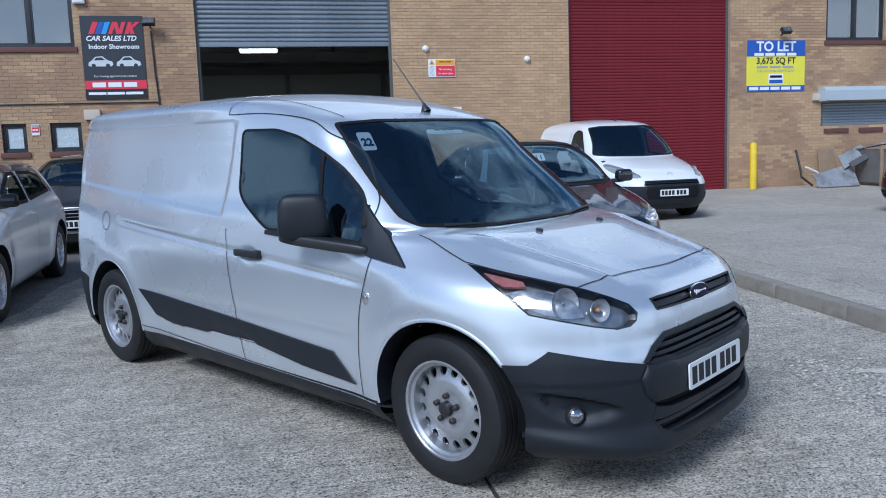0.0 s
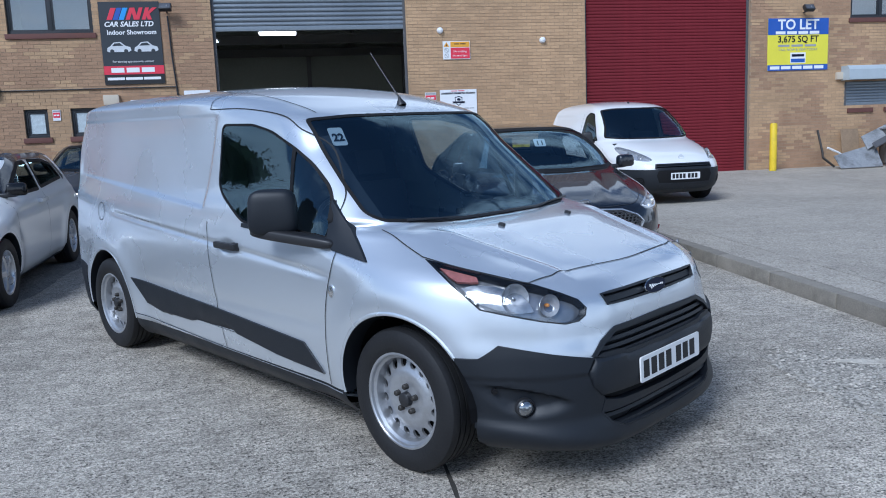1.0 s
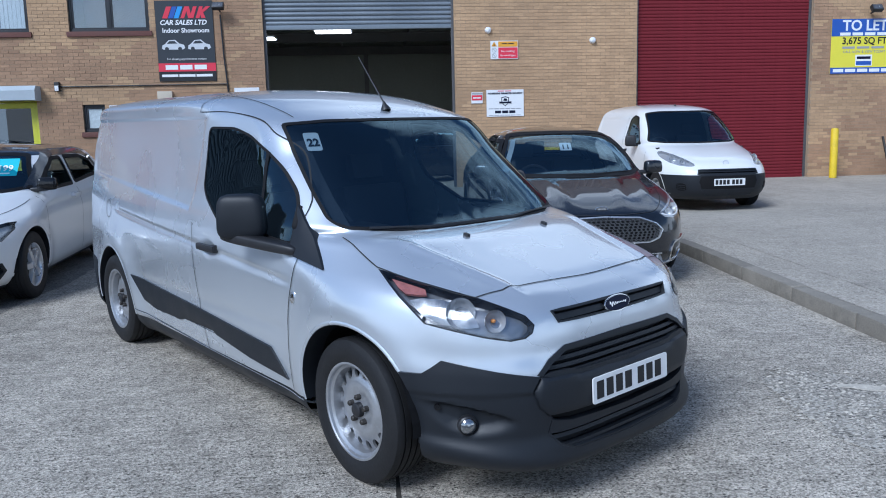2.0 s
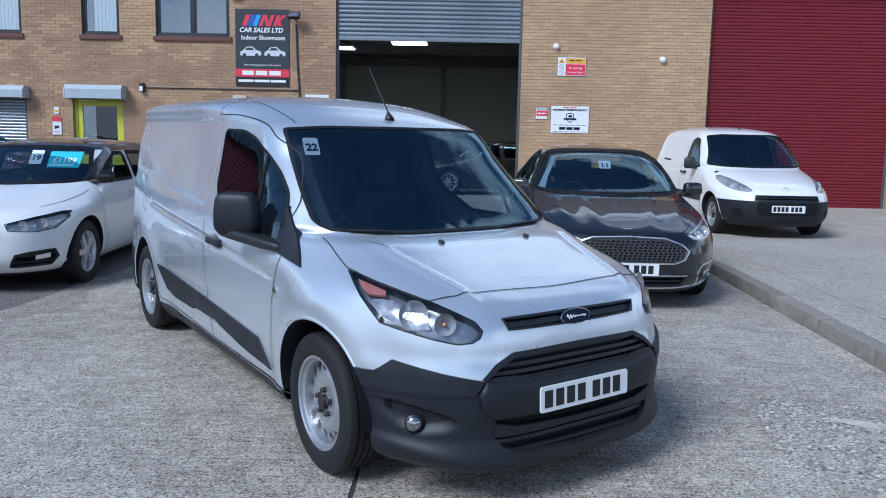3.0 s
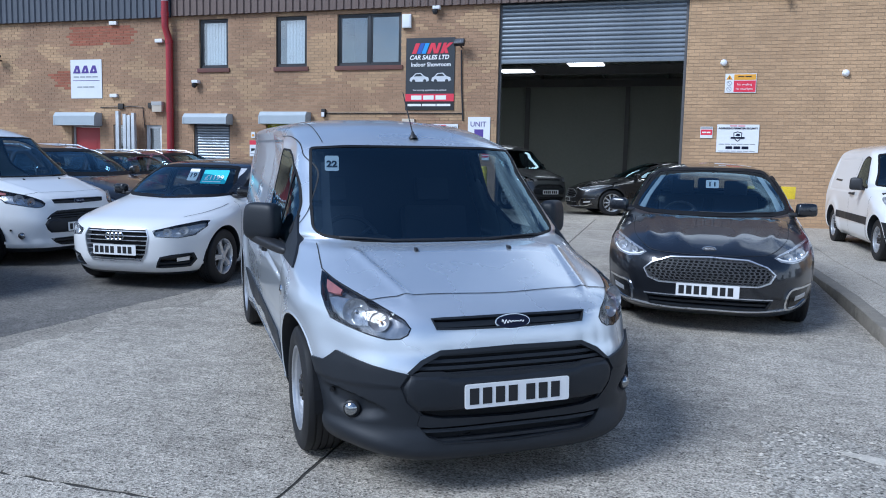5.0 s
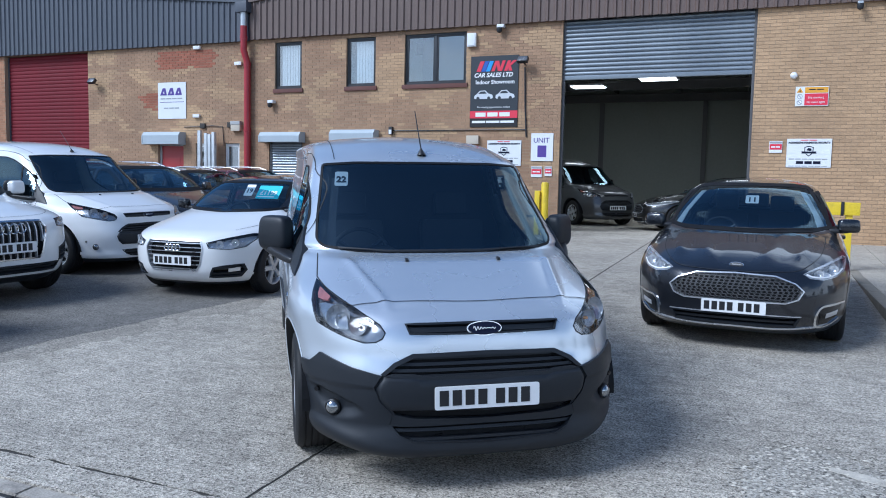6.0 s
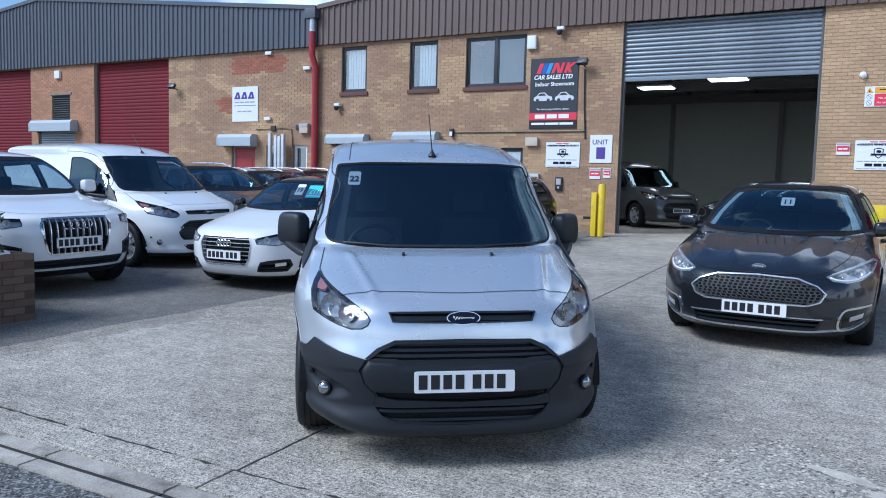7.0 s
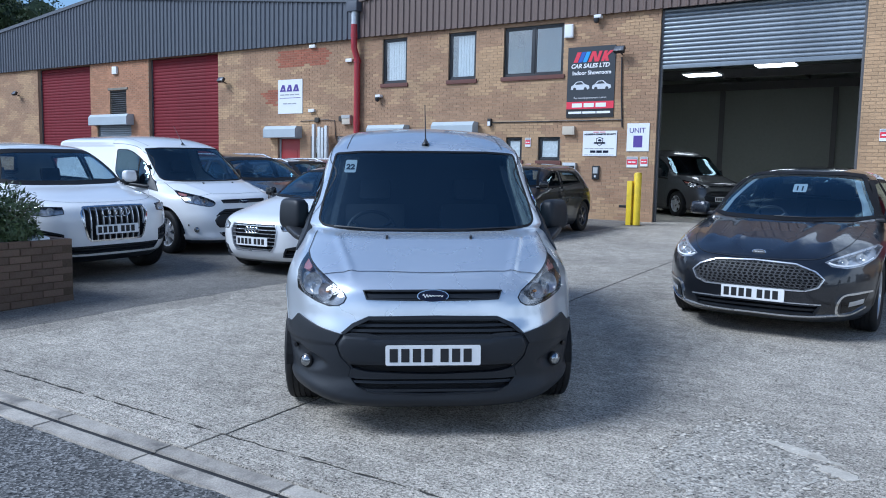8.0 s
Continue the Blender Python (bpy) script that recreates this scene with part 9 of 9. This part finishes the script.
# downpipe with its hopper
t = thing("downpipe", "dark red downpipe with a grey hopper at the roof valley", "downpipe")
px, py = -10.68, 14.80
part("hopper", box_bm(px - 0.19, py - 0.14, 6.08, px + 0.19, py + 0.12, 6.36, 0.02), M["clad_grey"], t)
part("upper_pipe", tube_bm([(px, py, 6.10), (px, py, 5.70)], 0.088, 16), M["galv"], t)
part("pipe", tube_bm([(px, py, 5.72), (px, py, 5.20), (px, py + 0.0, 5.05), (px + 0.06, py + 0.08, 4.72), (px + 0.06, py + 0.08, 4.55), (px + 0.06, py + 0.08, 0.36)], 0.092, 16), M["red_pipe"], t)
for z in (5.35, 4.62, 2.8, 1.2):
    q = (px, py) if z > 5 else (px + 0.06, py + 0.08)
    part("collar", tube_bm([(q[0], q[1], z), (q[0], q[1], z + 0.10)], 0.103, 16), M["red_pipe"], t)

# upright galvanised posts by the white windows
for i, (x, hgt) in enumerate(((-12.16, 2.83), (-11.93, 2.75), (-11.80, 2.72), (-11.66, 2.78))):
    t = thing("steel_post", "tall galvanised steel post by the wall", "post", Matrix.Translation((x, 14.72, 0)), "steel posts")
    part("post", box_bm(-0.05, -0.05, 0.33, 0.05, 0.05, hgt, 0.008), M["galv"], t)

# bollards and barrier
t = thing("bollard", "yellow steel bollard beside the doorway", "bollard", Matrix.Translation((-1.66, 13.95, 0.31)))
part("post", lathe_bm([(0.085, 0.0), (0.085, 1.17), (0.07, 1.21), (0.001, 1.22)], 20, axis="z"), M["yellow"], t)
part("guard_angle", box_bm(-0.21, -0.12, 0.0, -0.095, 0.02, 1.02, 0.008), M["yellow"], t)
part("base_plate", box_bm(-0.30, -0.18, 0.0, 0.14, 0.14, 0.015, 0.004), M["iron"], t)
part("bracket", box_bm(-0.42, -0.02, 0.40, -0.21, 0.04, 0.46, 0.006), M["dark"], t)
t = thing("bollard", "tall yellow steel bollard by the red shutter", "bollard", Matrix.Translation((11.58, 14.5, 0.335)))
part("post", lathe_bm([(0.085, 0.0), (0.085, 1.12), (0.07, 1.16), (0.001, 1.17)], 20, axis="z"), M["yellow"], t)
t = thing("guard_barrier", "yellow steel guard barrier at the end of the kerb", "barrier", Matrix.Translation((4.215, 10.15, 0.215)))
part("rail", box_bm(-0.62, -0.03, 0.87, 0.145, 0.03, 1.07, 0.01), M["yellow"], t)
for x in (-0.50, 0.0):
    part("post", box_bm(x - 0.05, -0.0, 0.0, x + 0.05, 0.09, 1.055, 0.01), M["yellow"], t)
part("clamp", box_bm(-0.125, -0.045, 0.86, -0.08, -0.029, 1.08, 0.004), M["dark"], t)


# ---- scrap by the right-hand wall ----
def panel(name, label, pts, thick, mat, category="scrap"):
    """A flat sheet given by its four corners, with a thickness."""
    t = thing(name, label, category)
    p = [Vector(q) for q in pts]
    n = (p[1] - p[0]).cross(p[3] - p[0]).normalized() * thick
    bm = bmesh.new()
    a = [bm.verts.new(q) for q in p]
    b = [bm.verts.new(q + n) for q in p]
    bm.faces.new(a); bm.faces.new(b[::-1])
    for i in range(4):
        bm.faces.new((a[i], b[i], b[(i + 1) % 4], a[(i + 1) % 4]))
    bmesh.ops.recalc_face_normals(bm, faces=bm.faces)
    bmesh.ops.bevel(bm, geom=bm.edges[:], offset=min(0.01, thick * 0.3), segments=1, affect="EDGES")
    part("sheet", bm, M[mat], t)
    return t


g = apron_z(0, 14.2)
panel("metal_sheet", "scuffed pale metal panel leaning on the pile", [(13.0, 13.9, g), (14.2, 13.95, g), (14.25, 14.35, g + 0.55), (13.05, 14.25, g + 0.30)], 0.03, "scuffed")
panel("scrap_board", "scuffed pale grey board leaning against the pile", [(13.95, 14.2, g + 0.42), (14.75, 14.3, g + 0.80), (14.70, 14.55, g + 1.02), (13.98, 14.5, g + 0.74)], 0.03, "scuffed")
panel("old_window", "black window frame lying on the pile", [(14.05, 14.05, g + 0.45), (14.72, 14.1, g + 0.74), (14.68, 14.2, g + 0.86), (14.02, 14.15, g + 0.57)], 0.05, "grey_dark")
panel("scrap_board", "buff chipboard sheet leaning on the wall", [(13.7, 14.75, g), (14.2, 14.75, g), (14.2, 14.9, g + 0.95), (13.7, 14.9, g + 0.95)], 0.02, "wood")
cage = thing("scrap_crate", "wooden crate with dull metal sides by the wall", "crate", Matrix.Translation((15.1, 14.1, g)))
part("side_sheet", box_bm(-0.55, -0.45, 0.08, 0.75, -0.43, 0.92), M["old_steel"], cage)
part("side_sheet", box_bm(-0.57, -0.42, 0.08, -0.55, 0.42, 0.92), M["old_steel"], cage)
for x in (-0.57, 0.0, 0.74):
    part("post", box_bm(x - 0.035, -0.50, 0.0, x + 0.035, -0.45, 1.0, 0.006), M["wood"], cage)
for z in (0.04, 0.93):
    part("rail", box_bm(-0.60, -0.52, z - 0.035, 0.78, -0.455, z + 0.035, 0.006), M["wood"], cage)
part("lid", box_bm(-0.62, -0.5, 0.0, 0.80, 0.45, 0.04, 0.006, m=Matrix.Translation((0, 0, 1.02)) @ pose(0, 0, 0, -8, -6, 0)), M["scuffed"], cage)
for i, pts in enumerate((((12.85, 14.6, g + 0.95), (12.86, 14.4, g + 0.40), (12.80, 14.3, g + 0.28), (13.05, 14.2, g + 0.05)), ((12.92, 14.3, g + 0.52), (13.2, 14.3, g + 0.40), (13.5, 14.3, g + 0.22)))):
    tagged(finish("scrap_pipe", tube_bm(pts, 0.028, 8), M["iron" if i == 0 else "white_frame"]), "bent length of scrap pipe on the pile", "pipe")


# ---- planter wall and shrubs ----
def build_planter():
    x1, y0, y1 = -3.60, -0.35, 1.45
    w = thing("planter_wall", "low weathered brick planter wall with worn coping", "wall", kind="structure")
    core = bmesh.new()
    add_box(core, x1 - 0.20, y0, -0.1, x1 - 0.012, y1 - 0.012, 0.60)
    add_box(core, x1 - 2.6, y1 - 0.20, -0.1, x1 - 0.20, y1 - 0.012, 0.60)
    # joints take the dark soil colour, in keeping with the shaded brick tone
    part("core", core, M["soil"], w, smooth=0)
    rnd = random.Random(3)
    me = bpy.data.meshes.new("brick")
    bm = box_bm(-0.107, -0.05, -0.0325, 0.107, 0.05, 0.0325, 0.006)
    bm.to_mesh(me); bm.free()
    me.materials.append(M["brick_old"])
    for r in range(9):
        z = 0.02 + r * 0.075
        y = y0 + (0.1125 if r % 2 else 0.0)
        while y < y1 - 0.2:
            b = new("brick", me)
            b.parent = w
            b.matrix_basis = Matrix.Translation((x1 - 0.055 + rnd.uniform(-0.006, 0.004), y + 0.107, z)) @ pose(0, 0, 0, 0, rnd.uniform(-0.8, 0.8), 90)
            y += 0.225
        x = x1 - 0.12 - (0.1125 if r % 2 else 0)
        while x > x1 - 2.5:
            b = new("brick", me)
            b.parent = w
            b.matrix_basis = Matrix.Translation((x - 0.107, y1 - 0.055 + rnd.uniform(-0.006, 0.004), z)) @ pose(0, 0, 0, 0, rnd.uniform(-0.8, 0.8), 0)
            x -= 0.225
    so = tagged(finish("planter_soil", box_bm(x1 - 2.6, y0, -0.1, x1 - 0.20, y1 - 0.20, 0.52), M["soil"], smooth=0), "dark soil behind the planter wall", "soil", kind="structure")
    rnd = random.Random(9)
    for k, (cx, cy, cz, s) in enumerate(((-4.05, 0.85, 0.95, 0.52), (-4.6, 0.5, 1.05, 0.62), (-3.95, 0.15, 0.90, 0.5), (-5.2, 0.9, 1.0, 0.6), (-3.80, 0.35, 0.70, 0.34), (-3.86, 0.95, 0.74, 0.30))):
        t = thing("shrub", "dense dark green evergreen shrub behind the planter wall", "shrub", Matrix.Translation((cx, cy, 0.50)), "planter shrubs")
        br = bmesh.new()
        for i in range(9):
            q = rnd.uniform(0, 6.28)
            add_tube(br, [(0, 0, 0), (0.5 * s * math.cos(q) * 0.5, 0.5 * s * math.sin(q) * 0.5, 0.35 * s), (s * 0.7 * math.cos(q), s * 0.7 * math.sin(q), rnd.uniform(0.4, 1.1) * s)], [0.012, 0.008, 0.003], 5)
        part("branches", br, M["bark"], t)
        vs, fs = [], []
        for i in range(4200):
            d = Vector((rnd.gauss(0, 1), rnd.gauss(0, 1), rnd.gauss(0, 1))).normalized()
            rad = s * (rnd.random() ** 0.45) * (0.85 + 0.35 * noise.noise(d * 2.3 + Vector((k * 5, 0, 0))))
            c = Vector((d.x * rad, d.y * rad, (cz - 0.5) * 0.9 + d.z * rad * 0.75))
            if c.z < 0.02:
                continue
            u = Vector((rnd.gauss(0, 1), rnd.gauss(0, 1), rnd.gauss(0, 1))).normalized()
            v = u.cross(d).normalized() * 0.010
            u = u * rnd.uniform(0.02, 0.042)
            j = len(vs)
            vs += [c - u, c - v, c + u, c + v]
            fs.append((j, j + 1, j + 2, j + 3))
        tagged(raw("leaves", [tuple(v) for v in vs], fs, M["leaf"], t), kind="stuff")
    rag = thing("plastic_bag", "crumpled white plastic bag on the planter wall", "litter", Matrix.Translation((-3.72, 1.12, 0.655)))
    bm = bmesh.new()
    bmesh.ops.create_icosphere(bm, subdivisions=3, radius=0.075)
    for v in bm.verts:
        v.co = Vector((v.co.x, v.co.y * 1.6, max(-0.02, v.co.z * 0.6))) * (1 + 0.35 * noise.noise(v.co * 14))
    part("bag", bm, M["white"], rag)


build_planter()


# ---- trees: one behind the roofs, a wooded bank beyond the road ----
def tree_mesh(seed, height, spread, leaves, leaf):
    rnd = random.Random(seed)
    wood = bmesh.new()
    top = Vector((rnd.uniform(-0.4, 0.4), rnd.uniform(-0.4, 0.4), height * 0.8))
    add_tube(wood, [(0, 0, -0.3), tuple(top * 0.35), tuple(top * 0.7), tuple(top)], [height * 0.03, height * 0.023, height * 0.014, height * 0.005], 9)
    clumps = []
    for i in range(16):
        f = rnd.uniform(0.28, 0.95)
        q = rnd.uniform(0, 6.28)
        ln = spread * (1.1 - abs(f - 0.5)) * rnd.uniform(0.55, 1.0)
        a = top * f
        b = a + Vector((math.cos(q) * ln, math.sin(q) * ln, rnd.uniform(0.1, 0.5) * ln))
        add_tube(wood, [tuple(a), tuple((a + b) / 2 + Vector((0, 0, 0.1 * ln))), tuple(b)], [height * 0.010, height * 0.006, height * 0.002], 6)
        clumps += [(b, ln * 0.55), ((a + b) / 2, ln * 0.5)]
    clumps.append((top * 1.08, spread * 0.5))
    vs, fs = [], []
    for i in range(leaves):
        c, r = clumps[rnd.randrange(len(clumps))]
        d = Vector((rnd.gauss(0, 1), rnd.gauss(0, 1), rnd.gauss(0, 0.8))).normalized()
        p = c + d * r * 1.15 * rnd.random() ** 0.5
        u = Vector((rnd.gauss(0, 1), rnd.gauss(0, 1), rnd.gauss(0, 1))).normalized()
        v = u.cross(d).normalized() * leaf * 0.5
        u = u * leaf * rnd.uniform(0.7, 1.2)
        j = len(vs)
        vs += [tuple(p - u), tuple(p - v), tuple(p + u), tuple(p + v)]
        fs.append((j, j + 1, j + 2, j + 3))
    for c, r in clumps:
        j = len(vs)
        for a in range(4):
            f = math.pi * (a + 0.5) / 4
            for b in range(7):
                q = 2 * math.pi * b / 7
                k = r * rnd.uniform(0.68, 0.95)
                vs.append((c.x + k * math.sin(f) * math.cos(q), c.y + k * math.sin(f) * math.sin(q), c.z + 0.8 * k * math.cos(f)))
        for a in range(3):
            for b in range(7):
                fs.append((j + a * 7 + b, j + a * 7 + (b + 1) % 7, j + a * 7 + 7 + (b + 1) % 7, j + a * 7 + 7 + b))
        fs.append(tuple(j + b for b in range(7)))
        fs.append(tuple(j + 21 + b for b in range(6, -1, -1)))
    return wood, vs, fs


def build_trees():
    protos = []
    for i in range(3):
        t = thing("tree", "broad leafed tree in dark summer leaf", "tree", Matrix.Translation((-68 - 11 * i, 33 + 5 * i, 0)) @ Matrix.Scale(1.55, 4), "trees round the yard")
        wood, vs, fs = tree_mesh(20 + i, 13.0, 4.2, 52000, 0.10)
        part("trunk", wood, M["bark"], t)
        tagged(raw("crown", vs, fs, M["tree_leaf"], t), kind="stuff")
        protos.append(t)
    rnd = random.Random(8)
    for k in range(24):
        a = -95 + 8.2 * k + rnd.uniform(-2, 2)
        y = -33 - rnd.uniform(0, 12)
        s = rnd.uniform(0.34, 0.55)
        c = copy_thing(protos[k % 3], Matrix.Translation((a, y, -0.3)) @ pose(0, 0, 0, 0, 0, rnd.uniform(0, 360)))
        c.scale = (s, s, s)
    for x, y, s in ((-75, -10, 0.8), (-70, 10, 0.9), (-82, 28, 1.0), (60, -12, 0.8), (66, 6, 0.9), (70, 24, 0.9)):
        c = copy_thing(protos[int(x) % 3], Matrix.Translation((x, y, -0.3)))
        c.scale = (s, s, s)


build_trees()

# glowing panels in place of rooflights, several added to brighten the showroom
for x, y in ((-3.1, 24.8), (-0.45, 23.3), (2.2, 18.4), (-0.45, 18.4), (-3.1, 19.4), (4.9, 19.4), (2.2, 21.0), (-3.1, 17.2), (4.9, 17.2), (2.2, 16.6)):
    t = thing("panel_light", "pale glowing panel in place of a rooflight under the showroom roof", "lamp", Matrix.Translation((x, y, 5.05)), "panel lights")
    part("body", box_bm(-0.62, -0.42, 0.0, 0.62, 0.42, 0.06, 0.01), M["white"], t)
    part("hanger", tube_bm([(0, 0, 0.055), (0, 0, 0.415)], 0.008, 6), M["galv"], t)
    part("diffuser", box_bm(-0.58, -0.38, -0.02, 0.58, 0.38, 0.004, 0.008), M["roof_glow"], t)


# the nearest bricks of the two facades, one by one
brick_meshes = []
for mat in ("brick_single", "brick_brown_single"):
    bm = box_bm(-0.1075, -0.006, -0.0325, 0.1075, 0.012, 0.0325)
    brick_mesh = bpy.data.meshes.new("brick")
    bm.to_mesh(brick_mesh)
    bm.free()
    brick_mesh.materials.append(M[mat])
    brick_meshes.append(brick_mesh)
rnd = random.Random(77)
for brick_mesh, (wall_ob, places) in zip(brick_meshes, NEAREST):
    for x, z in places[:300]:
        ob = new("brick", brick_mesh)
        ob.parent = wall_ob
        ob.location = (x, WALL_Y - rnd.uniform(0.0, 0.002), z)
